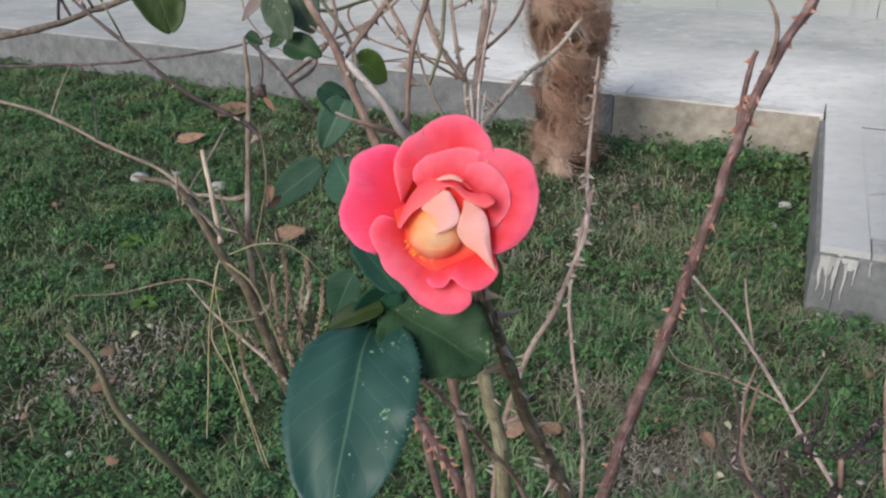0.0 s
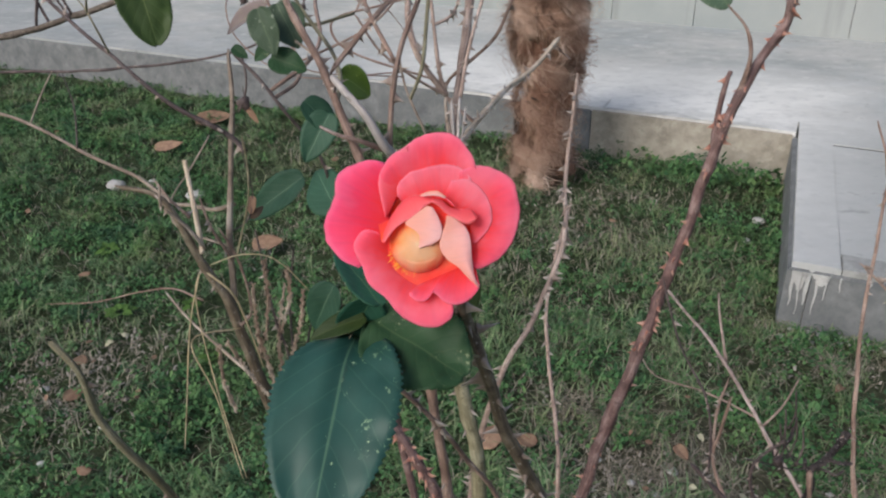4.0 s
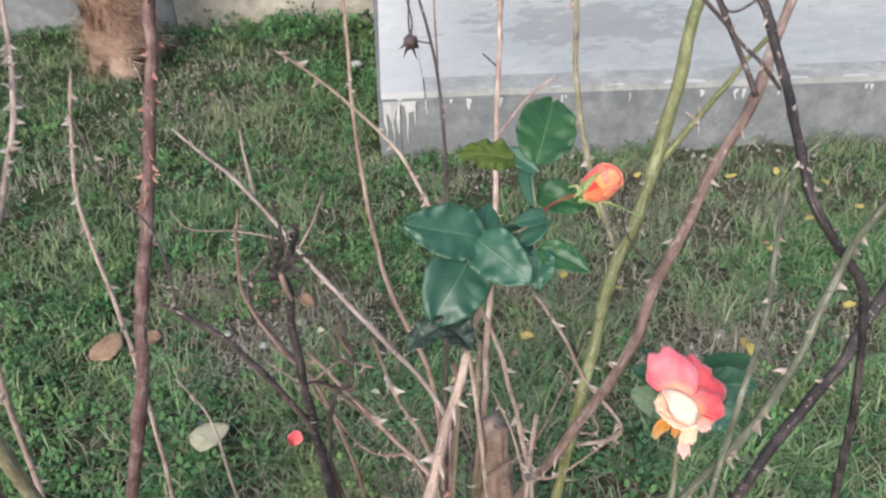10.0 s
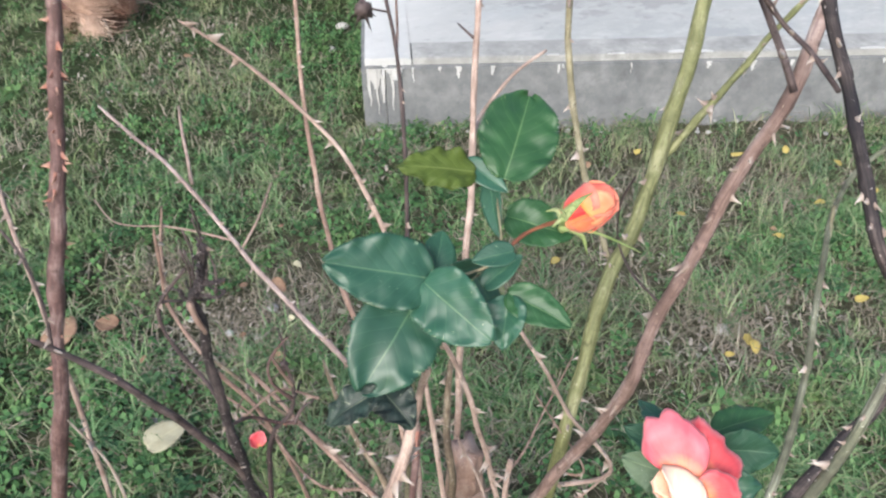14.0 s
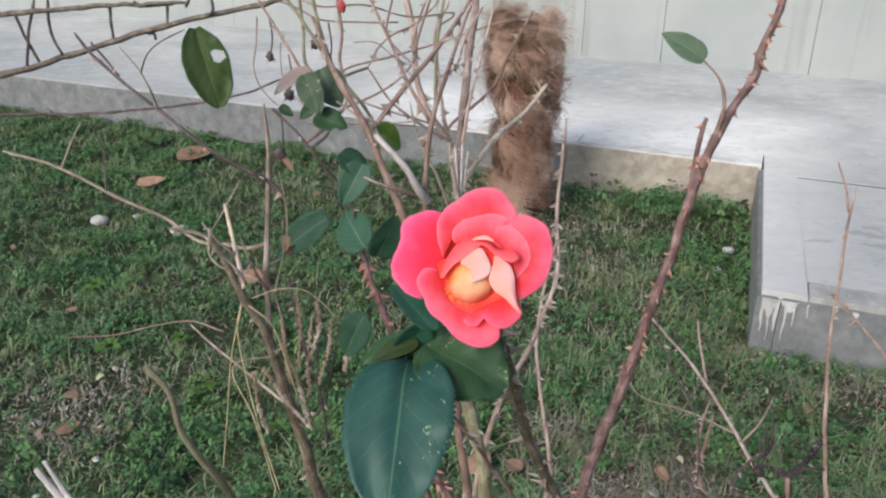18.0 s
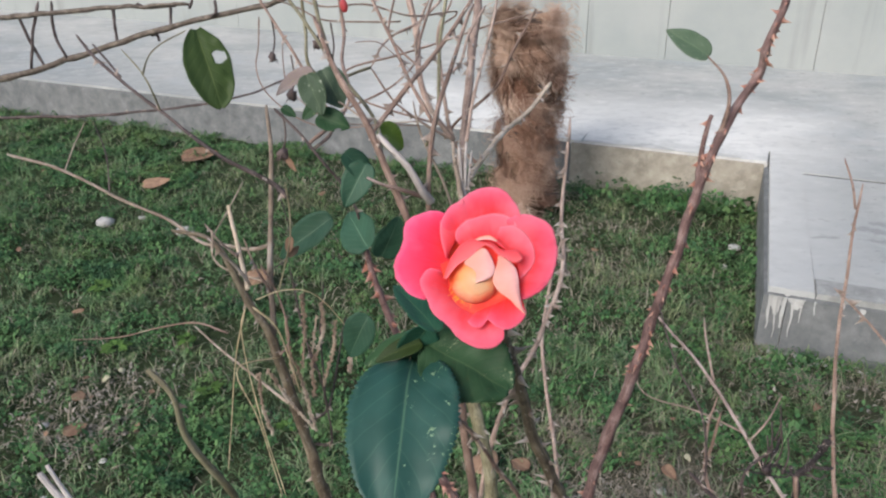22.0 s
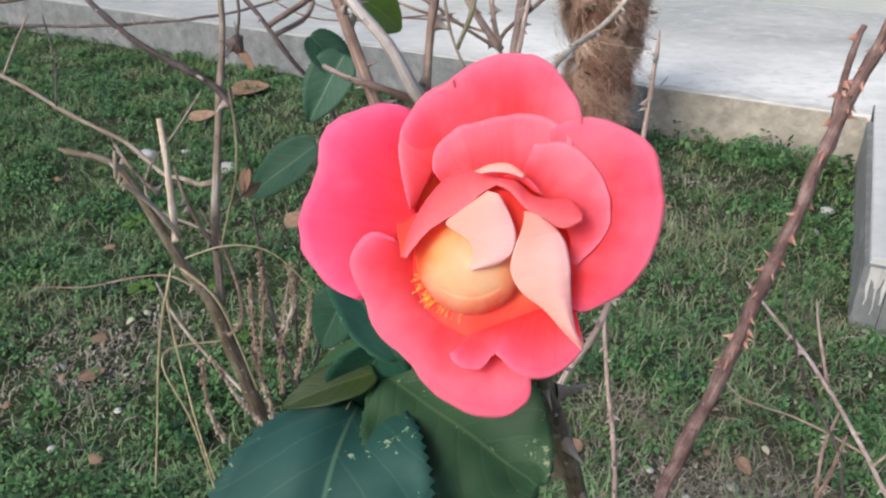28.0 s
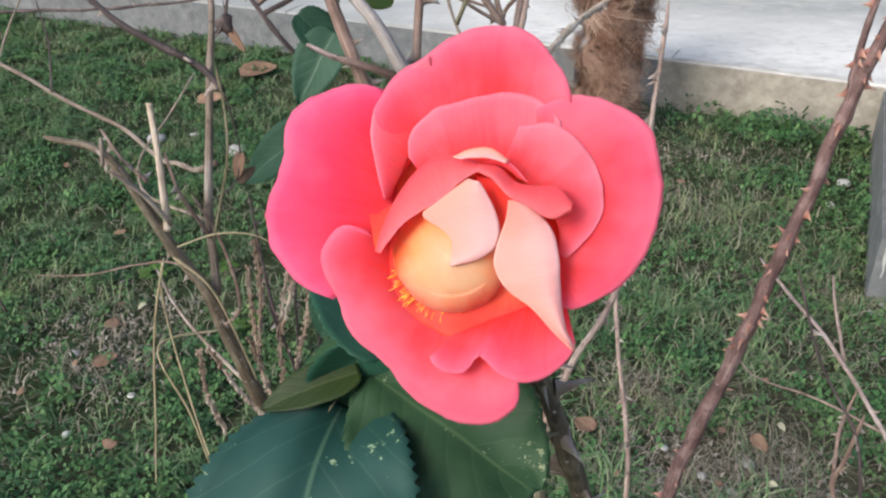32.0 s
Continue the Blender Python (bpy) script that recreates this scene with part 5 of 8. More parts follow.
cane(main_bush, BARK_OLIVE, [(-0.009, 0.284, 1.263), (-0.007, 0.332, 1.248), (0.012, 0.343, 1.244), (0.050, 0.306, 1.244), (0.057, 0.306, 1.240), (0.065, 0.320, 1.229)], 0.0004, 0.0008, name="petiole")
leaf(main_bush, LEAF_BIG, (-0.008, 0.290, 1.268), (-0.011, 0.186, 1.223), 0.0690, (-0.02, -0.380, 0.924), fold=0.15, curl=0.09, label="large glossy blue-green leaflet with chewed edge", n=30, warp=0.02, broad=0.88, arch=0.16, blunt=0.0)
leaf(main_bush, LEAF_SHADE, (0.002, 0.300, 1.266), (0.057, 0.269, 1.253), 0.0560, (0.10, -0.55, 0.83), fold=0.18, curl=0.10, n=24, warp=0.06, broad=0.85, blunt=0.0, label="dark green leaflet with gnawed edge")
# olive leaf sliver, also standing in for the big leaf's base that mirrors no sky
leaf(main_bush, LEAF_MOSS, (-0.002, 0.298, 1.269), (-0.032, 0.285, 1.262), 0.0145, (0.10, -0.45, 0.89), fold=0.3, curl=0.16, n=16)
leaf(main_bush, LEAF_SHADE, (-0.004, 0.350, 1.238), (-0.060, 0.380, 1.196), 0.0230, (-0.677, -0.444, 0.588), fold=0.25, curl=0.12)
leaf(main_bush, LEAF, (0.010, 0.283, 1.287), (-0.022, 0.322, 1.301), 0.0213, (0.159, -0.215, 0.963), fold=0.25, curl=0.12)
leaf(main_bush, LEAF, (0.002, 0.301, 1.278), (-0.016, 0.298, 1.252), 0.0283, (0.333, -0.935, -0.123), fold=0.25, curl=0.12)
dry_hip(main_bush, (0.034, 0.779, 1.052), 0.010)
leaf(main_bush, LEAF_YOUNG, (0.031, 0.779, 1.051), (-0.035, 0.820, 1.044), 0.0348, (-0.532, -0.844, 0.069), fold=0.25, curl=0.12)
leaf(main_bush, LEAF, (0.026, 0.776, 1.044), (-0.018, 0.726, 0.999), 0.0553, (0.092, -0.710, 0.698), fold=0.25, curl=0.12)
leaf(main_bush, LEAF_OLIVE, (0.040, 0.768, 1.036), (0.016, 0.681, 0.983), 0.0374, (0.875, -0.404, 0.268), fold=0.25, curl=0.12)
leaf(main_bush, LEAF_SOFT, (-0.075, 0.517, 1.158), (-0.097, 0.515, 1.111), 0.0336, (-0.375, -0.902, 0.214), fold=0.25, curl=0.12)
leaf(main_bush, LEAF_SOFT, (-0.079, 0.563, 1.210), (-0.106, 0.606, 1.231), 0.0396, (-0.469, -0.608, 0.641), fold=0.25, curl=0.12)
leaf(main_bush, LEAF_SOFT, (-0.065, 0.560, 1.202), (-0.046, 0.560, 1.245), 0.0336, (0.329, -0.933, -0.145), fold=0.25, curl=0.12)
leaf(main_bush, LEAF_SOFT, (-0.071, 0.535, 1.311), (-0.091, 0.517, 1.275), 0.0281, (-0.069, -0.877, 0.476), fold=0.25, curl=0.12)
leaf(main_bush, LEAF_SOFT, (-0.136, 0.666, 1.198), (-0.203, 0.670, 1.145), 0.0359, (-0.405, -0.795, 0.452), fold=0.25, curl=0.12)
leaf(main_bush, LEAF_SOFT, (-0.092, 0.538, 1.320), (-0.067, 0.538, 1.293), 0.0232, (0.522, -0.702, 0.484), fold=0.25, curl=0.12)
leaf(main_bush, LEAF_YOUNG, (-0.057, 0.520, 1.348), (-0.036, 0.533, 1.327), 0.0258, (0.725, -0.585, 0.363), fold=0.25, curl=0.12)
leaf(main_bush, LEAF_FADED, (-0.116, 0.515, 1.398), (-0.103, 0.505, 1.366), 0.0230, (-0.15, -0.85, 0.5), fold=0.2, curl=0.12, n=20)
leaf(main_bush, LEAF_FADED, (-0.105, 0.530, 1.399), (-0.088, 0.520, 1.368), 0.0290, (0.2, -0.85, 0.5), fold=0.2, curl=0.12, n=20)
leaf(main_bush, LEAF_SHADE, (-0.109, 0.515, 1.362), (-0.081, 0.508, 1.354), 0.0220, (0.1, -0.8, 0.6), fold=0.2, curl=0.12, n=20, hole=(0.42, 0.75))
leaf(main_bush, LEAF_SHADE, (-0.144, 0.530, 1.365), (-0.131, 0.525, 1.358), 0.0090, (0.1, -0.8, 0.6), fold=0.25, curl=0.15)
leaf(main_bush, LEAF_SHADE, (-0.112, 0.525, 1.368), (-0.124, 0.520, 1.357), 0.0110, (0.1, -0.8, 0.6), fold=0.25, curl=0.15)
leaf(main_bush, LEAF_MAUVE, (-0.115, 0.535, 1.397), (-0.155, 0.545, 1.373), 0.0150, (-0.3, -0.7, 0.65), fold=0.5, curl=0.2, n=20, label="withered mauve leaf")
cane(main_bush, BARK_BROWN, [(-0.234, 0.802, 1.422), (-0.198, 0.763, 1.384), (-0.164, 0.716, 1.350), (-0.127, 0.658, 1.319), (-0.122, 0.630, 1.310), (-0.132, 0.585, 1.306)], 0.0016, 0.0019, thorn=7, size=0.71)
cane(main_bush, BARK_OLIVE, [(-0.188, 0.753, 1.430), (-0.147, 0.695, 1.398), (-0.108, 0.619, 1.374), (-0.072, 0.557, 1.358), (-0.056, 0.515, 1.351), (-0.045, 0.453, 1.345)], 0.0018, 0.0016, thorn=7, size=0.71)
cane(main_bush, BARK_OLIVE, [(-0.193, 0.856, 1.415), (-0.187, 0.838, 1.377), (-0.176, 0.798, 1.337), (-0.157, 0.803, 1.322), (-0.113, 0.864, 1.322)], 0.0022, 0.0022)
cane(main_bush, BARK_BROWN, [(-0.138, 0.807, 1.422), (-0.127, 0.767, 1.384), (-0.123, 0.723, 1.362), (-0.105, 0.659, 1.341), (-0.109, 0.628, 1.329), (-0.137, 0.588, 1.311)], 0.0021, 0.0019, thorn=5, size=0.71)
cane(main_bush, BARK_OLIVE, [(-0.113, 0.549, 1.460), (-0.105, 0.536, 1.433), (-0.091, 0.505, 1.413)], 0.0017, 0.0020)
cane(main_bush, BARK_BROWN, [(-0.224, 0.852, 1.408), (-0.196, 0.848, 1.399), (-0.168, 0.844, 1.386), (-0.112, 0.845, 1.383), (-0.070, 0.847, 1.383)], 0.0010, 0.0012)
cane(main_bush, BARK_BROWN, [(-0.014, 0.986, 1.204), (-0.164, 1.001, 1.252), (-0.174, 1.014, 1.279), (-0.091, 1.030, 1.303), (-0.025, 1.042, 1.321), (0.041, 1.055, 1.341), (0.116, 1.067, 1.358)], 0.0018, 0.0012)
cane(main_bush, BARK_BROWN, [(-0.194, 0.804, 1.422), (-0.158, 0.800, 1.409), (-0.108, 0.823, 1.407), (-0.057, 0.851, 1.389), (-0.003, 0.907, 1.384), (-0.004, 0.905, 1.381), (-0.021, 0.883, 1.373)], 0.0012, 0.0013)
cane(main_bush, BARK_BROWN, [(-0.054, 0.654, 1.442), (-0.057, 0.620, 1.418), (-0.036, 0.531, 1.416), (-0.030, 0.521, 1.413), (-0.016, 0.511, 1.404)], 0.0010, 0.0010)
cane(main_bush, BARK_BROWN, [(-0.022, 0.761, 1.430), (-0.035, 0.718, 1.388), (-0.036, 0.678, 1.373), (-0.059, 0.655, 1.353), (-0.127, 0.658, 1.319)], 0.0013, 0.0012)
cane(main_bush, BARK_BROWN, [(-0.109, 0.733, 1.381), (-0.084, 0.734, 1.381), (-0.071, 0.731, 1.373), (-0.044, 0.733, 1.345), (-0.019, 0.753, 1.297)], 0.0007, 0.0004)
cane(main_bush, BARK_GREY, [(-0.105, 0.532, 1.377), (-0.086, 0.519, 1.371), (-0.055, 0.473, 1.365)], 0.0011, 0.0010)
cane(main_bush, BARK_BROWN, [(-0.239, 0.821, 1.393), (-0.239, 0.806, 1.362), (-0.241, 0.794, 1.337), (-0.228, 0.782, 1.310), (-0.169, 0.770, 1.274), (-0.045, 0.783, 1.276)], 0.0010, 0.0007)
cane(main_bush, BARK_BROWN, [(-0.202, 0.784, 1.380), (-0.201, 0.769, 1.350), (-0.195, 0.758, 1.327), (-0.151, 0.751, 1.288), (-0.044, 0.778, 1.272)], 0.0007, 0.0007)
cane(main_bush, BARK_DARK, [(-0.171, 0.601, 1.343), (-0.146, 0.592, 1.321), (-0.123, 0.581, 1.296), (-0.104, 0.589, 1.266), (-0.094, 0.592, 1.239), (-0.088, 0.590, 1.197)], 0.0016, 0.0014, thorn=5, size=0.71)
dry_hip(main_bush, (-0.219, 0.791, 1.352), 0.006)
dry_hip(main_bush, (-0.151, 0.730, 1.380), 0.006)
dry_hip(main_bush, (-0.190, 0.753, 1.316), 0.0075)
dry_hip(main_bush, (-0.135, 0.721, 1.358), 0.004)
red_bud(main_bush, (-0.129, 0.784, 1.419), (-0.126, 0.778, 1.406), 0.006)
cane(main_bush, BARK_PALE, [(-0.013, 0.968, 1.390), (-0.030, 0.939, 1.354), (-0.025, 0.918, 1.305), (-0.017, 0.897, 1.253), (-0.014, 0.896, 1.237), (-0.008, 0.902, 1.214)], 0.0019, 0.0027, thorn=10, size=0.71)
cane(main_bush, BARK_WHITE, [(-0.000, 0.888, 1.213), (0.003, 0.871, 1.174), (0.007, 0.858, 1.142)], 0.0019, 0.0027, thorn=10, size=0.71)
cane(main_bush, BARK_WHITE, [(0.010, 0.896, 1.214), (0.009, 0.878, 1.180), (0.008, 0.861, 1.145)], 0.0019, 0.0027, thorn=10, size=0.71)
cane(main_bush, BARK_WHITE, [(0.018, 0.895, 1.202), (0.015, 0.881, 1.179), (0.013, 0.867, 1.151)], 0.0014, 0.0022, thorn=10, size=0.71)
cane(main_bush, BARK_PALE, [(-0.043, 0.949, 1.393), (-0.054, 0.929, 1.367), (-0.059, 0.914, 1.344), (-0.059, 0.914, 1.336), (-0.056, 0.923, 1.326)], 0.0016, 0.0024, thorn=10, size=0.71)
cane(main_bush, BARK_PALE, [(0.033, 0.992, 1.379), (0.011, 0.962, 1.346), (0.000, 0.938, 1.313), (-0.008, 0.929, 1.305), (-0.024, 0.916, 1.299)], 0.0016, 0.0024, thorn=10, size=0.71)
cane(main_bush, BARK_PALE, [(-0.113, 0.864, 1.322), (-0.099, 0.887, 1.346), (-0.084, 0.903, 1.357), (-0.056, 0.928, 1.367), (-0.027, 0.959, 1.392)], 0.0013, 0.0021, thorn=10, size=0.71)
cane(main_bush, BARK_PALE, [(-0.113, 0.864, 1.322), (-0.089, 0.864, 1.285), (-0.067, 0.868, 1.262), (-0.042, 0.878, 1.240), (-0.008, 0.902, 1.214)], 0.0013, 0.0021, thorn=10, size=0.71)
cane(main_bush, BARK_PALE, [(0.049, 1.005, 1.385), (0.040, 0.979, 1.343), (0.027, 0.950, 1.302), (0.018, 0.925, 1.262), (0.014, 0.913, 1.242), (0.010, 0.896, 1.214)], 0.0019, 0.0027, thorn=10, size=0.71)

# the dry stems beside it
cane(weed_bush, BARK_GREY, [(-0.195, 0.660, 1.330), (-0.188, 0.634, 1.298), (-0.183, 0.607, 1.264), (-0.182, 0.581, 1.212), (-0.183, 0.563, 1.169), (-0.182, 0.549, 1.115)], 0.0019, 0.0034, label="dry grey-brown stem")
cane(weed_bush, BARK_DARK, [(-0.419, 0.722, 1.391), (-0.387, 0.692, 1.372), (-0.347, 0.663, 1.353), (-0.276, 0.609, 1.326), (-0.220, 0.569, 1.305), (-0.175, 0.569, 1.279), (-0.166, 0.566, 1.274), (-0.154, 0.556, 1.267)], 0.0015, 0.0025, thorn=12, size=0.82)
cane(weed_bush, BARK_DARK, [(-0.393, 0.704, 1.384), (-0.372, 0.687, 1.370), (-0.351, 0.667, 1.357)], 0.0011, 0.0013, cut=True)
cane(weed_bush, BARK_OLIVE, [(-0.323, 0.619, 1.397), (-0.303, 0.610, 1.377), (-0.294, 0.604, 1.364), (-0.295, 0.623, 1.333)], 0.0006, 0.0010)
cane(weed_bush, BARK_OLIVE, [(-0.210, 0.500, 1.438), (-0.239, 0.525, 1.424), (-0.274, 0.568, 1.402), (-0.301, 0.609, 1.374)], 0.0005, 0.0009, name="petiole")
leaf(weed_bush, LEAF_MOSS, (-0.202, 0.501, 1.439), (-0.179, 0.474, 1.381), 0.0370, (0.390, -0.766, 0.511), fold=0.16, curl=0.14, blunt=0.05, broad=1.05, warp=0.05, label="green leaf with a round hole eaten through", n=30, hole=(-0.3, 0.40))
cane(weed_bush, BARK_GREY, [(-0.643, 0.891, 1.190), (-0.552, 0.867, 1.175), (-0.468, 0.845, 1.143), (-0.389, 0.817, 1.123), (-0.343, 0.789, 1.107), (-0.271, 0.700, 1.144), (-0.213, 0.620, 1.179), (-0.184, 0.590, 1.200)], 0.0022, 0.0024)
cane(weed_bush, BARK_GREY, [(-0.522, 0.898, 1.237), (-0.536, 0.885, 1.210), (-0.550, 0.868, 1.176)], 0.0008, 0.0014)
cane(weed_bush, BARK_DARK, [(-0.520, 0.917, 1.229), (-0.493, 0.880, 1.196), (-0.482, 0.847, 1.150)], 0.0008, 0.0011)
cane(weed_bush, BARK_GREY, [(-0.246, 0.707, 1.225), (-0.258, 0.672, 1.200), (-0.265, 0.629, 1.182), (-0.247, 0.595, 1.172), (-0.183, 0.561, 1.169)], 0.0009, 0.0011)
cane(weed_bush, BARK_CUT, [(-0.229, 0.598, 1.240), (-0.222, 0.584, 1.222), (-0.213, 0.566, 1.205), (-0.197, 0.531, 1.178)], 0.0021, 0.0026, label="pale cut stub", cut=True)
cane(weed_bush, BARK_STEM, [(-0.262, 0.524, 1.245), (-0.222, 0.524, 1.229), (-0.203, 0.533, 1.166), (-0.184, 0.542, 1.118), (-0.168, 0.558, 1.015), (-0.152, 0.578, 0.876), (-0.085, 0.702, 0.311), (-0.050, 0.780, -0.020)], 0.0016, 0.0095, thorn=14, size=0.82)
cane(weed_bush, BARK_GREY, [(-0.220, 0.519, 1.248), (-0.219, 0.512, 1.232)], 0.0011, 0.0013, cut=True)
cane(weed_bush, BARK_GREY, [(-0.216, 0.511, 1.230), (-0.204, 0.523, 1.208), (-0.195, 0.533, 1.181)], 0.0013, 0.0018)
cane(weed_bush, BARK_BROWN, [(-0.626, 0.906, 0.871), (-0.536, 0.895, 0.886), (-0.461, 0.880, 0.915), (-0.391, 0.843, 0.947), (-0.325, 0.797, 0.959)], 0.0010, 0.0014)
cane(weed_bush, BARK_GREY, [(-0.355, 0.757, 0.995), (-0.284, 0.661, 1.019), (-0.234, 0.610, 1.022), (-0.167, 0.569, 0.999)], 0.0011, 0.0018)
cane(weed_bush, BARK_OLIVE, [(-0.191, 0.287, 1.248), (-0.175, 0.281, 1.232), (-0.170, 0.284, 1.193), (-0.153, 0.299, 1.131), (-0.149, 0.342, 1.033), (-0.120, 0.523, 0.387), (-0.100, 0.600, -0.020)], 0.0019, 0.0039, thorn=9, size=0.82, cut=True)
cane(weed_bush, BARK_OLIVE, [(-0.156, 0.558, 1.281), (-0.153, 0.553, 1.253), (-0.154, 0.547, 1.225), (-0.168, 0.536, 1.171)], 0.0010, 0.0009, name="green_shoot")
cane(weed_bush, BARK_DARK, [(-0.181, 0.611, 1.258), (-0.170, 0.598, 1.235), (-0.166, 0.594, 1.207), (-0.167, 0.584, 1.192), (-0.171, 0.577, 1.186), (-0.183, 0.567, 1.181)], 0.0007, 0.0007)
leaf(weed_bush, LEAF_DRY, (-0.167, 0.583, 1.190), (-0.158, 0.599, 1.194), 0.0077, (0.813, -0.522, 0.258), fold=0.25, curl=0.12)
leaf(weed_bush, LEAF_DRY, (-0.166, 0.594, 1.207), (-0.167, 0.584, 1.191), 0.0085, (0.052, -0.848, 0.527), fold=0.25, curl=0.12)
dry_hip(weed_bush, (-0.169, 0.610, 1.293), 0.0075)
leaf(weed_bush, LEAF_DRY, (-0.166, 0.609, 1.290), (-0.155, 0.602, 1.277), 0.0056, (-0.104, -0.910, 0.402), fold=0.25, curl=0.12)
cane(weed_bush, BARK_DARK, [(-0.171, 0.618, 1.307), (-0.169, 0.612, 1.297), (-0.172, 0.611, 1.289), (-0.185, 0.619, 1.279)], 0.0004, 0.0004)
cane(weed_bush, BARK_WHITE, [(-0.232, 0.207, 1.225), (-0.222, 0.203, 1.215), (-0.208, 0.198, 1.202)], 0.0018, 0.0023, cut=True)
cane(weed_bush, BARK_WHITE, [(-0.228, 0.210, 1.229), (-0.215, 0.203, 1.213), (-0.206, 0.198, 1.204)], 0.0012, 0.0017, cut=True)
for line, thick in (
    (((-0.187, 0.520, 1.172), (-0.161, 0.530, 1.178), (-0.137, 0.540, 1.171), (-0.111, 0.550, 1.136), (-0.101, 0.555, 1.112)), 0.0007),
    (((-0.191, 0.520, 1.164), (-0.171, 0.520, 1.144), (-0.163, 0.525, 1.111), (-0.156, 0.535, 1.051)), 0.0010),
    (((-0.198, 0.520, 1.163), (-0.210, 0.510, 1.115), (-0.220, 0.500, 1.048), (-0.229, 0.490, 0.982)), 0.0009),
    (((-0.198, 0.520, 1.163), (-0.205, 0.520, 1.140), (-0.190, 0.500, 1.042), (-0.167, 0.480, 0.958)), 0.0008),
    (((-0.176, 0.540, 1.092), (-0.211, 0.510, 1.097), (-0.193, 0.500, 1.042), (-0.171, 0.480, 0.958)), 0.0009),
):
    cane(weed_bush, STRAW, list(line), thick, 0.7 * thick, name="straw")
seed_spike(weed_bush, [(-0.150, 0.558, 1.159), (-0.149, 0.554, 1.127), (-0.152, 0.541, 1.079)])
seed_spike(weed_bush, [(-0.134, 0.572, 1.141), (-0.133, 0.570, 1.114), (-0.144, 0.561, 1.073)])
seed_spike(weed_bush, [(-0.122, 0.581, 1.113), (-0.124, 0.567, 1.084), (-0.138, 0.567, 1.039)])
seed_spike(weed_bush, [(-0.147, 0.600, 1.107), (-0.151, 0.578, 1.062), (-0.147, 0.561, 1.028)])
seed_spike(weed_bush, [(-0.108, 0.591, 1.085), (-0.109, 0.574, 1.051)])
seed_spike(weed_bush, [(-0.185, 0.615, 1.097), (-0.181, 0.598, 1.062), (-0.174, 0.582, 1.028)])
seed_spike(weed_bush, [(-0.187, 0.530, 1.082), (-0.165, 0.525, 1.047), (-0.142, 0.529, 1.007)])
seed_spike(weed_bush, [(-0.202, 0.544, 1.068), (-0.199, 0.537, 1.029), (-0.193, 0.540, 0.989)])
seed_spike(weed_bush, [(-0.160, 0.543, 1.084), (-0.150, 0.537, 1.046), (-0.142, 0.529, 1.007)])
cane(weed_bush, BARK_DARK, [(-0.178, 0.622, 1.158), (-0.165, 0.599, 1.107), (-0.148, 0.575, 1.056)], 0.0010, 0.0017, thorn=5, size=0.61, name="dead_twig")
cane(weed_bush, BARK_DARK, [(-0.144, 0.634, 1.132), (-0.146, 0.611, 1.086), (-0.142, 0.587, 1.034), (-0.140, 0.580, 1.027), (-0.137, 0.565, 1.021)], 0.0010, 0.0018, thorn=5, size=0.61, name="dead_twig")
cane(weed_bush, BARK_DARK, [(-0.121, 0.636, 1.087), (-0.128, 0.604, 1.045), (-0.137, 0.581, 0.999), (-0.143, 0.575, 0.992), (-0.159, 0.567, 0.987)], 0.0010, 0.0018, thorn=5, size=0.61, name="dead_twig")
cane(weed_bush, BARK_DARK, [(-0.153, 0.571, 1.095), (-0.138, 0.565, 1.034), (-0.133, 0.564, 0.964), (-0.138, 0.566, 0.956), (-0.155, 0.573, 0.951)], 0.0010, 0.0018, thorn=5, size=0.61, name="dead_twig")
cane(weed_bush, BARK_BROWN, [(-0.190, 0.559, 1.190), (-0.175, 0.556, 1.159), (-0.167, 0.553, 1.106), (-0.168, 0.549, 1.100), (-0.174, 0.539, 1.096)], 0.0009, 0.0016, thorn=5, size=0.61, name="dead_twig")
cane(weed_bush, BARK_BROWN, [(-0.205, 0.562, 1.220), (-0.193, 0.550, 1.194), (-0.181, 0.556, 1.159)], 0.0009, 0.0016, thorn=5, size=0.61, name="dead_twig")
cane(weed_bush, BARK_BROWN, [(-0.238, 0.548, 1.241), (-0.218, 0.532, 1.228), (-0.201, 0.527, 1.215)], 0.0009, 0.0015, thorn=5, size=0.61, name="dead_twig")

# thick wild branches further back
cane(wild_shrub, BARK_TWIG, [(-0.586, 2.390, 1.182), (-0.683, 2.477, 1.142), (-1.068, 2.579, 1.048), (-1.449, 2.669, 0.929), (-1.749, 2.722, 0.841), (-2.131, 2.769, 0.748), (-2.473, 2.898, 0.338), (-2.600, 3.000, -0.020)], 0.0073, 0.0157, label="dark grey bare branch")
cane(wild_shrub, BARK_TWIG, [(-0.955, 2.568, 1.129), (-1.165, 2.607, 1.117), (-1.382, 2.644, 1.100), (-1.694, 2.719, 1.060), (-2.067, 2.788, 1.010), (-2.419, 2.969, 0.477), (-2.500, 3.100, -0.020)], 0.0059, 0.0135)
cane(wild_shrub, BARK_DARK, [(-1.269, 2.652, 1.105), (-1.269, 2.645, 1.044), (-1.264, 2.627, 0.983)], 0.0055, 0.0048)
cane(wild_shrub, BARK_DARK, [(-1.051, 2.618, 1.126), (-1.050, 2.611, 1.090), (-1.049, 2.582, 1.052)], 0.0054, 0.0047)
cane(wild_shrub, BARK_DARK, [(-1.658, 2.728, 1.074), (-1.623, 2.707, 0.979), (-1.580, 2.695, 0.881)], 0.0057, 0.0050)
cane(wild_shrub, BARK_DARK, [(-1.585, 2.750, 1.111), (-1.602, 2.696, 1.001), (-1.634, 2.694, 0.884)], 0.0057, 0.0050)
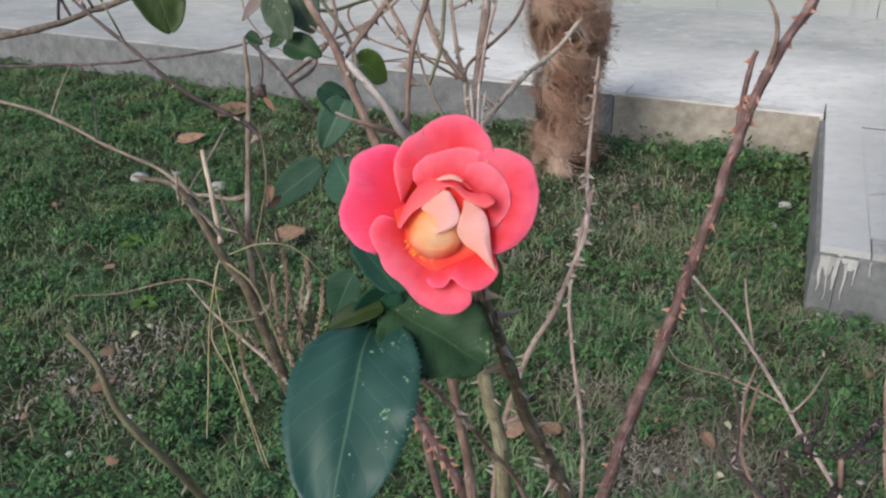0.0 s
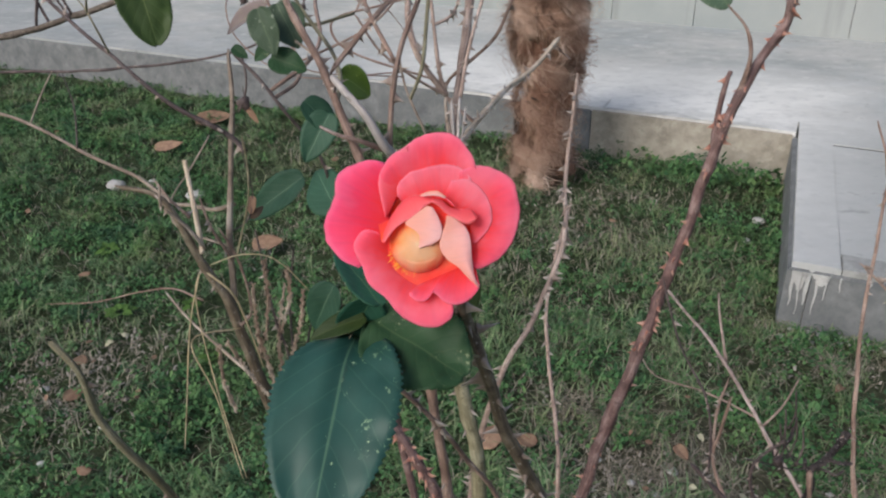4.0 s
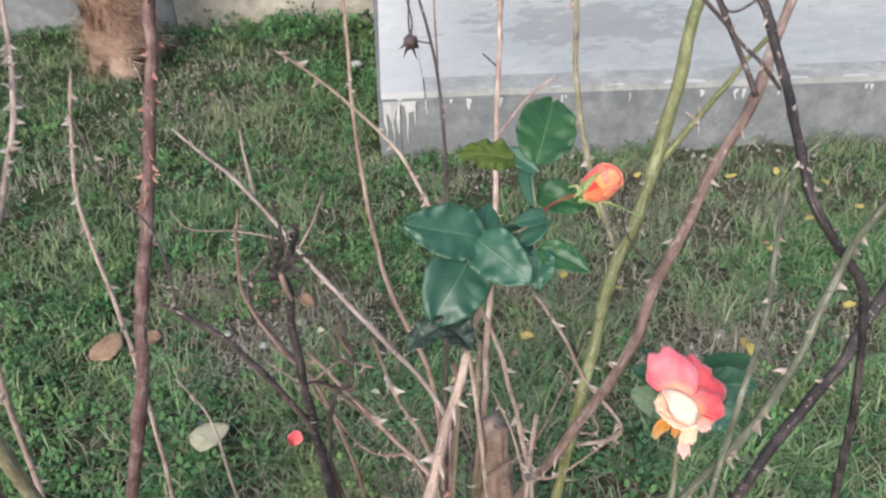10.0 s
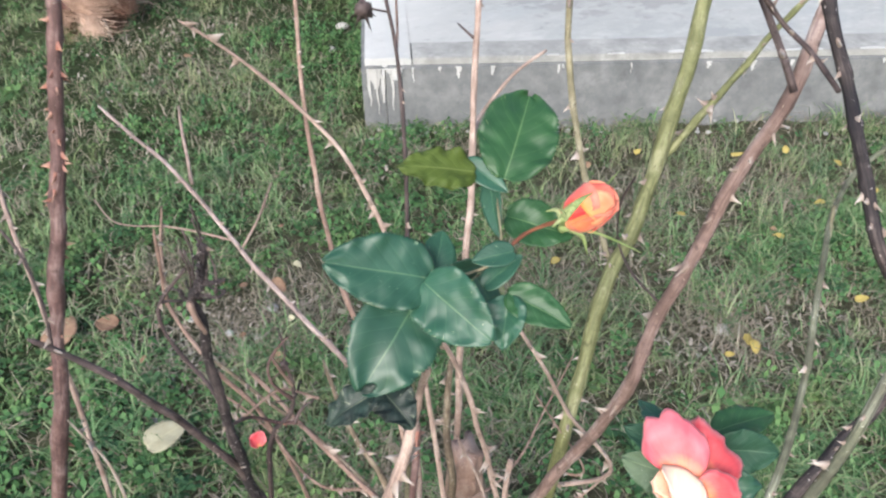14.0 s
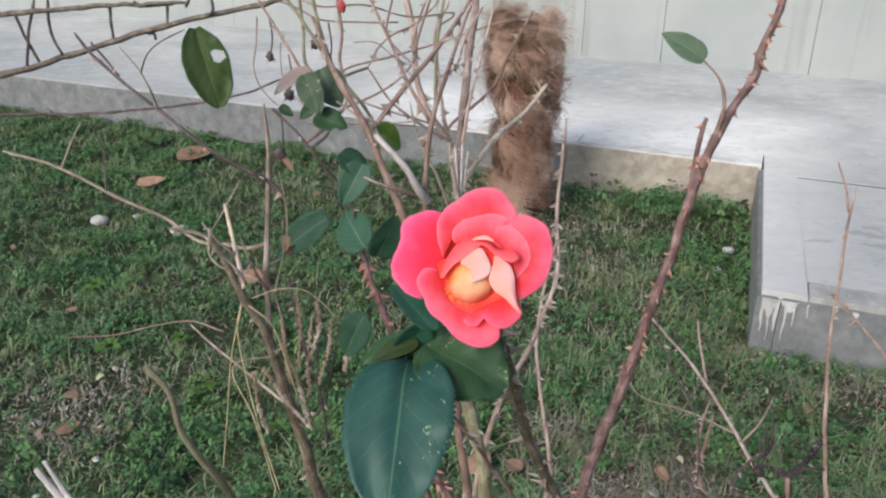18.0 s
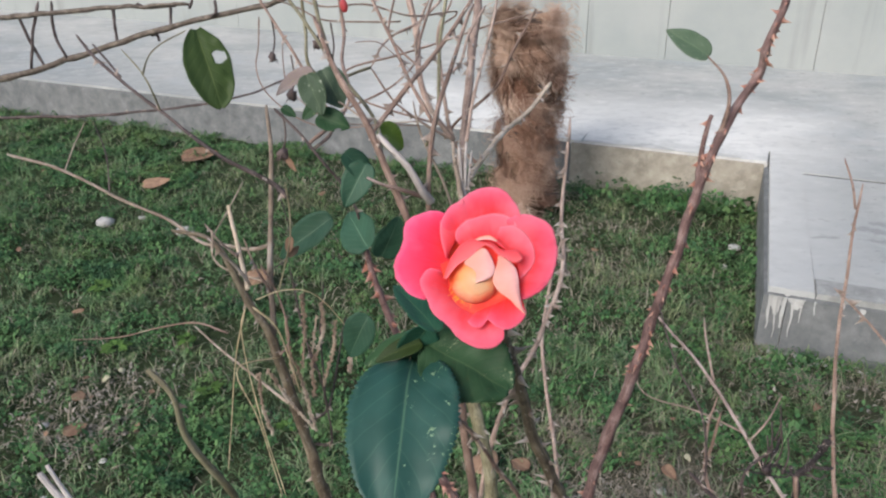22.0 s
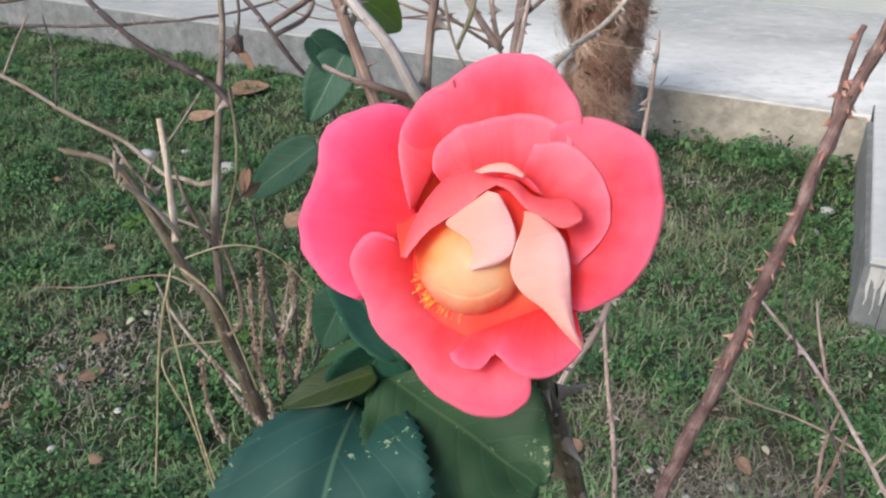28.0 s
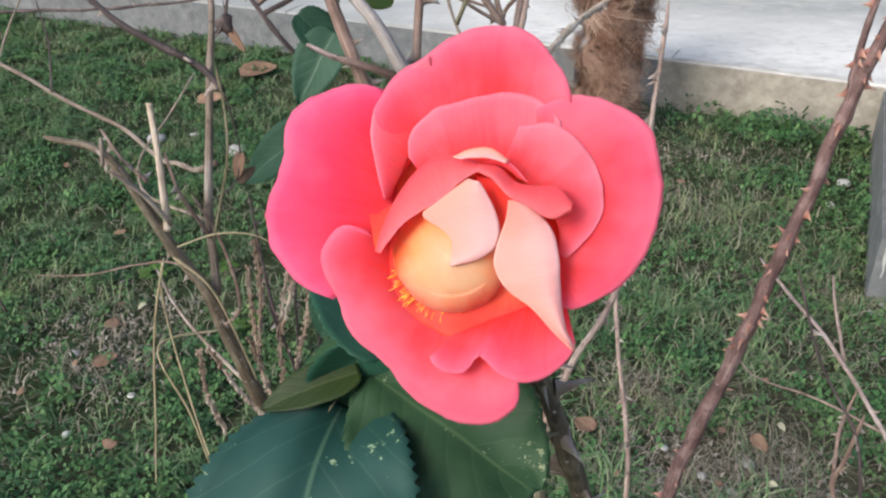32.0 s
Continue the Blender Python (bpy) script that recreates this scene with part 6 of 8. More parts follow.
cane(wild_shrub, BARK_DARK, [(-1.511, 2.702, 1.119), (-1.511, 2.680, 1.005), (-1.479, 2.667, 0.929)], 0.0056, 0.0050)
cane(wild_shrub, BARK_DARK, [(-0.864, 2.528, 1.150), (-0.859, 2.512, 1.117), (-0.878, 2.523, 1.097)], 0.0052, 0.0046)
cane(wild_shrub, BARK_DARK, [(-1.165, 2.612, 1.126), (-1.127, 2.608, 1.114), (-1.020, 2.584, 1.122)], 0.0054, 0.0046)
cane(wild_shrub, BARK_DARK, [(-1.136, 2.617, 1.018), (-1.111, 2.618, 1.018), (-1.106, 2.610, 1.000)], 0.0055, 0.0048)
cane(wild_shrub, BARK_DARK, [(-0.965, 2.562, 1.117), (-0.956, 2.575, 1.142)], 0.0053, 0.0046)
cane(wild_shrub, BARK_DARK, [(-0.357, 1.398, 1.174), (-0.476, 1.476, 1.117), (-0.656, 1.555, 1.068), (-0.843, 1.538, 1.053), (-1.061, 1.574, 1.037), (-1.249, 1.608, 1.011), (-1.556, 1.778, 0.477), (-1.600, 1.900, -0.020)], 0.0020, 0.0043, thorn=9, size=1.02)

# the bush with the bud and the fading rose
cane(bud_bush, BARK_PALE, [(0.425, 0.645, 1.131), (0.459, 0.640, 1.100), (0.483, 0.630, 1.076), (0.526, 0.596, 1.024), (0.543, 0.566, 0.982), (0.552, 0.527, 0.924), (0.558, 0.484, 0.817), (0.584, 0.455, 0.305), (0.600, 0.500, -0.020)], 0.0011, 0.0030, thorn=25, size=0.96)
cane(bud_bush, BARK_OLIVE, [(0.937, 0.974, 1.189), (0.901, 0.922, 1.107), (0.890, 0.902, 1.069), (0.851, 0.801, 0.925), (0.832, 0.715, 0.855), (0.821, 0.643, 0.811), (0.819, 0.628, 0.805), (0.817, 0.605, 0.802)], 0.0044, 0.0037, thorn=21, size=1.2)
cane(bud_bush, BARK_OLIVE, [(0.922, 0.953, 1.155), (0.935, 0.969, 1.158), (0.945, 0.977, 1.164), (0.997, 0.997, 1.219), (1.050, 1.021, 1.282)], 0.0035, 0.0025, thorn=9, size=1.2)
cane(bud_bush, BARK_OLIVE, [(0.937, 0.974, 1.189), (0.937, 0.994, 1.202), (0.942, 1.003, 1.213), (0.970, 1.019, 1.252), (0.983, 1.034, 1.284)], 0.0019, 0.0019)
cane(bud_bush, BARK_GREEN, [(1.145, 0.886, 1.228), (1.101, 0.857, 1.179), (1.028, 0.796, 1.083), (0.920, 0.690, 0.911), (0.842, 0.626, 0.822), (0.788, 0.581, 0.779), (0.742, 0.534, 0.722), (0.711, 0.504, 0.660), (0.662, 0.494, 0.253), (0.680, 0.550, -0.020)], 0.0095, 0.0065, thorn=25, size=1.2, label="thick yellow-green cane")
cane(bud_bush, BARK_GREEN, [(0.908, 0.671, 0.885), (0.982, 0.696, 0.930), (1.061, 0.729, 0.969), (1.141, 0.758, 1.006)], 0.0048, 0.0032, thorn=12, size=1.2)
cane(bud_bush, BARK_MAUVE, [(0.954, 0.533, 1.309), (0.919, 0.508, 1.271), (0.875, 0.474, 1.213), (0.809, 0.429, 1.103), (0.788, 0.431, 1.048), (0.755, 0.426, 0.966), (0.725, 0.421, 0.893), (0.714, 0.417, 0.861), (0.698, 0.445, 0.744), (0.672, 0.483, 0.619), (0.646, 0.519, 0.507), (0.611, 0.568, 0.184), (0.603, 0.579, -0.020)], 0.0045, 0.0067, thorn=46, size=1.2, label="thick grey-brown cane with long pale thorns")
cane(bud_bush, BARK_DARK, [(0.773, 0.586, 1.306), (0.777, 0.560, 1.275), (0.786, 0.508, 1.215), (0.794, 0.470, 1.168), (0.805, 0.422, 1.108)], 0.0028, 0.0029, thorn=9, size=1.02)
cane(bud_bush, BARK_DARK, [(0.708, 0.410, 1.224), (0.714, 0.381, 1.209), (0.737, 0.378, 1.185), (0.739, 0.357, 1.179), (0.733, 0.324, 1.171)], 0.0015, 0.0015, thorn=9, size=0.51)
cane(bud_bush, BARK_BLACK, [(0.702, 0.479, 1.333), (0.702, 0.451, 1.309), (0.709, 0.409, 1.262), (0.733, 0.369, 1.229), (0.737, 0.340, 1.194), (0.737, 0.320, 1.168), (0.728, 0.297, 1.154), (0.726, 0.276, 1.130), (0.726, 0.265, 1.117), (0.747, 0.251, 1.080), (0.784, 0.241, 1.023), (0.870, 0.242, 0.398), (0.820, 0.280, -0.020)], 0.0037, 0.0034, thorn=32, size=0.61)
cane(bud_bush, BARK_DARK, [(0.879, 0.457, 1.287), (0.814, 0.430, 1.290), (0.780, 0.404, 1.270), (0.766, 0.379, 1.242), (0.738, 0.366, 1.227), (0.708, 0.364, 1.219), (0.698, 0.376, 1.243), (0.699, 0.386, 1.243), (0.709, 0.404, 1.221)], 0.0010, 0.0010)
cane(bud_bush, BARK_MOSS, [(0.847, 0.364, 1.094), (0.815, 0.362, 1.077), (0.789, 0.346, 1.063), (0.760, 0.318, 1.050), (0.722, 0.273, 1.016), (0.694, 0.245, 0.995), (0.670, 0.226, 0.972), (0.610, 0.179, 0.404), (0.700, 0.250, -0.020)], 0.0015, 0.0030, thorn=18, size=0.66)
cane(bud_bush, BARK_OLIVE, [(0.790, 0.348, 1.066), (0.775, 0.332, 1.057)], 0.0011, 0.0012, cut=True)
cane(bud_bush, BARK_MOSS, [(0.753, 0.227, 1.131), (0.740, 0.227, 1.107), (0.742, 0.236, 1.070), (0.716, 0.228, 0.980), (0.674, 0.223, 0.920), (0.646, 0.234, 0.854), (0.592, 0.343, 0.319), (0.620, 0.420, -0.020)], 0.0022, 0.0051, thorn=21, size=0.9)
cane(bud_bush, BARK_BLACK, [(1.042, 0.391, 0.902), (1.016, 0.386, 0.850), (0.958, 0.368, 0.767), (0.876, 0.353, 0.675), (0.782, 0.366, 0.265), (0.800, 0.400, -0.020)], 0.0060, 0.0074, thorn=18, size=1.08, label="blackened old cane")
cane(bud_bush, BARK_PALE, [(0.519, 0.370, 1.001), (0.512, 0.381, 0.944), (0.491, 0.369, 0.886), (0.461, 0.346, 0.809), (0.445, 0.396, 0.304), (0.500, 0.500, -0.020)], 0.0023, 0.0075, thorn=16, size=1.56)
cane(bud_bush, BARK_PALE, [(0.575, 0.518, 0.879), (0.604, 0.502, 0.787), (0.623, 0.489, 0.679), (0.635, 0.472, 0.562), (0.645, 0.516, 0.201), (0.640, 0.580, -0.020)], 0.0019, 0.0046, thorn=23, size=1.08)
cane(bud_bush, BARK_PALE, [(0.665, 0.551, 0.828), (0.690, 0.516, 0.779), (0.721, 0.512, 0.705), (0.771, 0.489, 0.614), (0.760, 0.490, 0.600), (0.704, 0.503, 0.600)], 0.0018, 0.0028, thorn=10, size=1.2)
cane(bud_bush, BARK_RED, [(0.551, 0.514, 0.796), (0.551, 0.505, 0.750), (0.539, 0.490, 0.675), (0.516, 0.529, 0.246), (0.520, 0.600, -0.020)], 0.0031, 0.0048, thorn=18, size=1.2)
cane(bud_bush, BARK_STEM, [(0.642, 0.653, 0.678), (0.626, 0.626, 0.602), (0.623, 0.598, 0.515), (0.584, 0.629, 0.185), (0.550, 0.700, -0.020)], 0.0038, 0.0065, thorn=10, size=1.2)
cane(bud_bush, BARK_STEM, [(0.498, 0.670, 0.716), (0.508, 0.619, 0.656), (0.534, 0.569, 0.588), (0.539, 0.573, 0.227), (0.500, 0.660, -0.020)], 0.0026, 0.0042, thorn=16, size=1.2)
cane(bud_bush, BARK_BROWN, [(0.417, 0.731, 0.671), (0.460, 0.675, 0.621), (0.503, 0.619, 0.570), (0.540, 0.571, 0.526), (0.553, 0.592, 0.213), (0.500, 0.700, -0.020)], 0.0024, 0.0043, thorn=14, size=1.2)
cane(bud_bush, BARK_PALE, [(0.639, 0.479, 0.708), (0.629, 0.469, 0.657), (0.619, 0.458, 0.587), (0.599, 0.493, 0.211), (0.600, 0.550, -0.020)], 0.0028, 0.0039, thorn=7, size=1.2, cut=True)
cane(bud_bush, BARK_DARK, [(0.235, 0.639, 1.110), (0.253, 0.602, 1.054), (0.280, 0.571, 1.010), (0.285, 0.548, 0.966), (0.283, 0.538, 0.944)], 0.0009, 0.0015, thorn=7, size=0.82)
cane(bud_bush, BARK_DARK, [(0.268, 0.546, 0.949), (0.289, 0.542, 0.928), (0.320, 0.533, 0.896), (0.363, 0.548, 0.784), (0.393, 0.559, 0.695), (0.434, 0.620, 0.256), (0.420, 0.660, -0.020)], 0.0022, 0.0048, thorn=9, size=0.82)
DEAD = [(0.404, 0.536, 1.008), (0.400, 0.540, 0.987), (0.394, 0.545, 0.963), (0.386, 0.550, 0.945), (0.389, 0.550, 0.923), (0.387, 0.552, 0.885), (0.388, 0.553, 0.842), (0.387, 0.553, 0.794), (0.390, 0.556, 0.746), (0.393, 0.560, 0.698)]
black_twig = cane(bud_bush, BARK_BLACK, DEAD + [(0.412, 0.571, 0.251), (0.420, 0.620, -0.020)], 0.0026, 0.0062, thorn=10, size=0.55)
crust(black_twig, DEAD[:4], 0.0030)
crust(black_twig, DEAD[4:9], 0.0019)
for line, thick in (
    (((0.414, 0.533, 0.972), (0.406, 0.536, 0.969), (0.395, 0.545, 0.965)), 0.0017),
    (((0.412, 0.540, 0.956), (0.406, 0.540, 0.950), (0.398, 0.545, 0.951), (0.388, 0.550, 0.947)), 0.0013),
    (((0.379, 0.552, 0.957), (0.381, 0.552, 0.949), (0.388, 0.550, 0.940)), 0.0016),
    (((0.395, 0.536, 0.999), (0.399, 0.538, 0.992), (0.400, 0.540, 0.985)), 0.0013),
):
    crust(cane(bud_bush, BARK_BLACK, list(line), 0.8 * thick, thick, name="dead_twig", cut=True), list(line), thick)
cane(bud_bush, BARK_BROWN, [(0.384, 0.546, 0.948), (0.386, 0.544, 0.930), (0.390, 0.546, 0.912)], 0.0030, 0.0022, name="dead_twig", label="peeling brown bark on the dead twig")
cane(bud_bush, BARK_BLACK, [(0.391, 0.638, 0.886), (0.400, 0.636, 0.888), (0.407, 0.633, 0.888)], 0.0014, 0.0009)
cane(bud_bush, BARK_BROWN, [(0.361, 0.745, 0.883), (0.355, 0.743, 0.826), (0.353, 0.746, 0.779), (0.380, 0.711, 0.713), (0.419, 0.686, 0.648), (0.474, 0.678, 0.249), (0.450, 0.720, -0.020)], 0.0019, 0.0033, thorn=7, size=0.84)
cane(bud_bush, BARK_DARK, [(0.385, 0.620, 0.924), (0.371, 0.620, 0.909), (0.359, 0.615, 0.899), (0.354, 0.612, 0.888), (0.354, 0.610, 0.868), (0.362, 0.600, 0.845), (0.376, 0.590, 0.817), (0.387, 0.556, 0.815)], 0.0017, 0.0024, thorn=9, size=0.55)
cane(bud_bush, BARK_RED, [(0.388, 0.554, 0.785), (0.409, 0.590, 0.749), (0.434, 0.600, 0.717), (0.452, 0.600, 0.708)], 0.0016, 0.0024, thorn=5, size=0.5)
cane(bud_bush, BARK_DARK, [(0.453, 0.610, 0.785), (0.456, 0.605, 0.754), (0.447, 0.600, 0.725), (0.428, 0.600, 0.707), (0.410, 0.600, 0.598), (0.425, 0.620, -0.020)], 0.0018, 0.0034, thorn=5, size=0.6)
cane(bud_bush, BARK_RED, [(0.461, 0.610, 0.823), (0.444, 0.610, 0.806), (0.436, 0.610, 0.792), (0.435, 0.605, 0.775), (0.444, 0.600, 0.759), (0.452, 0.602, 0.745)], 0.0010, 0.0021)
cane(bud_bush, BARK_DARK, [(0.480, 0.610, 0.728), (0.460, 0.600, 0.728), (0.450, 0.600, 0.709)], 0.0009, 0.0021, thorn=3, size=0.5)
cane(bud_bush, BARK_BROWN, [(0.440, 0.612, 0.800), (0.447, 0.608, 0.780), (0.455, 0.605, 0.760)], 0.0019, 0.0022, cut=True)
cane(bud_bush, BARK_STEM, [(0.379, 0.805, 0.630), (0.421, 0.759, 0.598), (0.474, 0.704, 0.560), (0.532, 0.624, 0.496), (0.547, 0.619, 0.204), (0.500, 0.700, -0.020)], 0.0022, 0.0039, thorn=14, size=0.96)
dry_hip(bud_bush, (0.386, 0.627, 0.887), 0.007)
dry_hip(bud_bush, (0.454, 0.653, 0.743), 0.006)
cane(bud_bush, BARK_GREY, [(0.260, 0.578, 0.824), (0.284, 0.549, 0.781), (0.291, 0.518, 0.679), (0.316, 0.534, 0.249), (0.330, 0.600, -0.020)], 0.0010, 0.0028, thorn=5, size=1.2)
dry_hip(bud_bush, (0.400, 0.653, 0.914), 0.0026)
dry_hip(bud_bush, (0.399, 0.644, 0.905), 0.0022)
dry_hip(bud_bush, (0.389, 0.642, 0.897), 0.0028)
dry_hip(bud_bush, (0.399, 0.633, 0.893), 0.0024)
dry_hip(bud_bush, (0.405, 0.625, 0.886), 0.0032)
dry_hip(bud_bush, (0.383, 0.632, 0.884), 0.0024)
cane(bud_bush, BARK_OLIVE, [(0.576, 0.401, 1.093), (0.570, 0.382, 1.063), (0.552, 0.387, 1.052), (0.531, 0.394, 1.043), (0.523, 0.393, 1.014), (0.514, 0.389, 0.959), (0.488, 0.411, 0.354), (0.500, 0.450, -0.020)], 0.0006, 0.0020, name="shoot")
cane(bud_bush, PEDUNCLE, [(0.574, 0.383, 1.066), (0.591, 0.389, 1.071), (0.619, 0.393, 1.072)], 0.0012, 0.0011, name="peduncle")
leaf(bud_bush, LEAF_TEAL, (0.530, 0.389, 1.053), (0.469, 0.400, 1.077), 0.0440, (0.157, -0.684, 0.712), fold=0.16, curl=0.14, n=28, blunt=0.1, warp=0.05)
leaf(bud_bush, LEAF_TEAL, (0.522, 0.387, 1.047), (0.472, 0.351, 1.016), 0.0530, (0.034, -0.679, 0.733), fold=0.14, curl=0.16, n=30, blunt=0.05, broad=0.8, warp=0.05, hole=(-0.16, 0.97), label="green leaflet with a bite out of its tip")
leaf(bud_bush, LEAF_TEAL, (0.523, 0.387, 1.055), (0.546, 0.339, 1.042), 0.0400, (-0.549, -0.453, 0.702), fold=0.20, curl=0.14, n=28, blunt=0.1, warp=0.04)
leaf(bud_bush, LEAF_MID, (0.587, 0.414, 1.097), (0.622, 0.455, 1.127), 0.0480, (-0.055, -0.559, 0.828), fold=0.20, curl=0.14, n=28, blunt=0.0, broad=0.9, warp=0.05)
leaf(bud_bush, LEAF_OLIVE, (0.571, 0.423, 1.100), (0.525, 0.430, 1.112), 0.0270, (0.143, -0.514, 0.846), fold=0.10, curl=0.20, n=22, warp=0.14)
leaf(bud_bush, LEAF_TEAL, (0.568, 0.433, 1.102), (0.586, 0.408, 1.091), 0.0150, (-0.194, -0.509, 0.839), fold=0.22, curl=0.12)
leaf(bud_bush, LEAF_TEAL, (0.581, 0.425, 1.092), (0.574, 0.394, 1.069), 0.0159, (-0.830, -0.199, 0.521), fold=0.22, curl=0.12)
leaf(bud_bush, LEAF_MID, (0.589, 0.414, 1.067), (0.625, 0.391, 1.058), 0.0300, (-0.145, -0.549, 0.823), fold=0.22, curl=0.14, n=22, warp=0.05)
leaf(bud_bush, LEAF_TEAL, (0.535, 0.401, 1.045), (0.550, 0.423, 1.060), 0.0228, (0.203, -0.642, 0.739), fold=0.22, curl=0.12)
leaf(bud_bush, LEAF_TEAL, (0.578, 0.378, 1.069), (0.552, 0.380, 1.068), 0.0159, (-0.070, -0.467, 0.882), fold=0.22, curl=0.12)
leaf(bud_bush, LEAF_TEAL, (0.559, 0.379, 1.046), (0.585, 0.382, 1.061), 0.0170, (-0.467, -0.227, 0.855), fold=0.22, curl=0.12)
leaf(bud_bush, LEAF_MID, (0.570, 0.368, 1.047), (0.597, 0.336, 1.039), 0.0230, (-0.258, -0.433, 0.864), fold=0.22, curl=0.14, n=22, warp=0.05)
leaf(bud_bush, LEAF_TEAL, (0.570, 0.367, 1.045), (0.556, 0.343, 1.028), 0.0250, (-0.436, -0.337, 0.834), fold=0.18, curl=0.14, n=22, warp=0.05)
leaf(bud_bush, LEAF_TEAL, (0.560, 0.390, 1.044), (0.565, 0.372, 1.025), 0.0196, (0.384, -0.618, 0.686), fold=0.22, curl=0.12)
leaf(bud_bush, LEAF_TEAL, (0.543, 0.398, 1.045), (0.569, 0.401, 1.044), 0.0159, (0.120, -0.964, 0.238), fold=0.22, curl=0.12)
leaf(bud_bush, LEAF_OLD, (0.484, 0.358, 1.006), (0.449, 0.358, 0.990), 0.0230, (-0.400, -0.269, 0.876), fold=0.35, curl=0.2, n=22, warp=0.16)
leaf(bud_bush, LEAF_OLD, (0.485, 0.362, 1.003), (0.496, 0.332, 0.997), 0.0260, (-0.069, -0.220, 0.973), fold=0.35, curl=0.2, n=22, warp=0.16)
bud(bud_bush, (0.619, 0.390, 1.069), (0.643, 0.383, 1.095))
cane(bud_bush, SEPAL, [(0.622, 0.386, 1.069), (0.634, 0.376, 1.068), (0.648, 0.366, 1.062), (0.656, 0.360, 1.058)], 0.0013, 0.0003, name="sepal")
cane(bud_bush, SEPAL, [(0.639, 0.388, 1.091), (0.649, 0.393, 1.093), (0.658, 0.398, 1.095)], 0.0013, 0.0003, name="sepal")
cane(bud_bush, SEPAL, [(0.617, 0.384, 1.077), (0.612, 0.386, 1.085), (0.612, 0.385, 1.092)], 0.0013, 0.0003, name="sepal")
cane(bud_bush, BARK_DARK, [(0.723, 0.469, 1.031), (0.719, 0.476, 1.006), (0.721, 0.481, 0.981), (0.727, 0.480, 0.951), (0.732, 0.465, 0.934), (0.739, 0.423, 0.927)], 0.0010, 0.0010)
cane(bud_bush, BARK_BROWN, [(0.363, 0.742, 0.660), (0.417, 0.692, 0.622), (0.458, 0.632, 0.565), (0.477, 0.617, 0.556), (0.515, 0.603, 0.555)], 0.0011, 0.0021, thorn=9, size=0.84)
cane(bud_bush, BARK_BROWN, [(0.861, 0.727, 0.538), (0.803, 0.688, 0.495), (0.743, 0.644, 0.461), (0.694, 0.621, 0.448), (0.615, 0.604, 0.449)], 0.0013, 0.0024, thorn=9, size=0.84)
cane(bud_bush, BARK_PALE, [(0.582, 0.482, 0.769), (0.598, 0.463, 0.718), (0.609, 0.442, 0.647), (0.614, 0.446, 0.638), (0.625, 0.465, 0.632)], 0.0011, 0.0021, thorn=9, size=0.84)
cane(bud_bush, BARK_BROWN, [(0.749, 0.462, 0.653), (0.710, 0.459, 0.631), (0.665, 0.459, 0.610), (0.650, 0.464, 0.604), (0.631, 0.477, 0.599)], 0.0010, 0.0020, thorn=9, size=0.84)
cane(bud_bush, BARK_BROWN, [(0.407, 0.694, 0.668), (0.393, 0.658, 0.676), (0.398, 0.644, 0.687), (0.444, 0.633, 0.728), (0.478, 0.600, 0.736)], 0.0007, 0.0017, thorn=10, size=0.84)
cane(bud_bush, BARK_BROWN, [(0.371, 0.799, 0.871), (0.360, 0.785, 0.831), (0.352, 0.747, 0.779)], 0.0012, 0.0023, thorn=10, size=0.84)
cane(bud_bush, BARK_BROWN, [(0.686, 0.524, 0.736), (0.704, 0.515, 0.699), (0.731, 0.483, 0.638), (0.727, 0.485, 0.630), (0.707, 0.503, 0.624)], 0.0007, 0.0017, thorn=10, size=0.84)
cane(bud_bush, BARK_BLACK, [(0.400, 0.631, 0.890), (0.384, 0.633, 0.886), (0.382, 0.641, 0.893)], 0.0008, 0.0012, name="dead_twig")
cane(bud_bush, BARK_BLACK, [(0.402, 0.649, 0.919), (0.399, 0.642, 0.907), (0.393, 0.640, 0.897)], 0.0019, 0.0023, name="dead_twig")
cane(bud_bush, BARK_BLACK, [(0.396, 0.639, 0.897), (0.403, 0.627, 0.888), (0.413, 0.622, 0.886), (0.408, 0.622, 0.881), (0.356, 0.641, 0.875)], 0.0008, 0.0012, name="dead_twig")
cane(bud_bush, BARK_RED, [(0.432, 0.640, 0.735), (0.455, 0.641, 0.746), (0.455, 0.633, 0.737)], 0.0007, 0.0011, name="dead_twig")
cane(bud_bush, BARK_BLACK, [(0.433, 0.633, 0.712), (0.456, 0.627, 0.716), (0.466, 0.636, 0.730)], 0.0009, 0.0014, name="dead_twig")
STUMP = (0.665, 0.649, 0.505)
leaf(bud_bush, LEAF_SOFT, (0.706, 0.328, 0.867), (0.671, 0.359, 0.886), 0.0267, (0.017, -0.508, 0.861), fold=0.2, curl=0.14, n=20, warp=0.05)
leaf(bud_bush, LEAF_FADED, (0.699, 0.322, 0.857), (0.663, 0.345, 0.867), 0.0334, (-0.360, -0.784, 0.505), fold=0.2, curl=0.14, n=20, warp=0.05)
leaf(bud_bush, LEAF_SOFT, (0.731, 0.324, 0.873), (0.773, 0.305, 0.870), 0.0347, (-0.319, -0.788, 0.526), fold=0.2, curl=0.14, n=20, warp=0.05)
leaf(bud_bush, LEAF_MID, (0.743, 0.342, 0.867), (0.795, 0.339, 0.871), 0.0302, (-0.077, -0.006, 0.997), fold=0.2, curl=0.14, n=20, warp=0.05)
leaf(bud_bush, LEAF_TEAL, (0.716, 0.310, 0.851), (0.755, 0.294, 0.851), 0.0311, (-0.309, -0.752, 0.582), fold=0.2, curl=0.14, n=20, warp=0.05)
leaf(bud_bush, LEAF_TEAL, (0.708, 0.352, 0.864), (0.704, 0.389, 0.871), 0.0206, (0.178, -0.164, 0.970), fold=0.2, curl=0.14, n=20, warp=0.05)
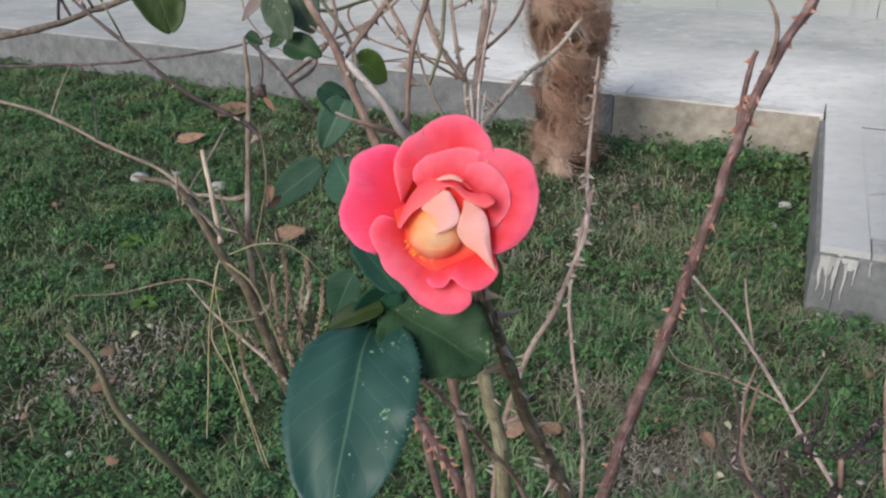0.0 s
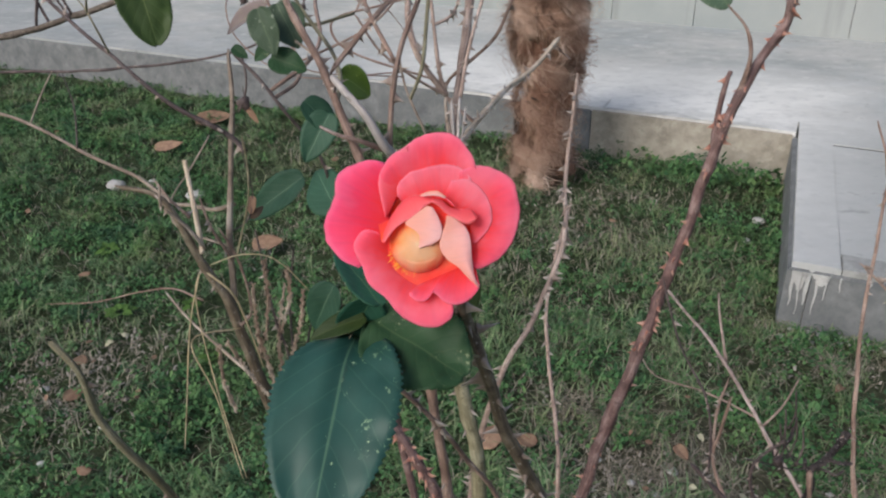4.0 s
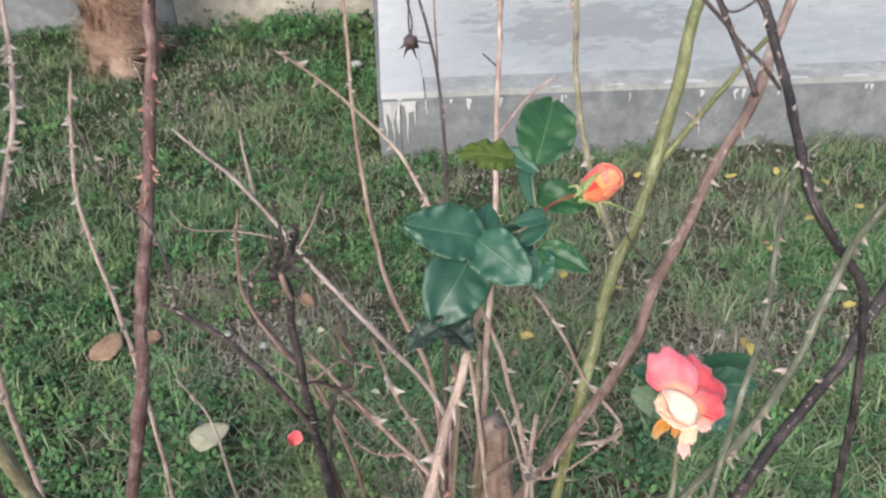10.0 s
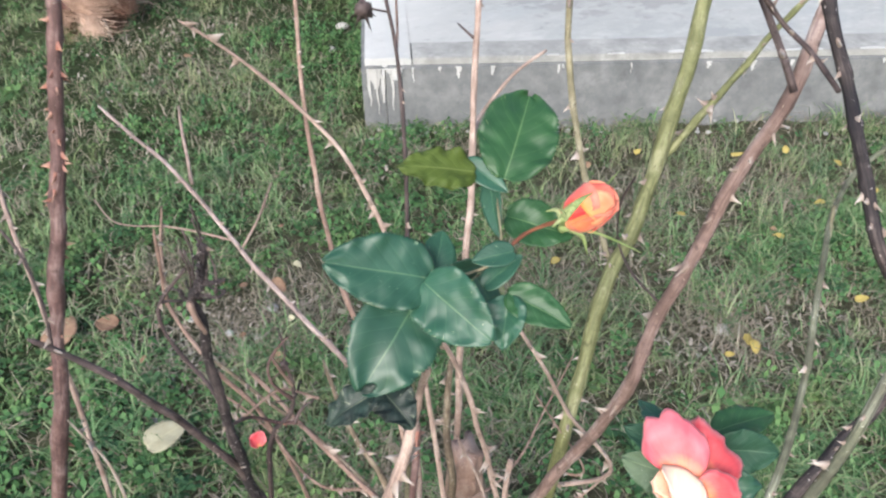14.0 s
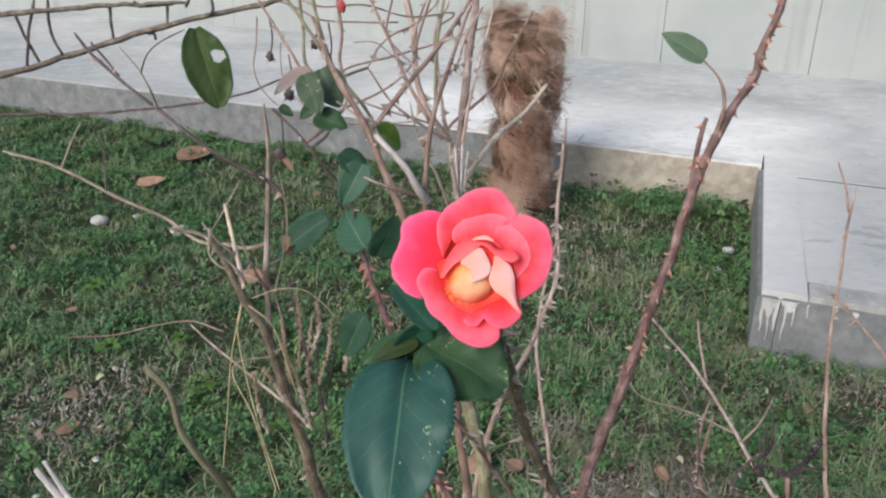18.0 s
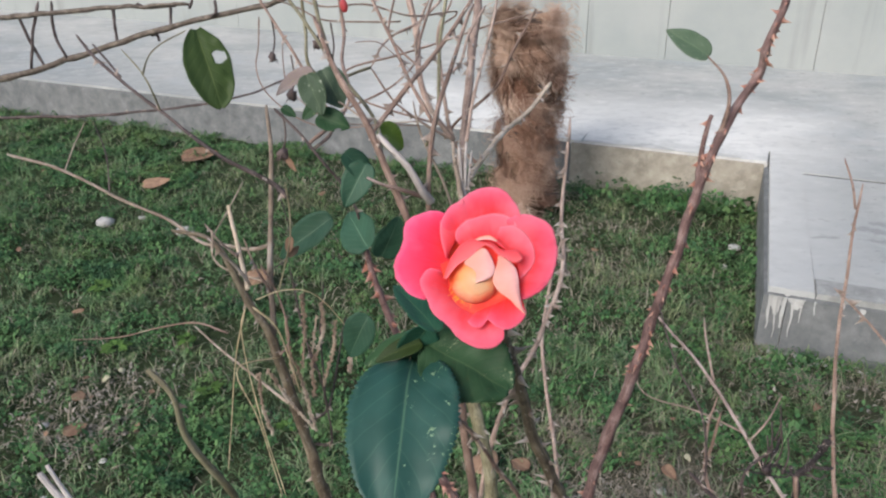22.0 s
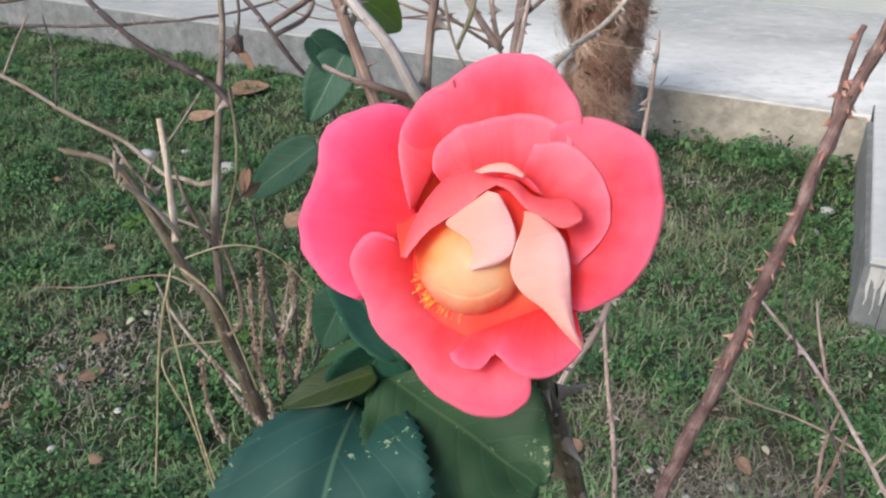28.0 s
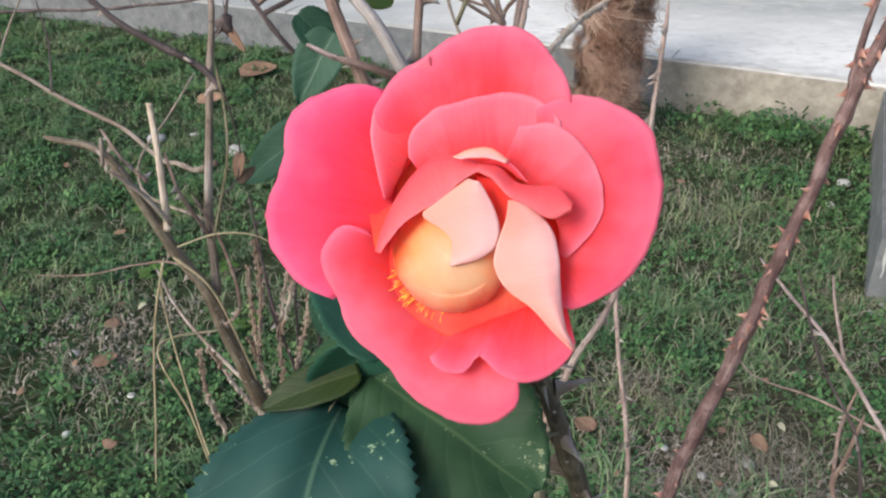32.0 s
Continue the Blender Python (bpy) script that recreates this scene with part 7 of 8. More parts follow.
cane(bud_bush, BARK_OLIVE, [(0.677, 0.287, 0.877), (0.663, 0.270, 0.858), (0.645, 0.246, 0.834), (0.574, 0.258, 0.342), (0.600, 0.400, -0.020)], 0.0017, 0.0028, name="shoot")

# ---- the open rose ----
rose = part_empty("rose_bloom", main_bush, "fully open coral-pink rose with a yellow heart")
RM = rose_frame((0.0347, 0.2688, 1.3403), (0.042, -0.168, 1.565))
Q = 0.000142


def blade(flower, base, rim, z0, z1, power, material, roll=0.0, ruffle=10.0, crease=3.0, m=None, unit=Q, far=0.466, flat=0.445 / 0.975, rag=1.0):
    """A petal between the line of its claw and the line of its rim, in the flower's own plane; z0 and z1 are their heights."""
    a, b = [spline([Vector((x, y, 0)) for x, y in line], 8) for line in (base, rim)]
    nu, ns = 18, 30
    seed = Vector((rng.uniform(0, 90), rng.uniform(0, 90), 0))
    pick = lambda line, s: line[int(s * (len(line) - 1))].lerp(line[min(int(s * (len(line) - 1)) + 1, len(line) - 1)], s * (len(line) - 1) % 1.0)
    verts, uvs, faces = [], [], []
    for k in range(nu + 1):
        u = k / nu
        for j in range(ns + 1):
            s = j / ns
            p = pick(a, s).lerp(pick(b, s), u)
            z = z0 + (z1 - z0) * u ** power
            z += ruffle * noise.noise(seed + Vector((s * 4.2, u * 1.4, 0))) * u ** 2
            z += rag * crease * noise.noise(seed + Vector((s * 14, u * 0.8, 3))) * u
            z -= roll * max(0.0, u - 0.7) ** 2 / 0.09
            z -= 0.10 * roll * abs(2 * s - 1) ** 8 * u
            near = (far - z * unit) / flat
            edge = 1.0 + rag * (0.034 * noise.noise(seed + Vector((s * 9, 2, 5))) + 0.02 * noise.noise(seed + Vector((s * 24, 2, 9)))) * u ** 5
            verts.append((m or RM) @ (Vector((p.x * near * edge, p.y * near * edge, z)) * unit))
            uvs.append((s, u))
    w = ns + 1
    for k in range(nu):
        for j in range(ns):
            faces.append((k * w + j, k * w + j + 1, (k + 1) * w + j + 1, (k + 1) * w + j))
    ob = raw("petal", verts, faces, material, flower, uvs)
    ob.modifiers.new("thick", "SOLIDIFY").thickness = 0.0003
    return ob


def sheet(base, rim, zb, zr, power, material, roll=0.0, ruffle=1.0, crease=0.3, wave=0.5, thick=0.0004):
    """A petal of the open rose between the line of its claw and the line of its rim, in millimetres from the flower's middle;
    zb and zr are their heights, power the swell between them, roll the turn of the rim."""
    a, b = [spline([Vector((x, y, 0)) for x, y in line], 8) for line in (base, rim)]
    nu, ns = 22, 44
    seed = Vector((rng.uniform(0, 90), rng.uniform(0, 90), 0))

    def pick(line, s):
        k = s * (len(line) - 1)
        i0 = min(int(k), len(line) - 2)
        return line[i0].lerp(line[i0 + 1], k - i0)

    verts, uvs, faces = [], [], []
    for k in range(nu + 1):
        u = k / nu
        for j in range(ns + 1):
            s = j / ns
            p = pick(a, s).lerp(pick(b, s), u)
            z = zb + (zr - zb) * u ** power
            z += ruffle * noise.noise(seed + Vector((s * 3.4, u * 1.2, 0))) * u ** 1.5
            z += crease * noise.noise(seed + Vector((s * 12, u * 0.7, 3))) * u
            z -= roll * max(0.0, u - 0.72) ** 2 / 0.078
            out = (p - pick(a, s))
            if out.length > 1e-6:
                p += out.normalized() * wave * u ** 6 * (noise.noise(seed + Vector((s * 11, 2, 5))) + 0.5 * noise.noise(seed + Vector((s * 30, 2, 9))))
            verts.append(RM @ (Vector((p.x, p.y, z)) * 0.001))
            uvs.append((s, u))
    w = ns + 1
    for k in range(nu):
        for j in range(ns):
            faces.append((k * w + j, k * w + j + 1, (k + 1) * w + j + 1, (k + 1) * w + j))
    ob = raw("petal", verts, faces, material, rose, uvs)
    ob.modifiers.new("thick", "SOLIDIFY").thickness = thick
    return ob


# outer ring
sheet([(-18.5, 6.8), (-8.2, 19.9), (8.7, 25.9), (25.5, 26.7)], [(-18.3, 7.3), (-20.7, 14.9), (-22.0, 23.8), (-20.9, 30.9), (-17.1, 36.6), (-9.5, 42.4), (-1.9, 48.0), (7.0, 50.2), (14.6, 49.4), (19.7, 45.8), (24.2, 39.5), (27.5, 32.5)], -6, -3, 0.6, PETAL, 1.2, 2.2, 1.1, 0.8)
# left flank of that same petal past its crease; paler pink paints the lit fold
sheet([(-17.1, 6.7), (-12.4, 17.5), (-7.5, 30.3), (-6.4, 36.7)], [(-18.3, 7.2), (-21.2, 17.4), (-22.0, 24.4), (-20.4, 31.4), (-15.8, 36.8), (-7.9, 42.4)], -5.2, -2.9, 0.6, PETAL_BLOOM, 0.3, 0.8, 0.4, 0.3)
sheet([(19.0, 24.6), (24.3, 13.0), (25.7, -1.2), (25.8, -12.9)], [(18.6, 30.5), (26.1, 33.3), (33.7, 32.9), (40.7, 30.0), (45.8, 25.6), (48.0, 19.9), (49.4, 13.0), (49.1, 5.4), (47.2, -2.2), (43.5, -8.6), (37.9, -14.4), (31.6, -17.6), (26.5, -17.6)], -4.5, -2.2, 0.55, PETAL, 0.8, 1.8, 0.8, 0.7)
sheet([(-14.7, 24.4), (-15.9, 11.4), (-17.1, -0.4), (-19.6, -10.8)], [(-19.7, 34.1), (-26.1, 35.4), (-32.5, 34.3), (-38.9, 31.4), (-43.3, 27.3), (-44.5, 22.2), (-44.1, 17.3), (-45.8, 12.2), (-49.5, 6.4), (-50.6, 0.6), (-49.0, -5.5), (-45.8, -10.6), (-40.3, -16.2), (-31.9, -19.9)], -8, -4.5, 0.6, PETAL_ROSY, 1.6, 4.5, 1.0, 0.8)
sheet([(-16.9, -4.2), (-14.2, -15.8), (-9.0, -22.2), (1.3, -27.2), (15.5, -30.9)], [(-21.9, -1.4), (-27.4, -0.2), (-31.8, -3.3), (-33.7, -7.5), (-32.4, -13.2), (-29.8, -18.2), (-27.2, -24.5), (-23.3, -30.2), (-17.6, -33.9), (-15.0, -37.0), (-11.2, -41.4), (-4.8, -45.7), (2.8, -48.1), (10.3, -47.7), (15.3, -44.8), (17.4, -40.4), (17.0, -35.3)], -8.5, -1.5, 0.55, PETAL, 1.8, 2.2, 0.9, 0.8)
sheet([(0.1, -27.1), (6.4, -23.9), (14.1, -20.6), (21.7, -17.3), (28.1, -17.2)], [(-4.4, -31.4), (-3.4, -33.5), (-0.9, -35.0), (3.3, -35.0), (5.9, -32.7), (7.2, -30.5), (9.1, -31.7), (12.7, -34.9), (18.9, -36.5), (25.2, -33.8), (30.1, -28.1), (30.6, -25.6)], -8, 1.0, 0.6, PETAL, 1.2, 1.2, 0.5, 0.3)
# the floor of the cup
sheet([(-19.5, 4.2), (-18.8, -10.6), (-8.1, -24.3), (10.3, -29.2), (28.1, -21.6)], [(-5.4, 4.9), (-2.8, -1.5), (3.7, -6.6), (12.8, -7.8), (20.5, -3.9)], -6.3, -7.6, 1.0, PETAL_FLOOR, 0, 0.5, 0.3, 0)
sheet([(-20.0, -14.0), (0.0, -22.0), (26.0, -16.0)], [(-19.0, 12.0), (0.0, 26.0), (27.0, 20.0)], -11.5, -10.5, 1.0, PETAL_FLOOR, 0, 0.3, 0.2, 0)
# second ring
sheet([(-9.1, 13.3), (-2.9, 15.5), (4.8, 16.3), (15.1, 14.8), (25.4, 14.2)], [(-12.2, 17.4), (-12.6, 21.8), (-10.5, 25.6), (-5.5, 29.5), (0.8, 32.0), (8.3, 33.6), (14.6, 33.8), (18.7, 32.8), (24.8, 27.2)], -3.8, -3.2, 0.55, PETAL_BLOOM, 0.2, 1.2, 0.5, 0.4)
sheet([(11.2, 16.6), (17.7, 11.5), (22.8, 6.5), (25.4, 1.3), (25.5, -5.1)], [(14.7, 25.7), (20.9, 26.7), (26.0, 25.2), (31.0, 20.8), (34.2, 15.8), (35.7, 10.2), (35.1, 3.9), (32.4, -0.5), (27.5, -5.6)], -2.6, -2.4, 0.55, PETAL_BLOOM, 0.0, 1.0, 0.4, 0.35)
# the hood over the heart
sheet([(-19.1, -5.9), (-17.6, -0.4), (-14.2, 7.3), (-9.8, 13.6), (-5.4, 16.9), (0.9, 17.8), (6.2, 16.1)], [(-17.4, -6.4), (-14.2, -1.6), (-10.0, 2.7), (-5.2, 5.8), (-1.5, 8.3), (2.2, 12.1), (6.2, 14.6)], -1, 3.2, 0.6, PETAL_HOOD, 0.3, 0.7, 0.4, 0.25)
sheet([(-21.5, 2.8), (-19.2, 3.2), (-15.7, 5.7)], [(-19.1, -6.2), (-18.0, -5.9), (-14.6, 0.9)], -2.5, -0.6, 0.8, PETAL_FLOOR, 0, 0.3, 0.1, 0.1)
sheet([(-0.3, 17.4), (3.4, 19.3), (8.4, 19.8), (12.8, 17.0)], [(1.5, 17.0), (4.7, 17.5), (9.0, 17.3), (12.2, 16.4)], 3, 4.5, 1.0, PETAL_PALE, 0, 0.3, 0.1, 0.1)
sheet([(5.7, 16.0), (10.4, 15.3), (14.8, 11.9), (19.8, 11.1), (24.8, 11.1), (28.4, 7.6)], [(5.9, 14.6), (9.7, 12.6), (13.4, 8.9), (18.4, 6.5), (23.4, 4.0), (27.9, 6.3)], 1, 5, 0.6, PETAL_HOOD, 0.8, 0.5, 0.3, 0.2)
sheet([(7.0, 16.4), (11.5, 15.8), (15.5, 13.0)], [(9.6, 17.6), (13.6, 16.4), (17.4, 12.6)], 2, 3.6, 0.8, PETAL_BLOOM, 0.4, 0.3, 0.1, 0.1)
sheet([(4.8, 13.8), (12.4, 12.0), (16.8, 7.6)], [(6.1, 0.4), (12.2, -4.1), (17.3, -3.2)], -1, -3, 1.0, PETAL_FLOOR, 0, 0.3, 0.1, 0)
# the heart: wrapped inner petals and two pale turned-down tips
heart(rose, RM, 0.001, -0.8, -6.6, 14.6, -6.4, PETAL_HEART, 0.60)
shell(rose, RM, 0.001, -0.8, -6.6, 14.6, -6.4, 185, 350, -6, 50, PETAL_FOLD, 0.02, 0.603)
sheet([(3.4, 12.6), (-4.0, 6.6), (-7.2, 3.5), (-1.4, -0.4), (0.2, -2.9), (-0.1, -8.0)], [(6.5, 11.9), (9.9, 6.1), (11.5, 1.2), (10.8, -3.2), (7.3, -6.3), (0.5, -8.6)], 3.9, 4.6, 1.0, PETAL_TIP, 0.9, 0.8, 0.2, 0.15)
sheet([(13.4, 7.9), (13.0, 3.7), (11.3, -1.9), (10.5, -7.6), (13.6, -13.1), (19.9, -17.4), (24.9, -22.3), (30.4, -27.0)], [(16.6, 8.0), (20.4, 5.0), (23.8, 1.3), (25.8, -4.9), (26.4, -11.2), (27.2, -17.4), (28.4, -22.4), (30.7, -26.8)], 4.4, 3.2, 0.8, PETAL_TIP, 1.2, 1.6, 0.4, 0.15)
for k in range(40):
    a = radians(rng.gauss(232, 24))
    d = Vector((math.cos(a), math.sin(a), 0))
    p = Vector((-0.8, -7.1, -7.5)) + d * rng.uniform(11.5, 14.0)
    path = [RM @ (q * 0.001) for q in (p, p + d * 2.2 + Vector((0, 0, 2.6)), p + d * rng.uniform(2.0, 4.6) + Vector((rng.uniform(-0.7, 0.7), rng.uniform(-0.5, 0.5), rng.uniform(2.2, 4.0))))]
    raw("stamen", *tube(spline(path, 3), [0.00007] * 4 + [0.00014] * 3, 4), CORE, rose)
# the green cup and sepals behind the bloom
cup_path = [RM @ Vector((0.0, -0.002, z)) for z in (-0.010, -0.013, -0.017, -0.022, -0.026)]
raw("calyx", *tube(cup_path, [0.0105, 0.0085, 0.0058, 0.0046, 0.0026], 14), SEPAL, rose)
for k in range(5):
    a = k * 1.2566 + 0.4
    d = Vector((math.cos(a), math.sin(a), 0))
    path = spline([RM @ (d * r + Vector((0, -0.002, z))) for r, z in ((0.006, -0.0145), (0.016, -0.0165), (0.026, -0.024))], 4)
    raw("sepal", *tube(path, [0.0026 * (1 - i / 9) + 0.0003 for i in range(9)], 6), SEPAL, rose)

# ---- the fading rose, seen from the side ----
faded = part_empty("rose_bloom", bud_bush, "fading pink rose with pale drooping petals")
FM = rose_frame((0.6735, 0.290, 0.9055), (0.318, -0.092, 1.431))
FADED = (FM, 0.000201, 0.741, 0.741, 3.0)
blade(faded, [(42, 10), (62, 25), (77, 10)], [(-43, 170), (-28, 195), (7, 202), (62, 185), (119, 140), (167, 85), (173, 40), (137, -5)], -70, -120, 0.8, PETAL_PINK, 40, 22, 7, *FADED)
blade(faded, [(-83, 22), (-13, 10), (57, 22)], [(-88, 8), (-141, 34), (-175, 90), (-180, 148), (-138, 192), (-83, 209), (-25, 188), (27, 148), (56, 95), (50, 40)], -40, -20, 0.8, PETAL_BLUSH, 34, 20, 5, *FADED)
blade(faded, [(32, 10), (57, -10), (87, -32)], [(43, 40), (62, 65), (99, 74), (142, 60), (179, 18), (177, -22), (145, -48), (99, -38)], -30, 20, 0.8, PETAL_PINK, 30, 14, 6, *FADED)
blade(faded, [(-83, 10), (-3, -10), (87, -30)], [(-101, -30), (-88, -70), (-43, -98), (32, -122), (87, -100), (99, -50)], -60, -20, 0.7, PETAL_WHITE, 10, 10, 4, *FADED)
blade(faded, [(-89, 32), (-23, 42), (49, 18)], [(-85, 18), (-58, -22), (-23, -72), (22, -94), (69, -82), (79, -40), (59, 5)], -20, 60, 0.6, PETAL_WHITE, 46, 10, 4, *FADED)
blade(faded, [(-88, 22), (-68, 0), (-43, -50)], [(-99, 2), (-105, -32), (-99, -58), (-73, -70), (-25, -76)], -30, 20, 0.8, PETAL_CREAM, 24, 8, 4, *FADED)
blade(faded, [(-73, -60), (-13, -70), (57, -80)], [(-75, -72), (-43, -96), (-13, -96), (32, -122), (53, -100)], -20, 34, 0.8, PETAL_CREAM, 14, 8, 3, *FADED)
blade(faded, [(32, -90), (62, -85), (91, -88)], [(27, -130), (22, -165), (35, -184), (67, -176), (89, -135)], -36, 0, 0.8, PETAL_CREAM, 16, 8, 3, *FADED)
blade(faded, [(25, -165), (47, -160), (72, -160)], [(23, -190), (32, -216), (52, -221), (75, -212), (75, -182)], -16, 10, 0.8, PETAL_PALE, 10, 4, 2, *FADED)
blade(faded, [(89, -40), (117, -36), (142, -40)], [(85, -75), (93, -100), (109, -108), (135, -84), (143, -56)], -20, 16, 0.8, PETAL_PALE, 14, 6, 3, *FADED)
blade(faded, [(-58, -85), (-38, -85), (-15, -100)], [(-83, -115), (-89, -170), (-75, -186), (-51, -160), (-23, -128)], -50, -20, 0.8, PETAL_RUST, 14, 10, 5, *FADED)
blade(faded, [(-18, -100), (2, -100), (22, -110)], [(-16, -130), (-8, -157), (7, -160), (22, -140), (27, -120)], -60, -40, 0.8, PETAL_RUST, 10, 6, 3, *FADED)

# ---- things on the ground ----
def fallen(material, at, size, turn, label, group="fallen leaves", wide=0.55, name="fallen_leaf", flat=False):
    x, y = at
    d = Vector((math.cos(turn), math.sin(turn), 0.0))
    z = (0.060 if flat else 0.034) + rng.uniform(0, 0.012)
    a, b = Vector((x, y, z)) - d * size / 2, Vector((x, y, z + rng.uniform(-0.008, 0.012))) + d * size / 2
    n = Vector((rng.uniform(-0.3, 0.3), rng.uniform(-0.45, 0.1), 1))
    ob = leaf(None, material, a, b, size * wide, n, fold=0.06 if flat else rng.uniform(-0.2, 0.5), curl=0.1 if flat else rng.uniform(-0.3, 0.6), n=8, name=name)
    return tagged(ob, label, "leaf", group)


fallen(LEAF_CREAM, (0.243, 1.201), 0.085, 0.3, "round cream dead leaf lying in the grass", wide=0.85, flat=True)
fallen(LEAF_DRY, (0.042, 1.616), 0.10, 1.1, "crumpled brown dead leaf on bare soil", wide=0.8)
fallen(LEAF_DRY, (0.14, 1.617), 0.06, 2.4, "crumpled brown dead leaf on bare soil", wide=0.8)
fallen(LEAF_DRY, (-1.605, 4.137), 0.20, 0.4, "large tan dead leaf on the lawn", wide=0.6)
fallen(LEAF_DRY, (-1.695, 3.709), 0.15, 0.1, "tan dead leaf on the lawn", wide=0.55)
fallen(LEAF_DRY, (-0.877, 2.677), 0.12, 0.2, "reddish brown dead leaf on the lawn", wide=0.65)
fallen(LEAF_DRY, (-1.18, 1.71), 0.07, 0.5, "brown dead leaf on bare soil", wide=0.7)
fallen(LEAF_DRY, (-1.25, 1.88), 0.06, 2.0, "brown dead leaf on bare soil", wide=0.7)
pet = petal(None, Matrix.Translation((0.411, 1.132, 0.045)) @ Matrix.Rotation(radians(40), 4, "X"), Q * 1.7, 90, 48, [90, 150, 160, 100], 10, 0, 30, 1.0, PETAL_PINK, ruffle=20, cup=50, cy=-60, name="fallen_petal")
tagged(pet, "fallen red rose petal in the grass", "petal")
for x, y in ((1.96, 1.45), (1.02, 1.18), (1.54, 1.04), (1.51, 1.06), (1.75, 1.3), (2.1, 1.7), (1.9, 1.75), (1.6, 1.5), (2.3, 1.6), (1.35, 1.3), (1.7, 1.85), (2.2, 1.35), (1.2, 1.45), (2.45, 1.5), (1.85, 1.1), (1.4, 0.95)):
    fallen(LEAF_YELLOW, (x + rng.uniform(-0.08, 0.08), y + rng.uniform(-0.08, 0.08)), rng.uniform(0.022, 0.042), rng.uniform(0, 6), "small yellow fallen leaf in the grass", "yellow fallen leaves", 0.6)
for x, y in ((-1.5, 2.4), (0.5, 3.0), (-2.0, 2.9), (-0.8, 3.6), (0.55, 1.6), (1.05, 1.9), (-1.0, 1.4), (-2.4, 3.9), (0.5, 1.35)):
    fallen(LEAF_DRY, (x, y), rng.uniform(0.03, 0.055), rng.uniform(0, 6), "small brown dead leaf in the grass", wide=0.6)

for cx, cy, spread, count in ((-1.2, 1.8, 0.16, 12), (0.45, 1.48, 0.22, 10), (1.05, 1.35, 0.25, 8)):
    for _ in range(count):
        fallen(rng.choice((LEAF_DRY, LEAF_DRY, LEAF_CREAM)), (cx + rng.gauss(0, spread), cy + rng.gauss(0, spread * 0.7)), rng.uniform(0.014, 0.030), rng.uniform(0, 6), "pale dry leaf fragment on bare soil", "leaf fragments", 0.7)


def pebble(x, y, r):
    bm = bmesh.new()
    bmesh.ops.create_icosphere(bm, subdivisions=2, radius=r)
    s = Vector((rng.uniform(0, 50), 0, 0))
    for v in bm.verts:
        v.co *= 1 + 0.3 * noise.noise(v.co / r + s)
        v.co.z *= 0.45
        v.co += Vector((x, y, 0.016))
    for fc in bm.faces:
        fc.smooth = True
    return tagged(part("pebble", bm, PEBBLE), "pale pebble lying in the grass", "pebble", "pebbles")


for x, y, r in ((-1.78, 3.264, 0.045), (-1.62, 3.32, 0.022), (1.116, 3.09, 0.028), (-1.144, 1.44, 0.012), (-1.36, 3.175, 0.045), (0.224, 1.29, 0.014), (1.046, 1.147, 0.013), (1.5, 1.09, 0.02), (0.408, 1.5, 0.01), (0.47, 1.46, 0.012), (0.33, 1.58, 0.011), (0.52, 1.55, 0.014), (1.02, 2.9, 0.02), (0.4, 1.38, 0.008), (-1.05, 1.6, 0.012), (-1.3, 1.75, 0.014), (0.9, 1.5, 0.01)):
    pebble(x, y, r)


# gravel along the foot of the kerb
verts, faces = [], []
for _ in range(150):
    p = at_uv(rng.uniform(0.0, 0.9) ** 1.6 if rng.random() < 0.5 else rng.uniform(0.0, 2.2), EDGE - 0.025 - abs(rng.gauss(0, 0.04)), 0.012)
    r = rng.uniform(0.003, 0.012)
    b = len(verts)
    verts += [p + Vector((d[0] * rng.uniform(0.6, 1.3), d[1] * rng.uniform(0.6, 1.3), d[2] * 0.6)) * r for d in ((1, 0, 0), (-1, 0, 0), (0, 1, 0), (0, -1, 0), (0, 0, 1.2), (0, 0, -1.2))]
    faces += [(b + i, b + j, b + k) for i, j, k in ((0, 2, 4), (2, 1, 4), (1, 3, 4), (3, 0, 4), (2, 0, 5), (1, 2, 5), (3, 1, 5), (0, 3, 5))]
tagged(raw("gravel", verts, faces, KERB_TOP, None, smooth=False), "loose pale gravel at the foot of the kerb", "gravel", kind="stuff")


# an old weathered root stump among the canes
bm = bmesh.new()
bmesh.ops.create_cone(bm, cap_ends=True, segments=30, radius1=0.05, radius2=0.02, depth=1.0)
bmesh.ops.subdivide_edges(bm, edges=[e for e in bm.edges if abs(e.verts[0].co.z - e.verts[1].co.z) > 0.5], cuts=22)
for v in bm.verts:
    a = math.atan2(v.co.y, v.co.x)
    k = 1 + 0.45 * noise.noise(Vector((math.cos(a) * 2, math.sin(a) * 2, v.co.z * 3))) + 0.35 * noise.noise(Vector((math.cos(a) * 6, math.sin(a) * 6, v.co.z * 9)))
    h = (v.co.z + 0.5) * STUMP[2] + (0.02 * noise.noise(Vector((v.co.x * 60, v.co.y * 60, 0))) if v.co.z > 0.45 else 0)
    v.co = Vector((STUMP[0] + v.co.x * k, STUMP[1] + v.co.y * k, h - 0.005))
for fc in bm.faces:
    fc.smooth = True
tagged(part("root_stump", bm, BARK_BROWN), "weathered grey-brown root stump among the canes", "stump")


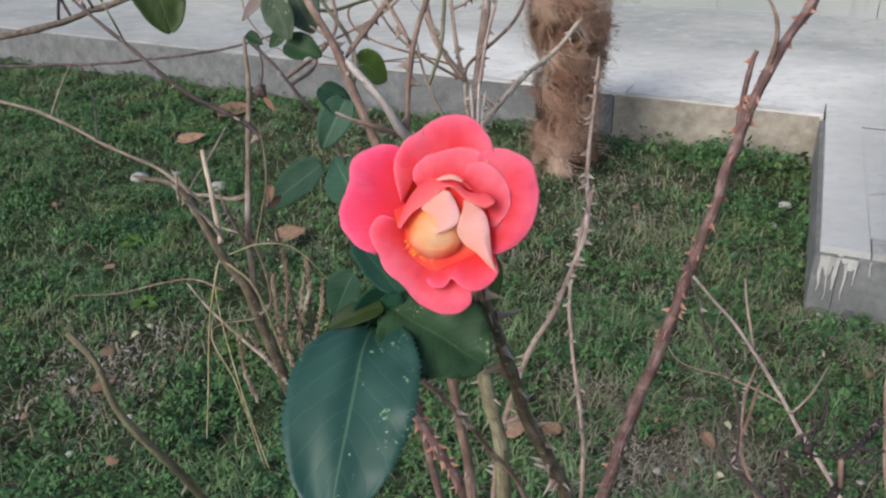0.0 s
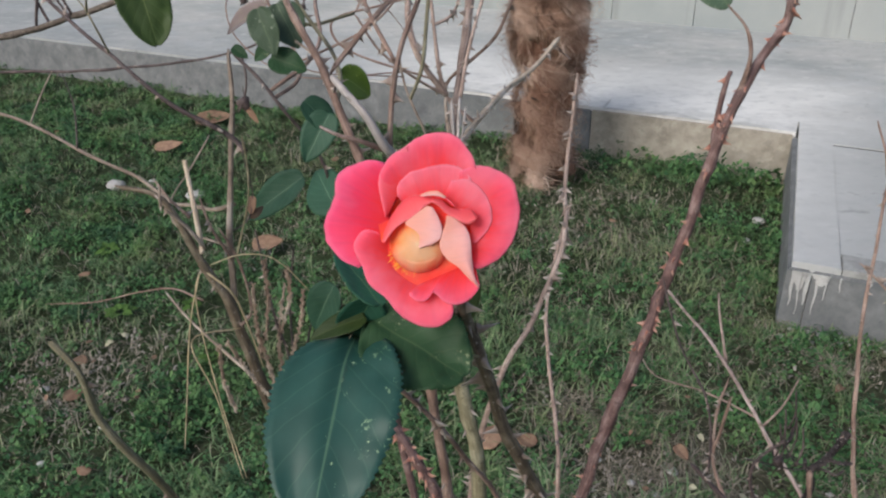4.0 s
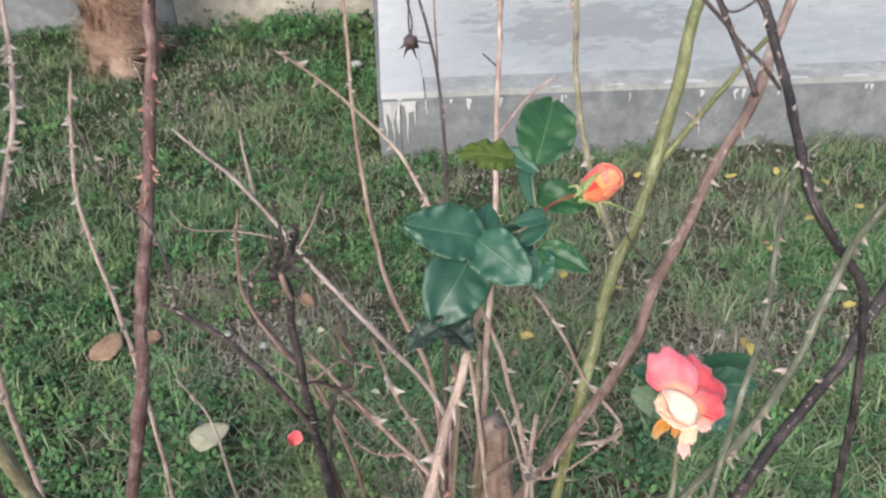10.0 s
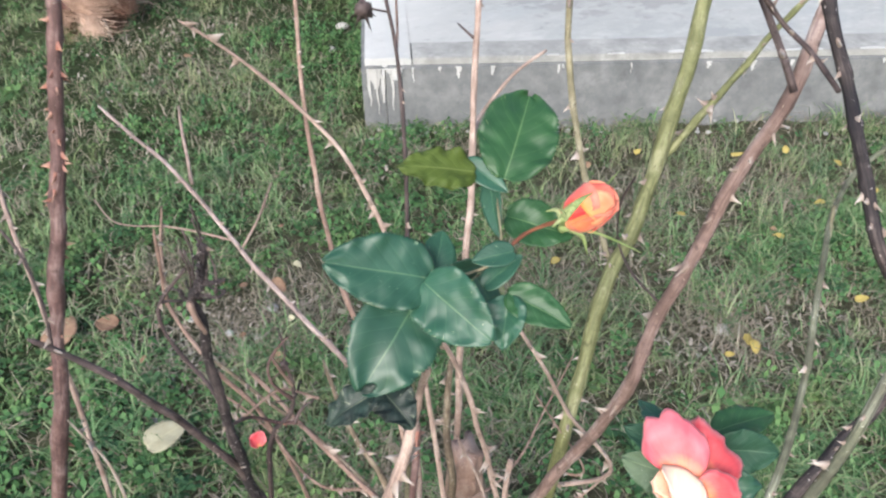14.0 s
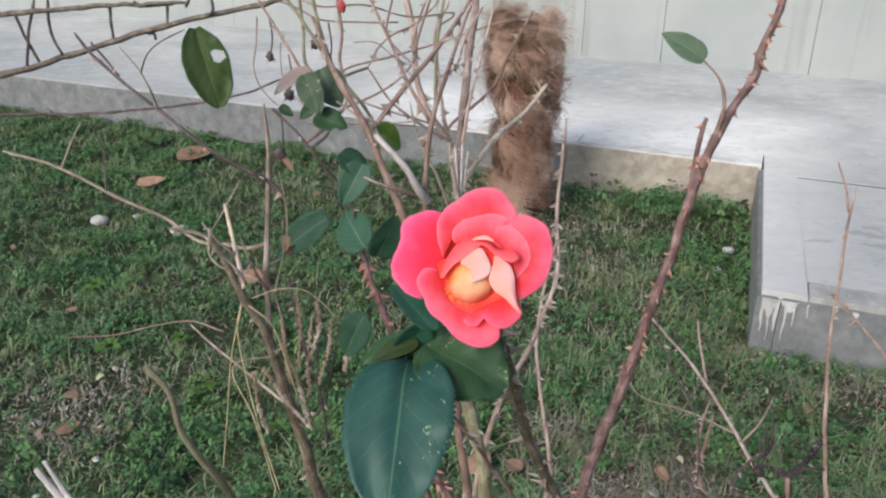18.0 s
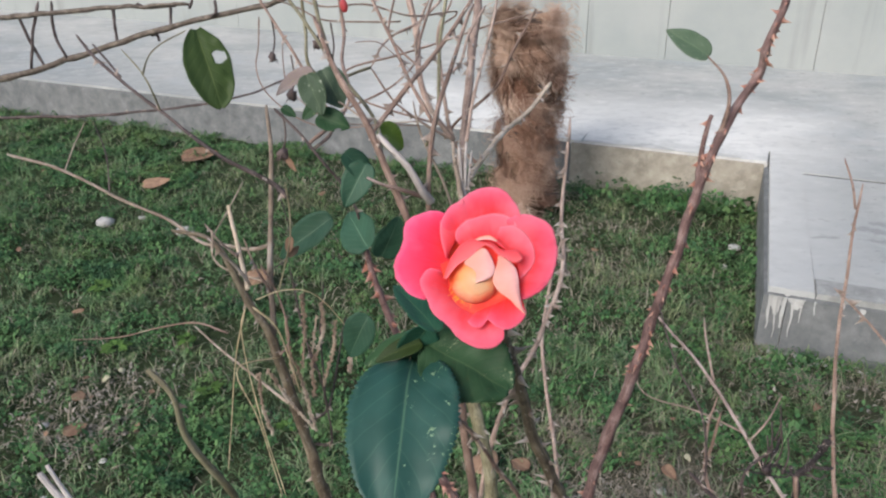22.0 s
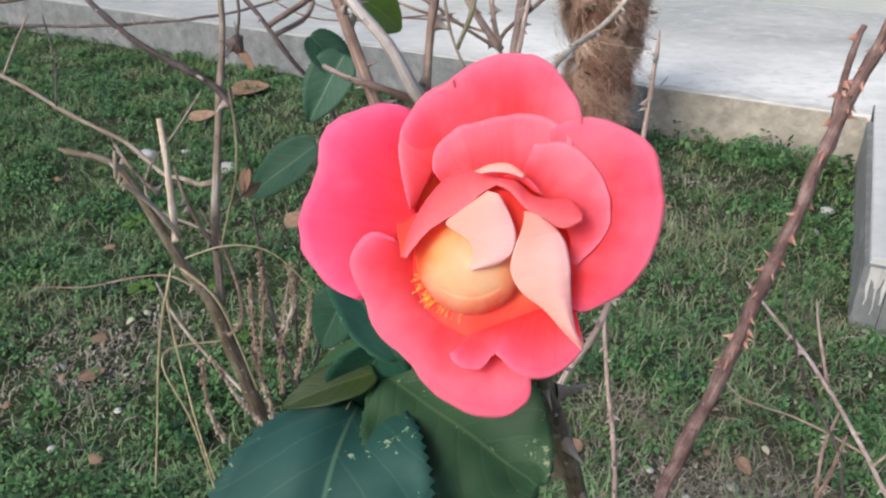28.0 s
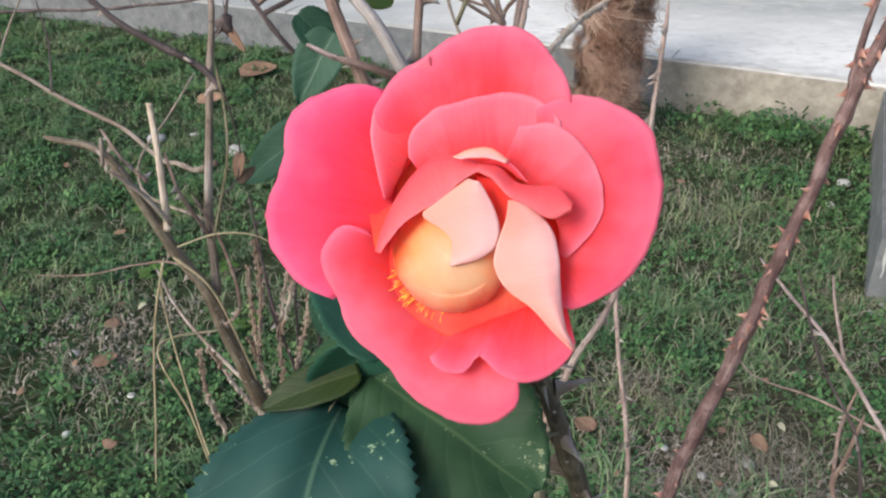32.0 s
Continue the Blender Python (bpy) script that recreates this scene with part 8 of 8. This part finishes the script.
# small broad-leaved weeds
for x, y, size in ((-1.25, 2.16, 0.055), (-0.84, 1.93, 0.042), (-1.02, 2.23, 0.04), (-0.55, 1.75, 0.036), (-1.5, 2.6, 0.05)):
    weed = thing("weed_plant", (x, y, 0.0), "low light green broad-leaved weed in the lawn", "weed", "weeds")
    for k in range(7):
        a = k * 2.4 + x * 9
        d = Vector((math.cos(a), math.sin(a), 0))
        b0 = Vector((x, y, 0.035)) + d * size * 0.25
        leaf(weed, LEAF_WEED, b0, b0 + d * size * rng.uniform(0.5, 0.95) + Vector((0, 0, rng.uniform(-0.01, 0.015))), size * 0.55, (d.x * -0.2, d.y * -0.2 - 0.2, 1), n=8)


# ---- lawn: blades, dry grass and clover ----
def bare(x, y):
    """How bare the soil is at a place, 0 to 1: the trodden patches and a slow variation."""
    n = np.zeros_like(x)
    for cx, cy, sx, sy, amp in ((0.42, 1.50, 0.30, 0.17, 1.0), (-1.2, 1.80, 0.28, 0.30, 0.9), (-0.9, 2.7, 0.30, 0.18, 0.6), (1.6, 1.1, 0.35, 0.22, 0.6), (0.55, 3.3, 0.45, 0.12, 0.6), (1.2, 2.05, 0.5, 0.09, 0.7), (0.55, 0.95, 0.4, 0.22, 0.6), (1.0, 1.45, 0.4, 0.18, 0.3), (1.7, 1.6, 0.5, 0.25, 0.45), (1.5, 1.0, 0.3, 0.16, 0.6), (-0.25, 2.55, 0.45, 0.22, 0.45), (0.25, 2.9, 0.4, 0.2, 0.4), (-0.7, 3.85, 0.5, 0.28, 0.5), (-0.6, 3.0, 0.45, 0.25, 0.45), (0.35, 3.2, 0.3, 0.12, 0.5), (1.42, 1.06, 0.30, 0.10, 0.9), (1.45, 1.38, 0.25, 0.11, 0.65), (0.8, 1.95, 0.32, 0.12, 0.3), (1.17, 1.46, 0.25, 0.11, 0.4), (0.18, 1.86, 0.16, 0.1, 0.6)):
        n = np.maximum(n, amp * np.exp(-(((x - cx) / sx) ** 2 + ((y - cy) / sy) ** 2)))
    slow = 0.5 + 0.25 * np.sin(x * 3.1 + 1.3 * np.sin(y * 2.3)) + 0.25 * np.sin(y * 4.1 + 1.7 * np.sin(x * 1.9))
    return np.clip(n + 0.18 * slow, 0, 1)


gen = np.random.default_rng(5)


def scatter(count, near):
    """Places on the lawn, denser towards the near side."""
    x = gen.uniform(-4.6, 3.4, count)
    y = 0.35 + 5.3 * gen.uniform(0, 1, count) ** near
    keep = np.abs(x + 0.1) < 1.9 + 0.75 * y
    du, dv = x - CORNER.x, y - CORNER.y
    u, v = du * U.x + dv * U.y, du * V.x + dv * V.y
    skew = 0.062 * np.maximum(0, -v) / 1.32
    keep &= ~((v > -0.015) | ((u - skew > -0.015) & (v > EDGE - 0.015)))
    return x[keep], y[keep]


def ribbons(name, x, y, long, wide, lean, material, label):
    """Curved tapering blades, three sections each, in one mesh."""
    n = len(x)
    az, bend = gen.uniform(0, 2 * np.pi, n), lean
    dx, dy = np.cos(az), np.sin(az)
    px, py = -dy, dx
    rows = []
    for t, w in ((0.0, 1.0), (0.45, 0.85), (0.8, 0.5)):
        out = long * (np.sin(bend * t) * t * 0.9)
        up = long * t * np.cos(bend * t * 0.9)
        for s in (-1, 1):
            rows.append(np.stack([x + dx * out + s * px * wide * w, y + dy * out + s * py * wide * w, np.maximum(up, 0.004) - 0.004 * (t == 0)], 1))
    t = 1.0
    rows.append(np.stack([x + dx * long * np.sin(bend) * 0.95, y + dy * long * np.sin(bend) * 0.95, np.maximum(long * np.cos(bend * 0.9), 0.006)], 1))
    co = np.stack(rows, 1)
    co[:, :, 2] += np.maximum(mounds(x, y), -0.012)[:, None]
    co = co.reshape(-1, 3)
    b = (np.arange(n) * 7)[:, None]
    quads = np.concatenate([b + [0, 1, 3, 2], b + [2, 3, 5, 4]], 1).reshape(-1, 4)
    tris = b + [4, 5, 6]
    me = bpy.data.meshes.new(name)
    me.vertices.add(len(co))
    me.vertices.foreach_set("co", co.astype(np.float32).ravel())
    loops = np.concatenate([quads.ravel(), tris.ravel()])
    starts = np.concatenate([np.arange(len(quads)) * 4, len(quads) * 4 + np.arange(len(tris)) * 3])
    me.loops.add(len(loops))
    me.loops.foreach_set("vertex_index", loops.astype(np.int32))
    me.polygons.add(len(starts))
    me.polygons.foreach_set("loop_start", starts.astype(np.int32))
    me.update(calc_edges=True)
    me.validate()
    me.materials.append(material)
    return tagged(new(name, me), label, "grass", kind="stuff")


def tufts(count, near, blades, spread):
    """Tufts of several blades each, thinned where the soil is bare."""
    x, y = scatter(count, near)
    b = bare(x, y)
    keep = (gen.uniform(0, 1, len(x)) > np.sqrt(b) * 0.95) & (gen.uniform(0, 1, len(x)) < np.clip(2.6 * lattice(x, y, 0.11, 11) - 0.35, 0.12, 1))
    x, y = x[keep], y[keep]
    big = gen.uniform(0.6, 1.3, len(x)) * (0.5 + 1.0 * lattice(x, y, 0.12, 7))
    x, y, big = np.repeat(x, blades), np.repeat(y, blades), np.repeat(big, blades)
    return x + gen.normal(0, spread, len(x)), y + gen.normal(0, spread, len(x)), big


def slow_patch(x, y):
    """Slow mottling of the lawn, 0 to 1: lush green against thin pale growth."""
    return np.clip(0.45 * lattice(x, y, 0.5, 21) + 0.55 * lattice(x, y, 0.2, 22) + 0.22 - 0.24 * np.clip(x + 0.5, 0, 2) + 0.35 * np.exp(-(((x - 1.12) / 0.3) ** 2 + ((y - 3.05) / 0.4) ** 2)) - 0.22 * np.exp(-(((x + 0.1) / 0.55) ** 2 + ((y - 2.55) / 0.5) ** 2)) - 0.30 * np.exp(-(((x + 0.7) / 0.7) ** 2 + ((y - 3.6) / 0.5) ** 2)), 0, 1)


x, y, big = tufts(33000, 1.35, 10, 0.015)
lush = slow_patch(x, y) + gen.normal(0, 0.12, len(x)) > 0.5
n = int(lush.sum())
ribbons("grass", x[lush], y[lush], gen.uniform(0.02, 0.07, n) * big[lush], gen.uniform(0.0010, 0.0026, n), gen.uniform(0.7, 1.9, n), GRASS, "lush green patches of lawn grass")
n = int((~lush).sum())
ribbons("grass", x[~lush], y[~lush], gen.uniform(0.025, 0.09, n) * big[~lush], gen.uniform(0.0009, 0.0021, n), gen.uniform(0.8, 1.9, n), PALEGRASS, "thin pale green lawn grass")
# the lawn goes on, thinner, round and behind
x, y = gen.uniform(-8, 5, 60000), gen.uniform(-5, 6, 60000)
du, dv = x - CORNER.x, y - CORNER.y
u, v = du * U.x + dv * U.y, du * V.x + dv * V.y
out = np.maximum(0.35 - y, np.abs(x + 0.1) - 1.9 - 0.75 * y)
keep = (out > -0.25) & ~((v > -0.02) | ((u > -0.02) & (v > EDGE - 0.02))) & (gen.uniform(0, 1, len(x)) < np.exp(-np.clip(out, 0, 9) / 2.2))
x, y = np.repeat(x[keep], 7), np.repeat(y[keep], 7)
n = len(x)
ribbons("grass", x + gen.normal(0, 0.02, n), y + gen.normal(0, 0.02, n), gen.uniform(0.03, 0.09, n), gen.uniform(0.0015, 0.004, n), gen.uniform(0.5, 1.75, n), GRASS, "thin lawn grass over brown soil")
x, y = scatter(130000, 1.35)
b = bare(x, y)
keep = gen.uniform(0, 1, len(x)) < 0.06 + 0.22 * np.clip(2.1 - y, 0, 1) * (x > -0.1) + 0.25 * np.clip(2.4 * lattice(x, y, 0.23, 31) - 1.35, 0, 1) + 0.75 * b + 0.4 * np.exp(-(((x - 0.5) / 0.6) ** 2 + ((y - 2.75) / 0.5) ** 2))
x, y = x[keep], y[keep]
n = len(x)
ribbons("dry_grass", x, y, gen.uniform(0.03, 0.09, n), gen.uniform(0.0009, 0.0020, n), gen.uniform(1.25, 1.9, n), DRYGRASS, "dry straw-coloured grass between the green")
x, y = scatter(190000, 1.35)
b = bare(x, y)
keep = gen.uniform(0, 1, len(x)) < 0.8 * np.clip(b - 0.2, 0, 1) ** 1.5
x, y = x[keep], y[keep]
n = len(x)
ribbons("dry_litter", x, y, gen.uniform(0.008, 0.028, n), gen.uniform(0.0015, 0.005, n), gen.uniform(1.5, 1.6, n), LITTER, "pale dry litter on the bare soil")

# a tangle of fine thatch and thin blades over the trodden side near the bushes
x, y = gen.uniform(-0.5, 2.6, 110000), gen.uniform(0.55, 2.6, 110000)
du, dv = x - CORNER.x, y - CORNER.y
u, v = du * U.x + dv * U.y, du * V.x + dv * V.y
keep = ~((u > -0.02) & (v > EDGE - 0.02)) & (gen.uniform(0, 1, len(x)) < 0.48 * np.clip((2.6 - y) * 1.1, 0, 1) * np.clip((x + 0.4) * 1.2, 0, 1) * np.clip(3.2 * lattice(x, y, 0.15, 51) - 1.25, 0.03, 1))
x, y = x[keep], y[keep]
dry = lattice(x, y, 0.25, 52) + gen.normal(0, 0.22, len(x)) + 0.8 * (bare(x, y) - 0.25) > 0.5
n = int(dry.sum())
ribbons("dry_grass", x[dry], y[dry], gen.uniform(0.04, 0.12, n), gen.uniform(0.0005, 0.0012, n), gen.uniform(1.35, 1.95, n), DRYGRASS, "fine pale thatch lying in the lawn")
x, y = x[~dry][::9], y[~dry][::9]
x, y, big = np.repeat(x, 15), np.repeat(y, 15), np.repeat(gen.uniform(0.6, 1.25, len(x)), 15)
n = len(x)
ribbons("grass", x + gen.normal(0, 0.014, n), y + gen.normal(0, 0.014, n), gen.uniform(0.04, 0.11, n) * big, gen.uniform(0.0010, 0.0024, n), gen.uniform(0.7, 1.9, n), GRASS, "tufts of green blades among the thatch")

# clover and other small broad leaves, in mounds
def leaflets(name, count, sizes, tall, tilt, keep_of, material, label):
    """Low plants of three broad leaflets each, in one mesh."""
    x, y = scatter(count, 1.3)
    keep = (gen.uniform(0, 1, len(x)) > bare(x, y)) & (gen.uniform(0, 1, len(x)) < keep_of(x, y))
    x, y = x[keep], y[keep]
    n = len(x)
    h = gen.uniform(0.006, 0.026, n) + tall * lattice(x, y, 0.10, 13) * gen.uniform(0.4, 1.0, n) + mounds(x, y)
    r = gen.uniform(*sizes, n)
    rot = gen.uniform(0, 2 * np.pi, n)
    tx, ty = gen.normal(0, tilt, n), gen.normal(0, tilt, n)
    co = []
    for leaf_no in range(3):
        a = rot + leaf_no * 2 * np.pi / 3 + gen.normal(0, 0.25, n)
        droop = gen.uniform(-0.5, 0.25, n)
        for rad, off in ((0.12, 0.0), (0.8, -0.5), (1.2, 0.0), (0.8, 0.5)):
            ox, oy = r * rad * np.cos(a + off), r * rad * np.sin(a + off)
            co.append(np.stack([x + ox, y + oy, np.maximum(h + tx * ox + ty * oy + droop * r * rad, 0.004)], 1))
    co = np.stack(co, 1).reshape(-1, 3)
    quads = ((np.arange(n) * 12)[:, None] + np.arange(12)[None]).reshape(-1, 4)
    me = bpy.data.meshes.new(name)
    me.vertices.add(len(co))
    me.vertices.foreach_set("co", co.astype(np.float32).ravel())
    me.loops.add(quads.size)
    me.loops.foreach_set("vertex_index", quads.astype(np.int32).ravel())
    me.polygons.add(len(quads))
    me.polygons.foreach_set("loop_start", (np.arange(len(quads)) * 4).astype(np.int32))
    me.update(calc_edges=True)
    me.validate()
    me.materials.append(material)
    return tagged(new(name, me), label, "clover", kind="stuff")


def lushness(x, y):
    """Where broad leaves grow thick: the slow mottling and a few dense mounds."""
    thick = np.zeros_like(x)
    for cx, cy, sx, sy in ((0.06, 1.74, 0.11, 0.10), (0.04, 1.44, 0.16, 0.12), (1.97, 1.23, 0.3, 0.16), (1.40, 0.75, 0.25, 0.09), (1.13, 1.09, 0.16, 0.07), (0.06, 1.20, 0.16, 0.10), (1.03, 0.88, 0.22, 0.10), (1.06, 2.78, 0.28, 0.3), (0.74, 1.10, 0.2, 0.1), (1.75, 0.85, 0.25, 0.1), (0.85, 1.78, 0.28, 0.18), (1.12, 2.1, 0.3, 0.14)):
        thick = np.maximum(thick, np.exp(-((x - cx) / sx) ** 2 - ((y - cy) / sy) ** 2))
    return 0.9 * thick * np.clip(2.2 * lattice(x, y, 0.07, 71) - 0.3, 0, 1) + np.clip(2.4 * lattice(x, y, 0.14, 17) - 0.75, 0.05, 1) * np.clip(2.2 * slow_patch(x, y) - 0.35 - 0.35 * np.clip(x, 0, 1) * np.clip(2.2 - y, 0, 1), 0.06, 1)


leaflets("clover", 250000, (0.008, 0.017), 0.040, 0.55, lushness, CLOVER, "clover and small weeds in the lawn")
leaflets("broad_weeds", 16000, (0.014, 0.028), 0.055, 0.45, lambda x, y: np.clip(3 * lattice(x, y, 0.19, 41) - 1.7, 0, 1) * lushness(x, y), CLOVER, "taller broad-leaved weeds in mounds")


def corner_weeds(x, y):
    """Thick along the foot of the terrace, between the palm and the corner."""
    du, dv = x - CORNER.x, y - CORNER.y
    u, v = du * U.x + dv * U.y, du * V.x + dv * V.y
    return np.exp(-((u + 0.32) / 0.42) ** 2) * np.clip(1.0 + v / 0.34, 0, 1) * np.clip(2.0 * lattice(x, y, 0.13, 61) - 0.3, 0, 1)


leaflets("broad_weeds", 150000, (0.014, 0.030), 0.12, 0.6, corner_weeds, CLOVER, "dark leafy weeds along the foot of the terrace")
